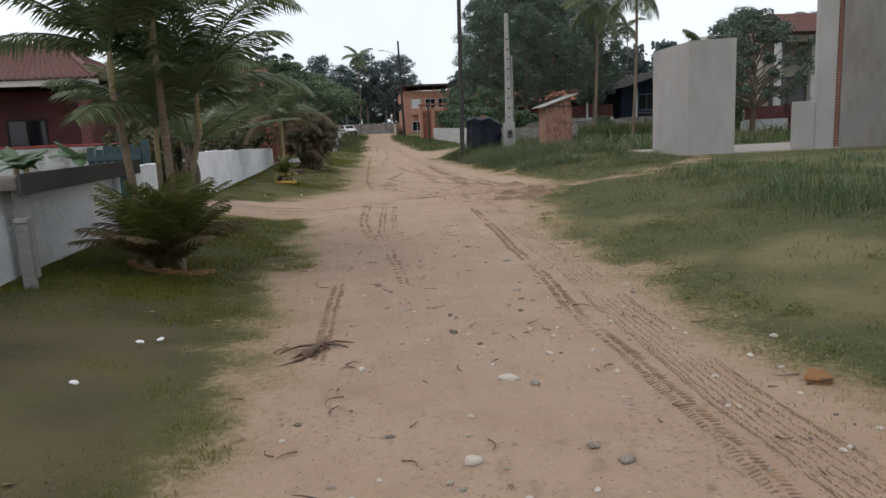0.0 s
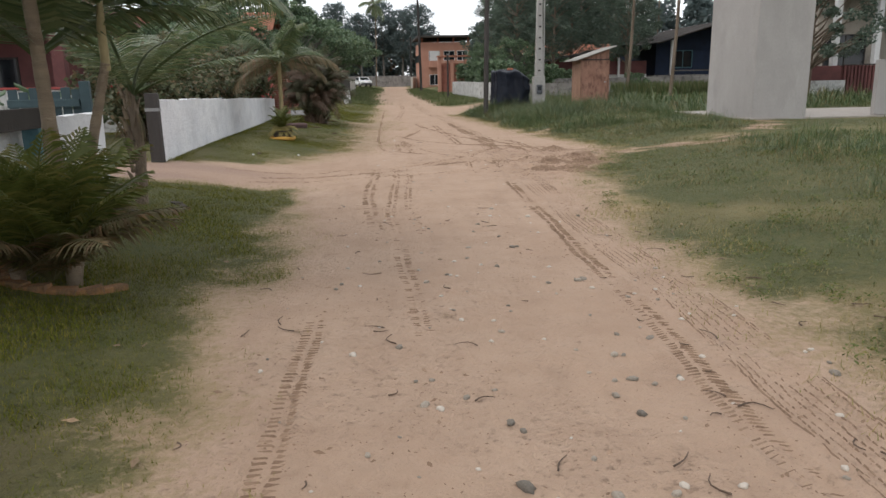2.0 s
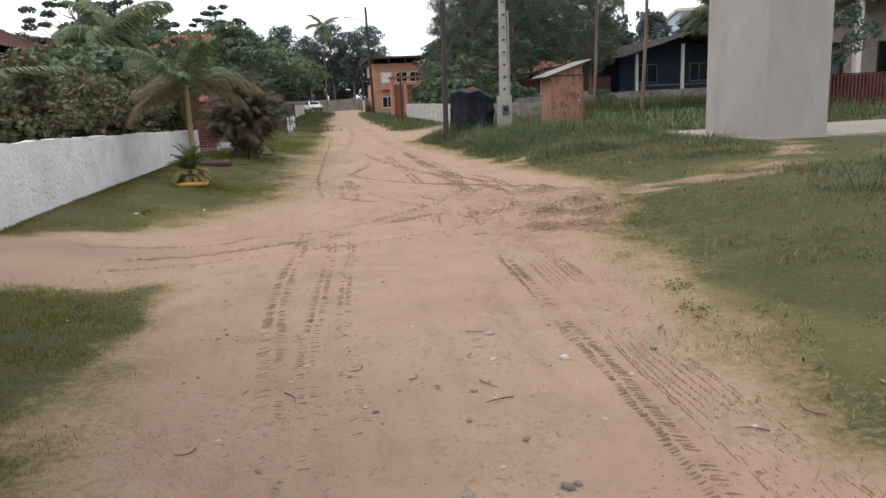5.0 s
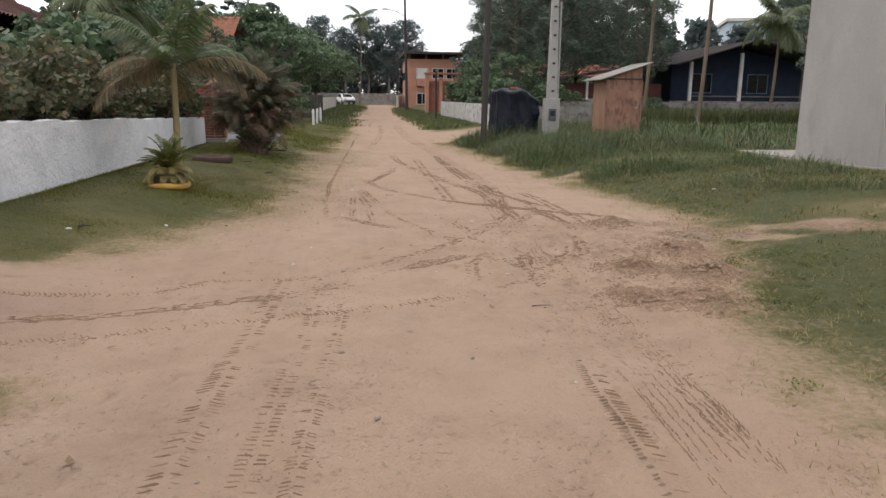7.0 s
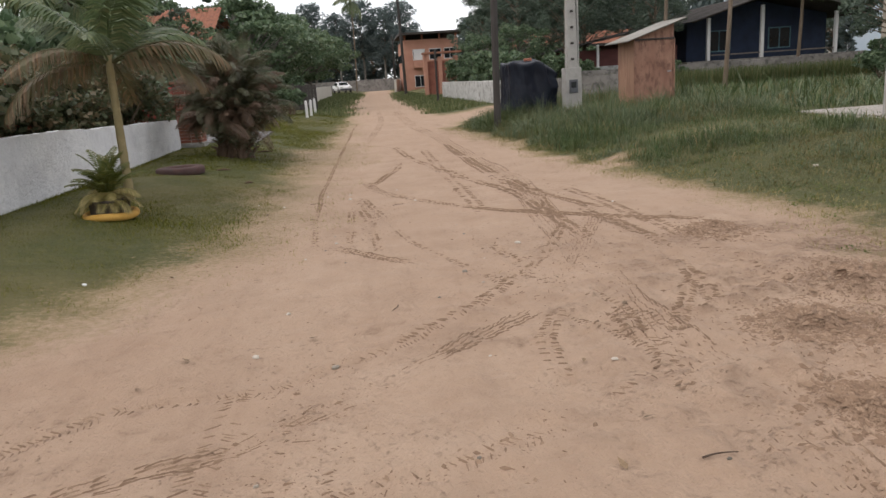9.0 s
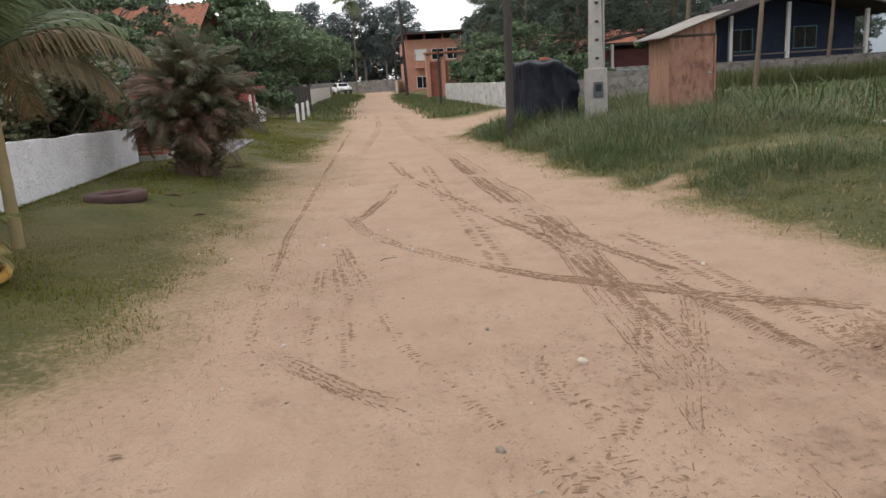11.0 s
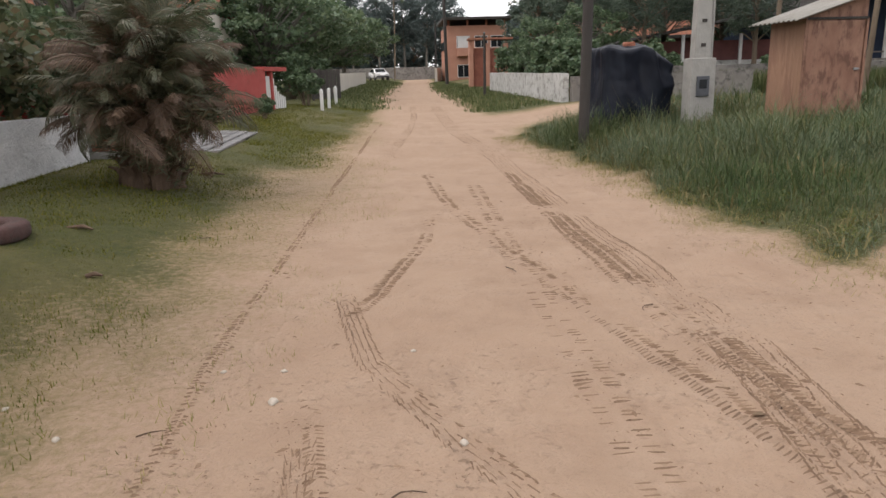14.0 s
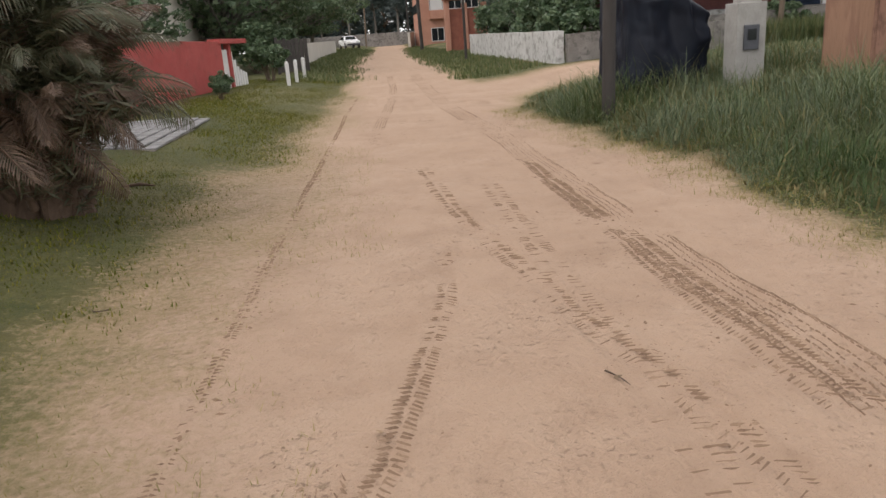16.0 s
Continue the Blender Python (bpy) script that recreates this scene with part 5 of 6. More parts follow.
    r = thing(name, label, "edging", x, y, gz(x, y))
    me = None
    for i in range(pieces):
        a = 2 * math.pi * (start + sweep * i / pieces)
        if me is None:
            ob = part("edging_brick", box(-0.11, 0.11, -0.05, 0.05, -0.04, h, 0.012), material, r)
            me = ob.data
        else:
            ob = new("edging_brick", me)
            ob.parent = r
        px, py = rx * math.cos(a), ry * math.sin(a)
        ob.matrix_basis = pose(px, py, gz(x + px, y + py) - gz(x, y), 4 * math.sin(i * 2), 5 * math.cos(i * 3), math.degrees(a) + 90 + 5 * math.sin(i))


bed_ring("orange_brick_edging", "broken arc of faded orange brick edging round the palm", -2.2, 7.85, 0.44, 0.42, M["ochre_brick"], 7, 0.035, 0.55, 0.4)
bed_ring("grey_brick_edging", "low arc of old brick edging round the young palm", -2.55, 10.6, 0.42, 0.42, M["pot"], 11, 0.012, 0.5, 0.7)


def potted_palm(x, y):
    p = thing("planted_tub", "dark tub with a yellow rim and spiky plant", "plant tub", x, y, gz(x, y))
    bm = cyl(0.27, 0.29, -0.08, 0.24, 24)
    wobble(bm, 0.015, 0.2)
    part("tub", bm, M["pot"], p)
    n = 30
    a = np.linspace(0, 2 * np.pi, n)
    tube("rim", np.stack([0.36 * np.cos(a), 0.36 * np.sin(a), 0.035 + 0.01 * np.sin(3 * a)], 1), [0.05] * n, M["yellow_rim"], p, "yellow painted rim", sides=8)
    p.scale = (0.76, 0.76, 0.9)
    crown_of_fronds(p, (0, 0, 0.3), 44, 0.55, (-5, 86), 1.0, 0.18, 16, M["shoot"], 5, 0.03, hang=0.4, name="leaf_spray", old=M["straw"], old_share=0.25)
    q = thing("slim_palm", "slim pale-stemmed palm with feathery drooping crown", "palm tree", x - 0.12, y + 1.15, gz(x - 0.12, y + 1.15))
    pts = [(0.02 * t, 0, -0.1 + 1.95 * t) for t in np.linspace(0, 1, 20)]
    tube("stem", pts, [0.058 - 0.014 * t + 0.004 * (i % 2) for i, t in enumerate(np.linspace(0, 1, 20))], M["shaft"], q, sides=12)
    crown_of_fronds(q, (0.02, 0, 1.75), 15, 1.6, (8, 78), 1.3, 0.46, 54, M["frond"], 6, 0.034, hang=0.9, old=M["frond_old"], old_share=0.18)


potted_palm(-2.1, 20.25)


def leaf_cloud(centres, radii, per, size, rnd, flat=0.75, long=1.5):
    """Leaves spread through lumps: corner and face arrays of small folded diamonds."""
    c = np.repeat(centres, per, axis=0)
    r = np.repeat(radii, per)[:, None]
    d = rnd.normal(size=(len(c), 3))
    d /= np.linalg.norm(d, axis=1)[:, None]
    p = c + d * r * (rnd.uniform(0.25, 1, (len(c), 1)) ** 0.5) * np.array([1, 1, flat])
    a = rnd.normal(size=(len(c), 3)) * np.array([1, 1, 0.6])
    a /= np.linalg.norm(a, axis=1)[:, None]
    b = np.cross(a, rnd.normal(size=(len(c), 3)))
    b /= np.linalg.norm(b, axis=1)[:, None] + 1e-9
    s = size * rnd.uniform(0.6, 1.3, (len(c), 1))
    v = np.stack([p - a * s * long / 2, p + b * s / 2, p + a * s * long / 2, p - b * s / 2], 1).reshape(-1, 3)
    q = np.arange(len(c)) * 4
    return v, np.stack([q, q + 1, q + 2, q + 3], 1)


def bushy_palm(x, y):
    """A shaggy, many-fronded palm with dry brown skirts."""
    p = thing("shaggy_date_palm", "shaggy palm bush with dry brown lower fronds", "palm tree", x, y, gz(x, y))
    bm = cyl(0.36, 0.16, -0.15, 0.8, 24)
    bmesh.ops.subdivide_edges(bm, edges=bm.edges, cuts=2)
    wobble(bm, 0.14, 0.13)
    part("trunk", bm, M["twig"], p, "stout trunk of dead leaf bases")
    for i in range(40):
        a, z = i * 2.4, 0.05 + 0.017 * i
        c, d, r = math.cos(a), math.sin(a), 0.36 - 0.2 * z
        tube("leaf_base", [(r * c, r * d, z), ((r + 0.07) * c, (r + 0.07) * d, z + 0.1), ((r + 0.16) * c, (r + 0.16) * d, z + 0.13)], [0.045, 0.03, 0.01], M["twig"], p, sides=5)
    rnd = np.random.RandomState(52)
    kinds = {"frond": (M["shaggy"], 0.8, 1.5, 150), "dry_frond": (M["shaggy_dry"], 0.85, 1.3, 100)}
    for name, (material, length, droop, count) in kinds.items():
        meshes = [frond_mesh(length * rnd.uniform(0.7, 1.2), 20, droop * rnd.uniform(0.6, 1.3), 0.24, 30, 0.018, rnd, 0.9) for _ in range(8)]
        for me in meshes:
            me.materials.append(material)
        for i in range(count):
            yaw = i * 137.5 + rnd.uniform(-20, 20)
            up = rnd.uniform(-5, 88) if name == "frond" else rnd.uniform(-12, 50)
            deep = rnd.uniform(0.25, 1.0) ** 0.6
            a, e = radians(yaw), radians(up)
            at = (0.68 * deep * math.cos(e) * math.cos(a), 0.68 * deep * math.cos(e) * math.sin(a), 0.9 + 0.95 * deep * math.sin(e))
            ob = new(name, meshes[i % 8])
            ob.parent = p
            ob.matrix_basis = Matrix.Translation(at) @ pose(0, 0, 0, 0, 0, yaw + rnd.normal(0, 55)) @ pose(0, 0, 0, rnd.uniform(-50, 50), -up * 0.7 + rnd.normal(0, 28), 0) @ Matrix.Diagonal((*[rnd.uniform(0.7, 1.1)] * 3, 1))
    # loose fibres and dead leaflets caught between the fronds
    n = 46
    d = rnd.normal(size=(n, 3))
    d /= np.linalg.norm(d, axis=1)[:, None]
    cs = d * rnd.uniform(0.2, 0.95, (n, 1)) * np.array([0.9, 0.9, 0.95]) + np.array([0, 0, 1.1])
    link_mesh("thatch", fast_mesh("thatch", *leaf_cloud(cs, np.full(n, 0.34), 260, 0.018, rnd, 0.95, 11)), M["shaggy"], p, "tangle of dry leaflets")


bushy_palm(-1.75, 27.25)


def tree(name, label, height, trunk_r, crown, bottom, lumps, per, leaf, leaf_mat, bark_mat, seed, lump_r=0.3, tiers=0, flat=0.75, lean=0.0, long=1.5, branchy=28):
    """A tree with a tapered trunk, limbs that reach the lumps of its crown, and leaves. crown: spread radius."""
    rnd = np.random.RandomState(seed)
    t = thing(name, label, "tree")
    h0 = height * 0.97
    tp = [(lean * k + 0.12 * math.sin(k * 5 + seed), 0.1 * math.cos(k * 4 + seed), -0.3 + (h0 + 0.3) * k) for k in np.linspace(0, 1, 9)]
    tr = [trunk_r * (1.15 - 0.95 * k) for k in np.linspace(0, 1, 9)]
    tube("trunk", tp, tr, bark_mat, t, sides=10)
    cs, rs = [], []
    for i in range(lumps):
        u = (i + 0.5) / lumps
        zz = bottom + (height - bottom) * (round(u * tiers) / tiers if tiers else u)
        w = math.sin(math.pi * min(0.97, 0.16 + 0.8 * (zz - bottom) / (height - bottom))) ** 0.7
        a, q = i * 2.399 + rnd.uniform(-0.4, 0.4), math.sqrt(rnd.uniform(0.05, 1))
        cs.append((lean * zz / height + crown * w * q * math.cos(a), crown * w * q * math.sin(a), zz + rnd.uniform(-0.25, 0.25)))
        rs.append(crown * lump_r * rnd.uniform(0.7, 1.3))
    pieces = []
    for c, r in list(zip(cs, rs))[:: max(1, lumps // branchy)]:
        z0 = max(bottom * 0.7, c[2] - abs(c[0]) * 0.6 - abs(c[1]) * 0.6)
        k = min(1, z0 / h0)
        s = np.array((lean * k + 0.12 * math.sin(k * 5 + seed), 0.1 * math.cos(k * 4 + seed), z0))
        e = np.array(c)
        m = s * 0.5 + e * 0.5 + np.array((0, 0, 0.12 * crown * rnd.uniform(-0.5, 1)))
        pieces.append(tube_arrays([s, m, e], [trunk_r * 0.35, trunk_r * 0.22, trunk_r * 0.06], 5))
    link_mesh("branch", fast_mesh("branch", *join_arrays(pieces)), bark_mat, t)
    link_mesh("crown", fast_mesh("crown", *leaf_cloud(np.array(cs), np.array(rs), per, leaf, rnd, flat, long)), leaf_mat, t)
    return t


def place(t, spots, seed=3):
    """Stands a tree at the first spot and copies at the others: (x, y, scale)."""
    rnd = np.random.RandomState(seed)
    for i, (x, y, s) in enumerate(spots):
        m = pose(x, y, gz(x, y), 0, 0, rnd.uniform(0, 360))
        t.scale = (s, s, s)
        if i == 0:
            first = m @ Matrix.Diagonal((s, s, s, 1))
        else:
            copy_thing(t, m)
    t.matrix_basis = first


broad = tree("almond_tree", "spreading broad-leaved tree with tiered dark green crown", 6.0, 0.2, 4.6, 2.1, 80, 190, 0.15, M["leaf"], M["pale_bark"], 5, 0.2, 5, 0.4, long=1.8, branchy=60)
place(broad, [(-5.0, 55.5, 1.0), (-5.6, 66, 1.1), (-4.2, 78, 1.05), (-12, 62, 1.25), (-3.6, 92, 1.1)])
broad2 = tree("garden_tree", "leafy garden tree with an open uneven crown", 5.0, 0.14, 2.8, 1.2, 70, 130, 0.098, M["leaf"], M["pale_bark"], 8, 0.16, 0, 0.6, long=1.9, branchy=60)
place(broad2, [(-7.2, 38.5, 0.95), (-10, 43, 0.85), (-6.8, 46, 0.9), (-15, 40, 1.3), (9.0, 56, 0.72), (9.8, 49.5, 0.72), (8.6, 52.5, 0.62)])
sparse = tree("open_crowned_tree", "tall open tree with separate leaf clusters against the sky", 8.4, 0.14, 3.4, 4.6, 36, 90, 0.15, M["leaf_dark"], M["pale_bark"], 12, 0.13, 4, 0.4, long=1.8, branchy=40)
place(sparse, [(-6.8, 64, 1.0), (-8.6, 45.5, 0.85), (-13, 52, 1.0)])
pine = tree("casuarina", "tall dark feathery pine with a bare lower trunk", 14.5, 0.18, 3.4, 4.2, 74, 105, 0.068, M["leaf_dark"], M["bark"], 21, 0.2, 0, 0.85, long=11, branchy=30)
place(pine, [(14.2, 74, 0.95), (15.5, 79, 1.0), (17.5, 73, 1.0), (18.5, 78, 1.05), (21.5, 73.5, 0.95), (23.5, 77, 1.05), (26.5, 73, 0.9), (22, 84, 1.1), (37, 64, 0.72), (41, 72, 0.75), (46, 66, 0.7), (33, 60, 0.62), (12.5, 50, 0.62), (14.6, 53.5, 0.72), (17.4, 49.6, 0.6), (10.6, 53, 0.66), (19.2, 57, 0.7)])
round_tree = tree("shade_tree", "large leafy tree with pale gaps in its crown", 8.5, 0.2, 4.2, 2.6, 70, 140, 0.115, M["leaf_dark"], M["bark"], 27, 0.15, 0, 0.65, long=2.2, branchy=60)
place(round_tree, [(16, 75, 1.0), (22, 76, 0.95), (12.5, 73.5, 0.75), (35, 52, 0.8), (40, 46, 0.9), (33, 33, 0.9), (37, 28, 1.0), (20.4, 34.4, 0.72)])
tall_far = tree("tall_forest_tree", "distant tall tree with a slim bare trunk and feathery crown", 13.2, 0.2, 3.0, 5.5, 46, 110, 0.15, M["leaf_far_haze"], M["pale_bark"], 35, 0.36, 0, 0.75, long=4, branchy=40)
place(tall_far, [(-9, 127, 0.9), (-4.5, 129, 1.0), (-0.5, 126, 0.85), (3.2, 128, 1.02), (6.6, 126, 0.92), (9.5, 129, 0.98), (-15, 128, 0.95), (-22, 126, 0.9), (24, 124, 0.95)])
far = tree("forest_tree", "distant dark tree of the wood behind the road", 11.5, 0.24, 4.4, 1.4, 54, 34, 0.54, M["leaf_far_haze"], M["bark"], 33, 0.26, 0, 0.75, long=2)
rnd = np.random.RandomState(4)
spots = [(-48 + i * 4.4 + rnd.uniform(-1.4, 1.4), 132 + rnd.uniform(-4, 12), rnd.uniform(0.6, 0.95)) for i in range(24)]
spots += [(-44 + i * 6.2 + rnd.uniform(-2, 2), 150 + rnd.uniform(-5, 8), rnd.uniform(0.75, 1.0)) for i in range(18)]
spots += [(-14 - i * 4.5 + rnd.uniform(-2, 2), 112 - i * 9 + rnd.uniform(-3, 3), rnd.uniform(0.7, 1.0)) for i in range(7)]
spots += [(24 + i * 5 + rnd.uniform(-2, 2), 116 - i * 2 + rnd.uniform(-3, 3), rnd.uniform(0.75, 1.0)) for i in range(9)]
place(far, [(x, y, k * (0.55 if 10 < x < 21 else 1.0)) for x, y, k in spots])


def coconut(x, y, h, s=1.0):
    p = thing("tall_palm", "tall palm with a long bare grey trunk", "palm tree", x, y, gz(x, y), group="tall palms")
    pts = [(0.25 * math.sin(t * 2) * s, 0, -0.3 + (h + 0.3) * t) for t in np.linspace(0, 1, 10)]
    tube("trunk", pts, np.linspace(0.1, 0.07, 10), M["bark"], p, sides=10)
    crown_of_fronds(p, pts[-1], 18, 2.6 * s, (-30, 70), 1.3, 0.75, 34, M["frond"], 5, 0.07, hang=1.0)


for x, y, h in ((1.6, 108, 11.5), (24.3, 47.6, 5.6), (16.7, 41.0, 8.6), (30.5, 44, 6.2), (15.9, 45.5, 8.5), (-6.4, 31.8, 3.8), (36, 90, 12.5)):
    coconut(x, y, h, 0.8 if h < 7 else 1.0)


def shrub(name, label, seed, height, spread, lumps, per, leaf, mat, flowers=None):
    rnd = np.random.RandomState(seed)
    s = thing(name, label, "shrub")
    cs, rs, stems = [], [], []
    for i in range(lumps):
        a, q, zz = i * 2.4, spread * math.sqrt(rnd.uniform(0.02, 1)), height * rnd.uniform(0.35, 1)
        cs.append((q * math.cos(a), q * math.sin(a), zz))
        rs.append(0.3 * spread * rnd.uniform(0.7, 1.3))
        if i % 2 == 0:
            stems.append(tube_arrays([(0.1 * math.cos(a), 0.1 * math.sin(a), -0.1), (q * 0.5 * math.cos(a), q * 0.5 * math.sin(a), zz * 0.55), cs[-1]], [0.03, 0.022, 0.008], 5))
    link_mesh("stem", fast_mesh("stem", *join_arrays(stems)), M["bark"], s)
    link_mesh("foliage", fast_mesh("foliage", *leaf_cloud(np.array(cs), np.array(rs), per, leaf, rnd, 0.9)), mat, s)
    if flowers:
        pick = np.array(cs)[rnd.choice(lumps, max(2, lumps // 4))]
        link_mesh("blossom", fast_mesh("blossom", *leaf_cloud(pick, np.full(len(pick), 0.2 * spread), flowers, 0.07, rnd, 0.9, 1.0)), M["petal"], s, "pink and orange blossoms")
    return s


hedge = shrub("hedge_shrub", "loose garden hedge shrub with yellowing leaves and pink blossom", 41, 1.75, 0.95, 30, 170, 0.075, M["leaf_hedge"], 8)
rnd = np.random.RandomState(9)
place(hedge, [(-4.45 - 0.5 * (i % 3), 18.4 + i * 0.8, 1.0 + 0.35 * rnd.rand()) for i in range(14)])
hedge2 = shrub("dark_shrub", "dense dark green leafy shrub", 43, 2.4, 1.3, 30, 110, 0.16, M["leaf"])
place(hedge2, [(11.5, 60.8, 1.0), (14.2, 61.2, 1.1), (17.5, 61.4, 1.0), (21, 61.2, 1.1), (-6.4, 25.0, 0.9), (-6.4, 23.6 + 2.6, 1.0), (-6.0, 28.2, 1.2), (-7.5, 31.5, 1.3), (-5.4, 33.6, 0.8), (-7.6, 37.0, 1.1), (8.3, 45.3, 0.8), (8.2, 49, 0.85), (9.4, 53.2, 0.95), (8.0, 57, 0.8), (10.5, 45.4, 0.7), (-3.4, 52.6, 0.75), (-2.9, 60, 0.7), (-8.5, 34, 1.2), (17, 46.8, 0.5), (13, 48.5, 0.6), (-10.5, 31, 1.4), (19, 34.5, 0.6), (30, 37, 0.9)])
round_bush = shrub("round_bush", "small round bush by the white gate", 47, 1.3, 0.65, 20, 120, 0.09, M["leaf"])
place(round_bush, [(-2.0, 45.6, 0.95), (-1.85, 51.5, 1.0), (-2.6, 40.4, 0.42), (-2.3, 38.4, 0.35)])


def banana(x, y, h, seed):
    rnd = np.random.RandomState(seed)
    b = thing("banana_plant", "banana plant with broad torn green leaves", "plant", x, y, gz(x, y), group="banana plants")
    tube("stem", [(0, 0, -0.1), (0.03, 0, h * 0.3), (0.05, 0.02, h * 0.6)], [0.1, 0.085, 0.06], M["shaft"], b, sides=10)
    for i in range(8):
        a, rs = i * 2.4 + rnd.uniform(-0.3, 0.3), rnd.uniform(0.5, 1.2)
        n, ln = 12, h * 0.6
        verts, faces = [], []
        for k in range(n):
            t = k / (n - 1)
            r = ln * (t * math.cos(rs * (1 - 0.6 * t)))
            z = h * 0.55 + ln * (t * math.sin(rs) - 0.75 * t * t * (1.4 - rs))
            w = 0.22 * math.sin(math.pi * min(0.96, 0.1 + 0.86 * t)) * (1 - 0.25 * (k % 2))
            for s in (-1, 0, 1):
                verts.append((r * math.cos(a) - s * w * math.sin(a), r * math.sin(a) + s * w * math.cos(a), z + 0.06 * (s == 0) - 0.05))
        for k in range(n - 1):
            for s in (0, 1):
                q = k * 3 + s
                faces.append((q, q + 1, q + 4, q + 3))
        link_mesh("leaf", fast_mesh("leaf", verts, faces), M["leaf"], b)


for i, (x, y, h) in enumerate(((-6.6, 21.0, 1.3), (-8.0, 21.6, 1.4), (-9.6, 21.2, 1.45), (-5.0, 30.6, 2.3), (-5.8, 32.0, 2.6), (-6.8, 29.8, 2.5), (-11.2, 21.6, 1.4), (-9.0, 20.4, 1.2))):
    banana(x, y, h, 60 + i)


# ---------------------------------------------------------------- grass
def blades(name, label, x, y, length, width, material, seed, lean=0.5, short=False, heading=None):
    """Grass as one sheet of separate blades."""
    rnd = np.random.RandomState(seed)
    n = len(x)
    z = rise(x, y) - 0.01
    a = rnd.uniform(0, 2 * np.pi, n) if heading is None else heading + rnd.normal(0, 0.5, n)
    b = lean * rnd.uniform(0.2, 1.3, n) * length
    dx, dy = np.cos(a), np.sin(a)
    base = np.stack([x, y, z], 1)
    side = np.stack([-dy, dx, np.zeros(n)], 1) * (width / 2)[:, None]
    mid = base + np.stack([dx * b * 0.35, dy * b * 0.35, length * 0.62], 1)
    tip = base + np.stack([dx * b, dy * b, length * np.sqrt(np.clip(1 - (b / length) ** 2 * 0.35, 0.2, 1))], 1)
    if short:
        v = np.stack([base - side, base + side, tip], 1).reshape(-1, 3)
        f = np.arange(n * 3).reshape(-1, 3)
    else:
        v = np.stack([base - side, base + side, mid + side * 0.8, mid - side * 0.8, tip], 1).reshape(-1, 3)
        q = np.arange(n) * 5
        f = np.concatenate([np.stack([q, q + 1, q + 2], 1), np.stack([q, q + 2, q + 3], 1), np.stack([q + 3, q + 2, q + 4], 1)])
    return tagged(link_mesh(name, fast_mesh(name, v, f), material), label, "grass", kind="stuff")


def scatter(n, x0, x1, y0, y1, seed):
    rnd = np.random.RandomState(seed)
    return rnd.uniform(x0, x1, n), rnd.uniform(y0, y1, n), rnd


def tall_height(x, y):
    """How high the rough grass grows on the east side."""
    e = x - right_edge(y)
    mound = smooth(0.1, 1.2, e) * smooth(20.0, 22.5, y) * smooth(36.3, 34.2, y + (fbm(x, y, 1) - 0.5) * 2)
    strip = smooth(1.6, 2.8, e) * smooth(17.6, 18.8, y) * smooth(10.4, 9.6, x)
    clump = smooth(2.2, 3.6, e + (fbm(x, y + 2, 1.6) - 0.5) * 2.4) * smooth(4, 8, y) * smooth(17.0, 15.2, y)
    patch = np.clip((fbm(x + 13, y, 1.5) - 0.2) * 2.4, 0.4, 1.1) * np.clip((vnoise(x, y + 4, 0.55) - 0.1) * 1.7, 0.45, 1.05)
    patch = np.maximum(patch, 0.62 * smooth(23.5, 26.5, y))
    h = np.maximum(np.maximum(mound * (0.34 + 0.36 * smooth(25, 28, y)), strip * 0.30), clump * 0.46) * patch
    return np.maximum(h, 0.032 + 0.04 * smooth(0, 2, e))


def arched(name, label, x, y, length, width, material, seed, heading):
    """Long grass in every direction, each blade bent over at its middle."""
    rnd = np.random.RandomState(seed)
    n = len(x)
    a = heading + rnd.normal(0, 1.6, n)
    e0 = np.radians(rnd.uniform(14, 84, n))
    e1 = e0 - rnd.uniform(0.25, 1.15, n)
    d = np.stack([np.cos(a), np.sin(a)], 1)
    base = np.stack([x, y, rise(x, y) - 0.02], 1)
    side = np.stack([-d[:, 1], d[:, 0], np.zeros(n)], 1) * (width / 2)[:, None]
    step = lambda e, s: np.stack([d[:, 0] * np.cos(e) * s, d[:, 1] * np.cos(e) * s, np.sin(e) * s], 1)
    mid = base + step(e0, length * 0.58)
    tip = mid + step(e1, length * 0.5)
    v = np.stack([base - side * 0.7, base + side * 0.7, mid - side, mid + side, tip], 1).reshape(-1, 3)
    q = np.arange(n) * 5
    f = np.concatenate([np.stack([q + i, q + j, q + k], 1) for i, j, k in ((0, 1, 3), (0, 3, 2), (2, 3, 4))])
    return tagged(link_mesh(name, fast_mesh(name, v, f), material), label, "grass", kind="stuff")


def grow():
    keep_out = lambda x, y: ((x > 10.2) & (x < 21.2) & (y > 21.1) & (y < 26.5)) | ((x > 9.9) & (x < 10.4) & (y > 22.8) & (y < 25.1)) | ((x > 8.15) & (x < 9.6) & (y > 30.5) & (y < 31.9))
    # rough grass of the empty lot: low sward and tall tussocks
    kinds = (("tall", "rough green tufted grass on the empty lot"), ("tall_blue", "rough grey-green tussock grass on the empty lot"), ("tall_deep", "deep green rank grass on the empty lot"), ("tall_pale", "rough pale yellow-green grass on the empty lot"))
    for n, x0, x1, y0, y1, seed, wide, per in ((8500, 2.2, 9.5, 1.5, 20, 1, 0.006, 15), (11500, 3.2, 10.5, 19, 36, 2, 0.0064, 19), (2600, 9, 22, 4, 36, 3, 0.018, 13), (2000, 8, 34, 29, 46.3, 4, 0.028, 12)):
        x, y, r = scatter(n, x0, x1, y0, y1, seed)
        c = grass_cover(x, y)
        k = (r.rand(n) < c ** 2) & (x > right_edge(y) - 0.6) & ~keep_out(x, y)
        x, y = x[k], y[k]
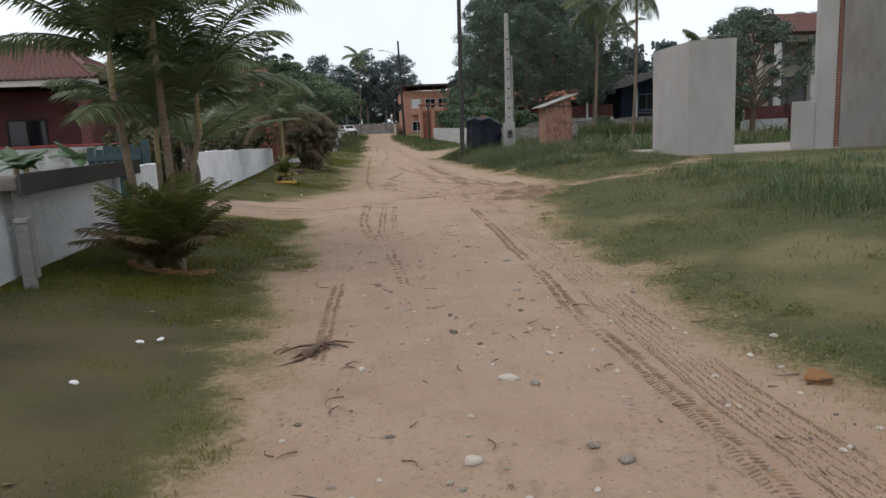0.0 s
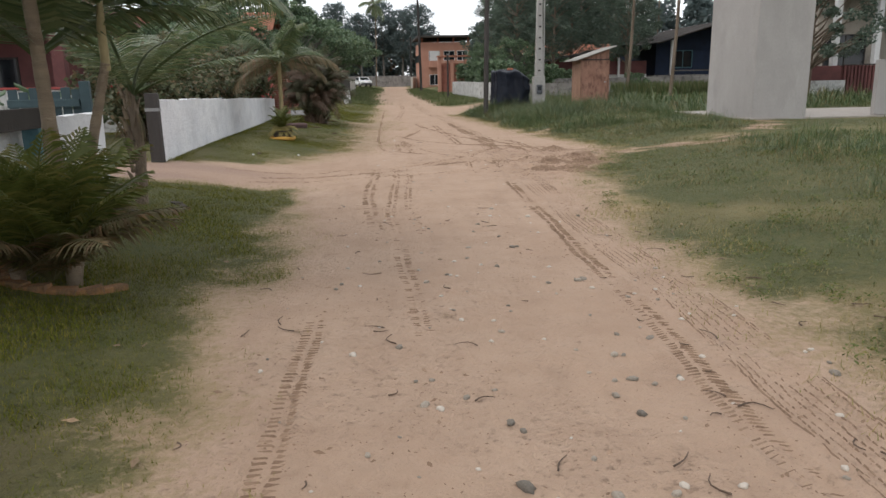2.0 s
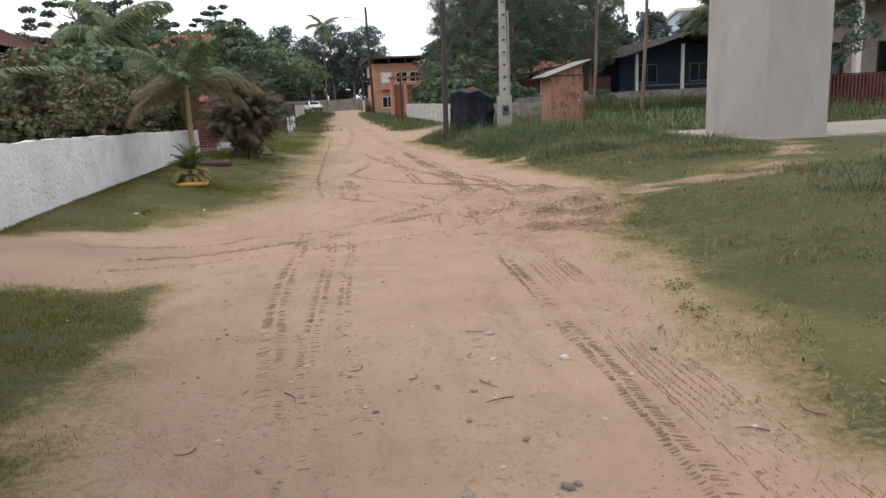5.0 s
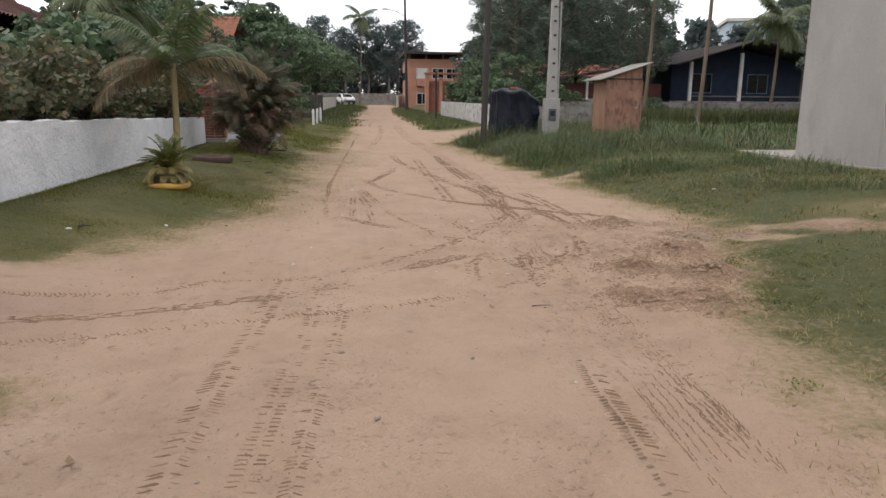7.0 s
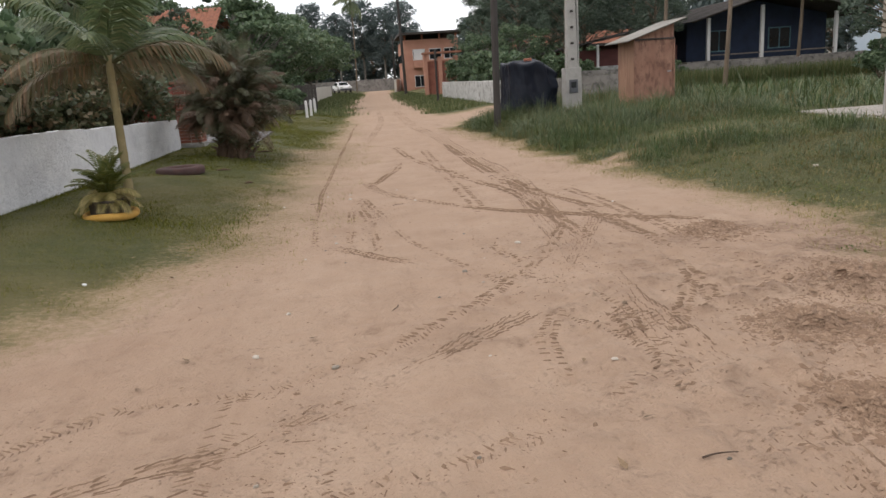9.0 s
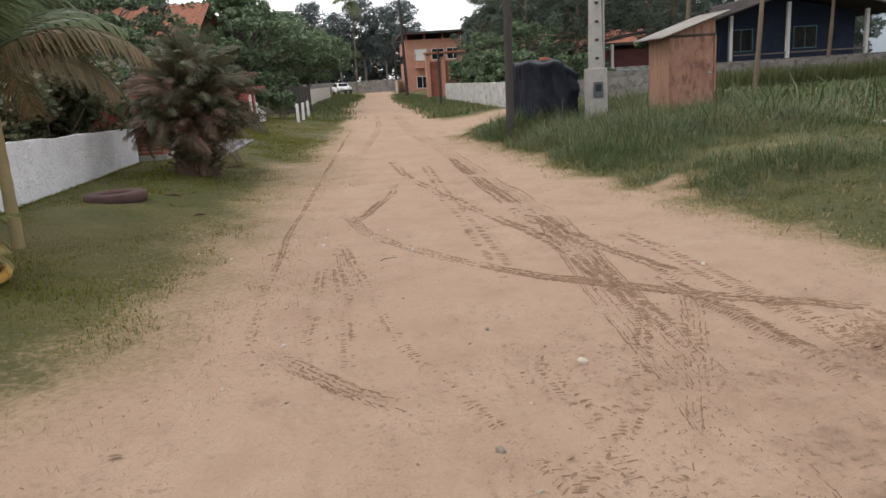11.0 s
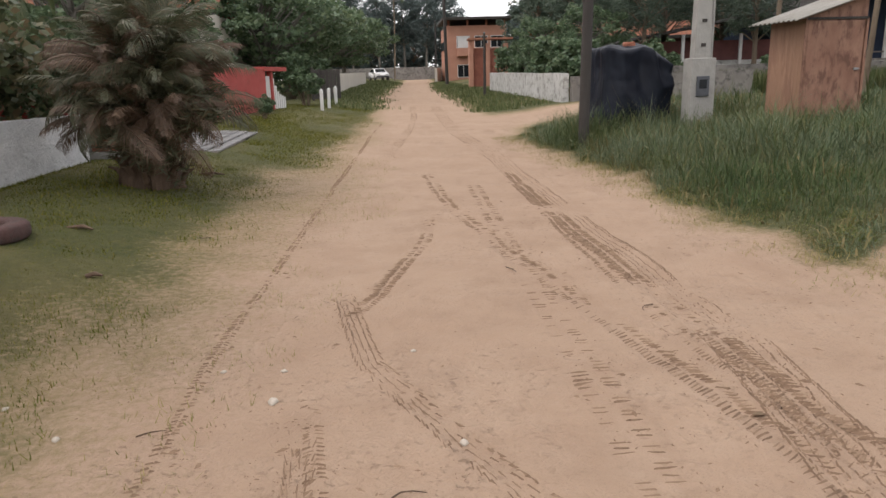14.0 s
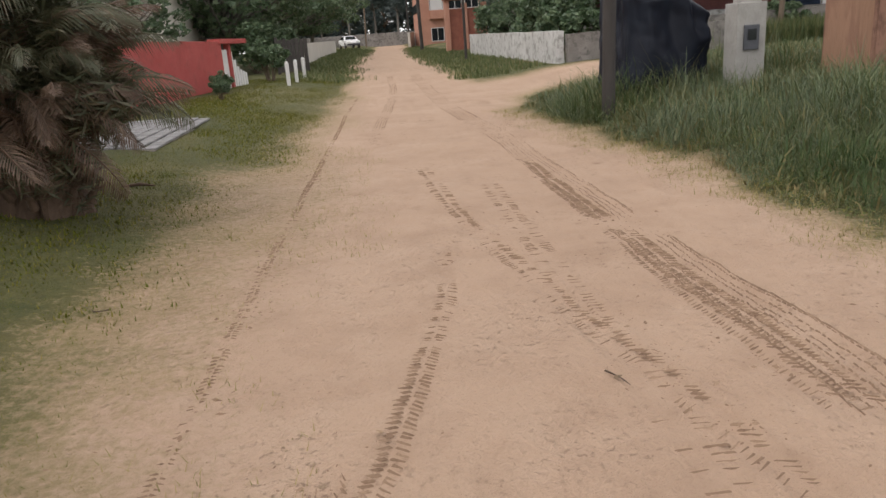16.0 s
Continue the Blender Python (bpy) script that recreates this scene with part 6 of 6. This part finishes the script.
        size = tall_height(x, y) * r.uniform(0.65, 1.15, len(x)) * (0.25 + 0.75 * smooth(0.4, 0.95, c[k]))
        size = np.where(y > 36, np.maximum(size, 0.22), size)
        m = len(x)
        spread = 0.05 + 0.22 * size
        tone = fbm(x, y, 0.9) + r.normal(0, 0.11, m)
        low = smooth(0.22, 0.08, size)
        kind = np.where(r.rand(m) < 0.07 + 0.45 * low, 3, np.where(tone > 0.54, 1, np.where(tone < 0.4, 2, 0)))
        kind = np.where((kind == 0) & (fbm(x + 31, y, 1.3) > 0.57), 3, kind)
        kind = np.where((y < 17.5) & (size > 0.2) & (r.rand(m) < 0.6), 2, kind)
        ox, oy = r.normal(0, 1, (m, per)) * spread[:, None], r.normal(0, 1, (m, per)) * spread[:, None]
        bx, by = (x[:, None] + ox).ravel(), (y[:, None] + oy).ravel()
        head = np.arctan2(oy, ox).ravel()
        ln = (size[:, None] * r.uniform(0.4, 1.15, (m, per))).ravel() * 1.15
        kk = np.repeat(kind, per)
        ok = ~keep_out(bx, by)
        for q, (key, label) in enumerate(kinds):
            g = ok & (kk == q)
            arched("rough_grass", label, bx[g], by[g], ln[g], wide * (0.7 + 0.8 * ln[g]), M[key], seed + 30 + q, head[g])
    # broad-leaved weeds and creepers: low along the sand, higher among the tussocks
    x, y, r = scatter(5200, 2.4, 10, 3, 36, 17)
    c = grass_cover(x, y)
    e = x - right_edge(y)
    k = (c > 0.45) & (e > -0.3) & ~keep_out(x, y) & (fbm(x + 17, y, 0.8) > 0.47) & (e > 0.2) & (r.rand(len(x)) < 0.2 + 0.5 * smooth(1.6, 0.4, e))
    x, y = x[k], y[k]
    top = np.clip(tall_height(x, y) * 0.6, 0.03, 0.35)
    at = np.stack([x, y, rise(x, y) + top * 0.6], 1)
    tagged(link_mesh("creeping_weeds", fast_mesh("creeping_weeds", *leaf_cloud(at, 0.09 + top * 0.7, 70, 0.011, r, 0.45, 2.2)), M["weed"]), "low broad-leaved weeds creeping among the grass", "weeds", kind="stuff")
    # tall weeds against the stone wall
    x, y, r = scatter(16000, 9.5, 33, 44.2, 46.4, 8)
    blades("wall_weeds", "tall weeds growing along the stone wall", x, y, r.uniform(0.35, 0.95, len(x)), np.full(len(x), 0.03), M["tall"], 77, 0.4)
    # mown lawn of the west verge
    for n, x0, x1, y0, y1, seed, wide in ((70000, -3.4, 0.0, 1.6, 8.5, 16, 0.006), (230000, -3.4, 0.4, 2.0, 24, 5, 0.007), (90000, -3.4, 0.6, 24, 47, 6, 0.013), (50000, -13, -3.6, 6, 23, 7, 0.016)):
        x, y, r = scatter(n, x0, x1, y0, y1, seed)
        c = grass_cover(x, y)
        k = (r.rand(n) < c ** 2.2) & (c > 0.5) & (r.rand(n) > 0.85 * humus_shade(x, y)) & ~((x > -4.7) & (x < -1.68) & (y > 30.4) & (y < 34.3)) & (x < left_edge(y) + 1.1)
        x, y = x[k], y[k]
        blades("lawn", "short mown lawn on the verge", x, y, r.uniform(0.018, 0.05, len(x)) * (0.7 + 0.6 * fbm(x, y, 0.8)), np.full(len(x), wide), M["lawn"], seed + 40, 0.9, True)
    # long verge grass further on
    for n, x0, x1, y0, y1, seed in ((16000, 3.8, 6.8, 42.5, 96, 9), (16000, -1.6, 2.4, 46, 100, 10)):
        x, y, r = scatter(n, x0, x1, y0, y1, seed)
        k = r.rand(n) < grass_cover(x, y)
        x, y = x[k], y[k]
        blades("verge_grass", "green verge grass along the road", x, y, r.uniform(0.06, 0.2, len(x)), np.full(len(x), 0.03), M["tall"], seed + 50, 0.6)
    # straw-coloured fringe where grass meets sand
    x, y, r = scatter(120000, -2.5, 6.5, 2, 34, 12)
    c = grass_cover(x, y)
    k = (c > 0.08) & (c < 0.7) & (r.rand(len(x)) < 0.7) & (fbm(x, y, 0.5) > 0.38)
    x, y = x[k], y[k]
    blades("dry_fringe", "dry yellow grass fringe at the sand's edge", x, y, r.uniform(0.015, 0.06, len(x)), np.full(len(x), 0.006), M["straw"], 91, 1.0, True)
    # yellowed stems among the rough grass
    x, y, r = scatter(60000, 2.6, 10, 3, 36, 14)
    k = (grass_cover(x, y) > 0.75) & (x > right_edge(y)) & ~keep_out(x, y) & (fbm(x, y + 6, 0.8) > 0.5) & (r.rand(len(x)) < 0.12 + 0.6 * smooth(0.9, 0.2, x - right_edge(y)))
    x, y = x[k], y[k]
    blades("yellow_grass", "yellowed grass mixed through the rough grass", x, y, tall_height(x, y) * r.uniform(0.4, 1.1, len(x)) + 0.02, 0.006 + 0.0006 * y, M["tall_pale"], 93, 1.1)
    # low yellow-green stubble between the sand and the rough grass
    x, y, r = scatter(120000, 2.2, 6.4, 3, 34, 15)
    e = x - right_edge(y) + (fbm(x, y, 1.0) - 0.5) * 1.2
    k = (e > -0.35) & (e < 0.9) & (r.rand(len(x)) < 0.75 * smooth(-0.35, 0.35, e)) & (fbm(x + 8, y, 0.3) > 0.45)
    x, y = x[k], y[k]
    blades("stubble", "low yellow-green stubble grass at the road edge", x, y, r.uniform(0.02, 0.075, len(x)), np.full(len(x), 0.008), M["straw"], 94, 1.2, True)
    # weeds along the foot of the white wall
    x, y, r = scatter(5000, -3.4, -3.2, 14.7, 29.2, 13)
    blades("wall_foot_grass", "longer grass along the white wall's foot", x, y, r.uniform(0.02, 0.07, len(x)), np.full(len(x), 0.007), M["lawn"], 92, 0.6)


grow()


# ---------------------------------------------------------------- litter on the road
def pebble_mesh(seed, flat=0.5):
    bm = bmesh.new()
    bmesh.ops.create_icosphere(bm, subdivisions=2, radius=1)
    for v in bm.verts:
        v.co *= 1 + 0.42 * noise.noise(v.co * 1.5 + Vector((seed * 5.7, 0, 0))) + 0.16 * noise.noise(v.co * 4 + Vector((0, seed * 3.1, 0)))
        v.co.z *= flat
    me = bpy.data.meshes.new("stone")
    bm.to_mesh(me)
    bm.free()
    me.polygons.foreach_set("use_smooth", [True] * len(me.polygons))
    return me


def stone(x, y, size, material, seed, label, name="stone", flat=0.45):
    me = pebble_mesh(seed, flat)
    ob = link_mesh(name, me, material)
    ob.matrix_basis = pose(x, y, lie(x, y) + size * 0.1, 6 * math.sin(seed), 7 * math.cos(seed), seed * 77) @ Matrix.Diagonal((size, size * 0.68, size, 1))
    return tagged(ob, label, "stone", "loose stones")


for i, (x, y, s, k) in enumerate(((-0.26, 4.32, 0.05, 1), (0.62, 3.94, 0.085, 1), (0.22, 2.93, 0.075, 1), (0.8, 2.97, 0.05, 0), (0.9, 2.8, 0.06, 0), (2.54, 4.27, 0.045, 1),
                                  (-0.14, 3.28, 0.04, 0), (0.05, 6.45, 0.04, 0), (1.17, 5.89, 0.045, 0), (0.13, 5.73, 0.04, 0), (0.2, 5.69, 0.035, 1), (1.47, 6.41, 0.04, 0),
                                  (1.46, 7.63, 0.05, 0), (0.79, 8.9, 0.035, 0), (3.61, 19.39, 0.04, 1), (1.0, 4.38, 0.04, 1), (0.23, 4.86, 0.03, 1), (0.44, 5.02, 0.06, 0), (1.31, 21.95, 0.025, 1), (6.5, 20.0, 0.06, 1))):
    stone(x, y, s * 0.72, M["shell"] if k else M["stone"], i + 1, "pale broken rubble stone on the sand" if k else "grey pebble lying on the sand")

def broken_brick():
    bm = box(-0.07, 0.06, -0.045, 0.045, -0.02, 0.03, 0.006)
    bmesh.ops.subdivide_edges(bm, edges=bm.edges, cuts=1)
    wobble(bm, 0.02, 0.05)
    return bm


brickbat = part("brick_fragment", broken_brick(), M["ochre_brick"])
brickbat.matrix_basis = pose(2.3, 3.45, gz(2.3, 3.45) + 0.02, 8, 5, -40)
tagged(brickbat, "broken orange brick at the road's edge", "brick")


for i, (x, y) in enumerate(((-1.82, 5.06), (-1.7, 5.14), (-1.95, 4.2), (-2.3, 16.9), (-1.5, 17.6))):
    scrap = stone(x, y, 0.032, M["scrap"], 70 + i, "small white litter scrap in the lawn", "litter_scrap", 0.35)
    scrap["category"], scrap["group"] = "litter", "lawn litter"


def root_stump():
    r = thing("dead_root", "dry brown root with splayed side roots on the sand", "root", -0.55, 4.85, gz(-0.55, 4.85))
    r.scale = (0.68, 0.68, 0.68)
    tube("stem", [(-0.13, -0.26, 0.02), (-0.12, -0.24, 0.025), (-0.07, -0.1, 0.035), (0.0, 0.02, 0.04), (0.05, 0.12, 0.06), (0.07, 0.18, 0.09)], [0.004, 0.055, 0.042, 0.032, 0.024, 0.01], M["twig"], r, sides=10)
    for pts in ([(0, 0.02, 0.05), (-0.2, 0.06, 0.04), (-0.36, 0.0, 0.02), (-0.42, -0.1, 0.0)], [(0.03, 0.05, 0.05), (0.18, 0.1, 0.05), (0.36, 0.1, 0.02)],
                [(0, 0, 0.05), (-0.12, -0.05, 0.03), (-0.24, -0.2, 0.0), (-0.34, -0.3, 0.0)], [(0.03, 0, 0.05), (0.1, -0.06, 0.04), (0.12, -0.16, 0.0)],
                [(0.04, 0.06, 0.05), (0.2, 0.04, 0.03), (0.3, 0.0, 0.0)], [(-0.12, -0.3, 0.03), (-0.25, -0.38, 0.01), (-0.42, -0.48, 0.0)]):
        tube("side_root", pts, np.linspace(0.018, 0.006, len(pts)), M["twig"], r, sides=6)


root_stump()


def litter():
    rnd = np.random.RandomState(19)
    meshes = [pebble_mesh(30 + k, 0.5) for k in range(4)]
    for me in meshes[:2]:
        me.materials.append(M["stone"])
    for me in meshes[2:]:
        me.materials.append(M["shell"])
    for i in range(290):
        y = 1.8 + 8.5 * rnd.rand() ** 1.4 if i < 250 else rnd.uniform(10, 24)
        x = rnd.uniform(-0.7, 2.3) if i % 3 else rnd.normal(1.0, 0.5)
        s = rnd.uniform(0.009, 0.026) * (1.45 if rnd.rand() < 0.18 else 0.9)
        ob = new("pebble", meshes[rnd.randint(4)])
        ob.matrix_basis = pose(x, y, lie(x, y) + s * 0.15, 0, 0, rnd.uniform(0, 360)) @ Matrix.Diagonal((s, s * 0.7, s, 1))
        tagged(ob, "small pebble on the sandy road", "pebble", "road pebbles")
    for i in range(115):
        y = 1.8 + 9 * rnd.rand() ** 1.4 if i < 106 else rnd.uniform(10, 26)
        x = rnd.uniform(-1.0, 3.0)
        ln, n = rnd.uniform(0.04, 0.16), 5
        bend = rnd.uniform(-0.4, 0.4)
        pts = [(ln * (k / 4 - 0.5), ln * bend * math.sin(k / 4 * math.pi), 0.004) for k in range(n)]
        ob = tube("twig", pts, np.linspace(0.0045, 0.002, n), M["twig"], sides=5)
        ob.matrix_basis = pose(x, y, lie(x, y) + 0.008, 0, 0, rnd.uniform(0, 360))
        tagged(ob, "thin dry twig on the sand", "twig", "road twigs")
    leaf = fast_mesh("fallen_leaf", [(-0.5, 0, 0), (-0.15, -0.22, 0.06), (0.5, 0, 0.1), (-0.15, 0.22, 0.08)], [(0, 1, 2, 3)])
    leaf.materials.append(M["rope"])
    for i in range(120):
        y, x = 1.8 + 22 * rnd.rand() ** 1.3, rnd.uniform(-3.2, 3.2)
        s = rnd.uniform(0.03, 0.08)
        ob = new("fallen_leaf", leaf)
        ob.matrix_basis = pose(x, y, lie(x, y) + 0.012, rnd.uniform(-20, 20), rnd.uniform(-20, 20), rnd.uniform(0, 360)) @ Matrix.Diagonal((s, s, s, 1))
        tagged(ob, "dry brown fallen leaf", "leaf", "fallen leaves")
    for x, y, a, ln in ((-1.6, 24.75, -20, 0.3), (-1.0, 23.5, 10, 0.12), (-1.3, 28.3, -15, 0.4), (-2.2, 17.0, 70, 0.1)):
        ob = tube("stick", [(-ln / 2, 0, 0), (0, ln * 0.1, 0.012), (ln / 2, -0.02, 0)], [0.016, 0.02, 0.008], M["twig"], sides=6)
        ob.matrix_basis = pose(x, y, gz(x, y) + 0.03, 0, 0, a)
        tagged(ob, "dry dark stick lying in the lawn", "stick", "lawn sticks")


litter()


def clods():
    """Crumbs of damp soil scattered over the sand, as one sheet of tiny lumps."""
    rnd = np.random.RandomState(23)
    n = 50000
    x, y = rnd.uniform(-1.6, 4.8, n), 1.6 + 32 * rnd.rand(n) ** 1.7
    pick = rnd.randint(0, len(HEAPS), 13000)
    hx, hy, hr = np.array(HEAPS)[pick].T
    x[:13000], y[:13000] = hx + rnd.normal(0, 0.55, 13000) * hr, hy + rnd.normal(0, 0.55, 13000) * hr
    # crumbs thrown up along the ruts
    pts = np.concatenate([np.stack(along_track(t[0], 0.02)[:2], 1) for t in TRACKS])
    pts = pts[pts[:, 1] < 34]
    side = pts[rnd.randint(0, len(pts), 17000)]
    x[13000:30000], y[13000:30000] = side[:, 0] + rnd.normal(0, 0.1, 17000), side[:, 1] + rnd.normal(0, 0.05, 17000)
    in_heap = np.arange(n) < 13000
    keep = in_heap | (rnd.rand(n) < np.clip((fbm(x, y, 0.7) - 0.42) * 4.5, 0.03, 1)) & (grass_cover(x, y) < 0.6)
    x, y, in_heap = x[keep], y[keep], in_heap[keep]
    n = len(x)
    s = rnd.uniform(0.003, 0.0085, n) * np.where(rnd.rand(n) < 0.06, 2.2, 1) * np.where(in_heap, 1.7, 1)
    a = rnd.uniform(0, np.pi, n)
    shape = np.array([(-1, 0, 0), (0, -0.7, 0), (1, 0, 0), (0, 0.7, 0), (0.1, 0, 0.7)])
    v = shape[None] * s[:, None, None]
    v[:, :, 0] *= rnd.uniform(1, 2.2, n)[:, None]
    vx = v[:, :, 0] * np.cos(a)[:, None] - v[:, :, 1] * np.sin(a)[:, None] + x[:, None]
    vy = v[:, :, 0] * np.sin(a)[:, None] + v[:, :, 1] * np.cos(a)[:, None] + y[:, None]
    vz = v[:, :, 2] + (lie(x, y) - 0.001)[:, None]
    q = np.arange(n) * 5
    f = np.concatenate([np.stack([q + i, q + (i + 1) % 4, q + 4], 1) for i in range(4)])
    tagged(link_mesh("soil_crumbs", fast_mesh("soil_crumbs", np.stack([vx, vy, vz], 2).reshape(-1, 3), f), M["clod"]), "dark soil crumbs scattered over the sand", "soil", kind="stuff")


clods()
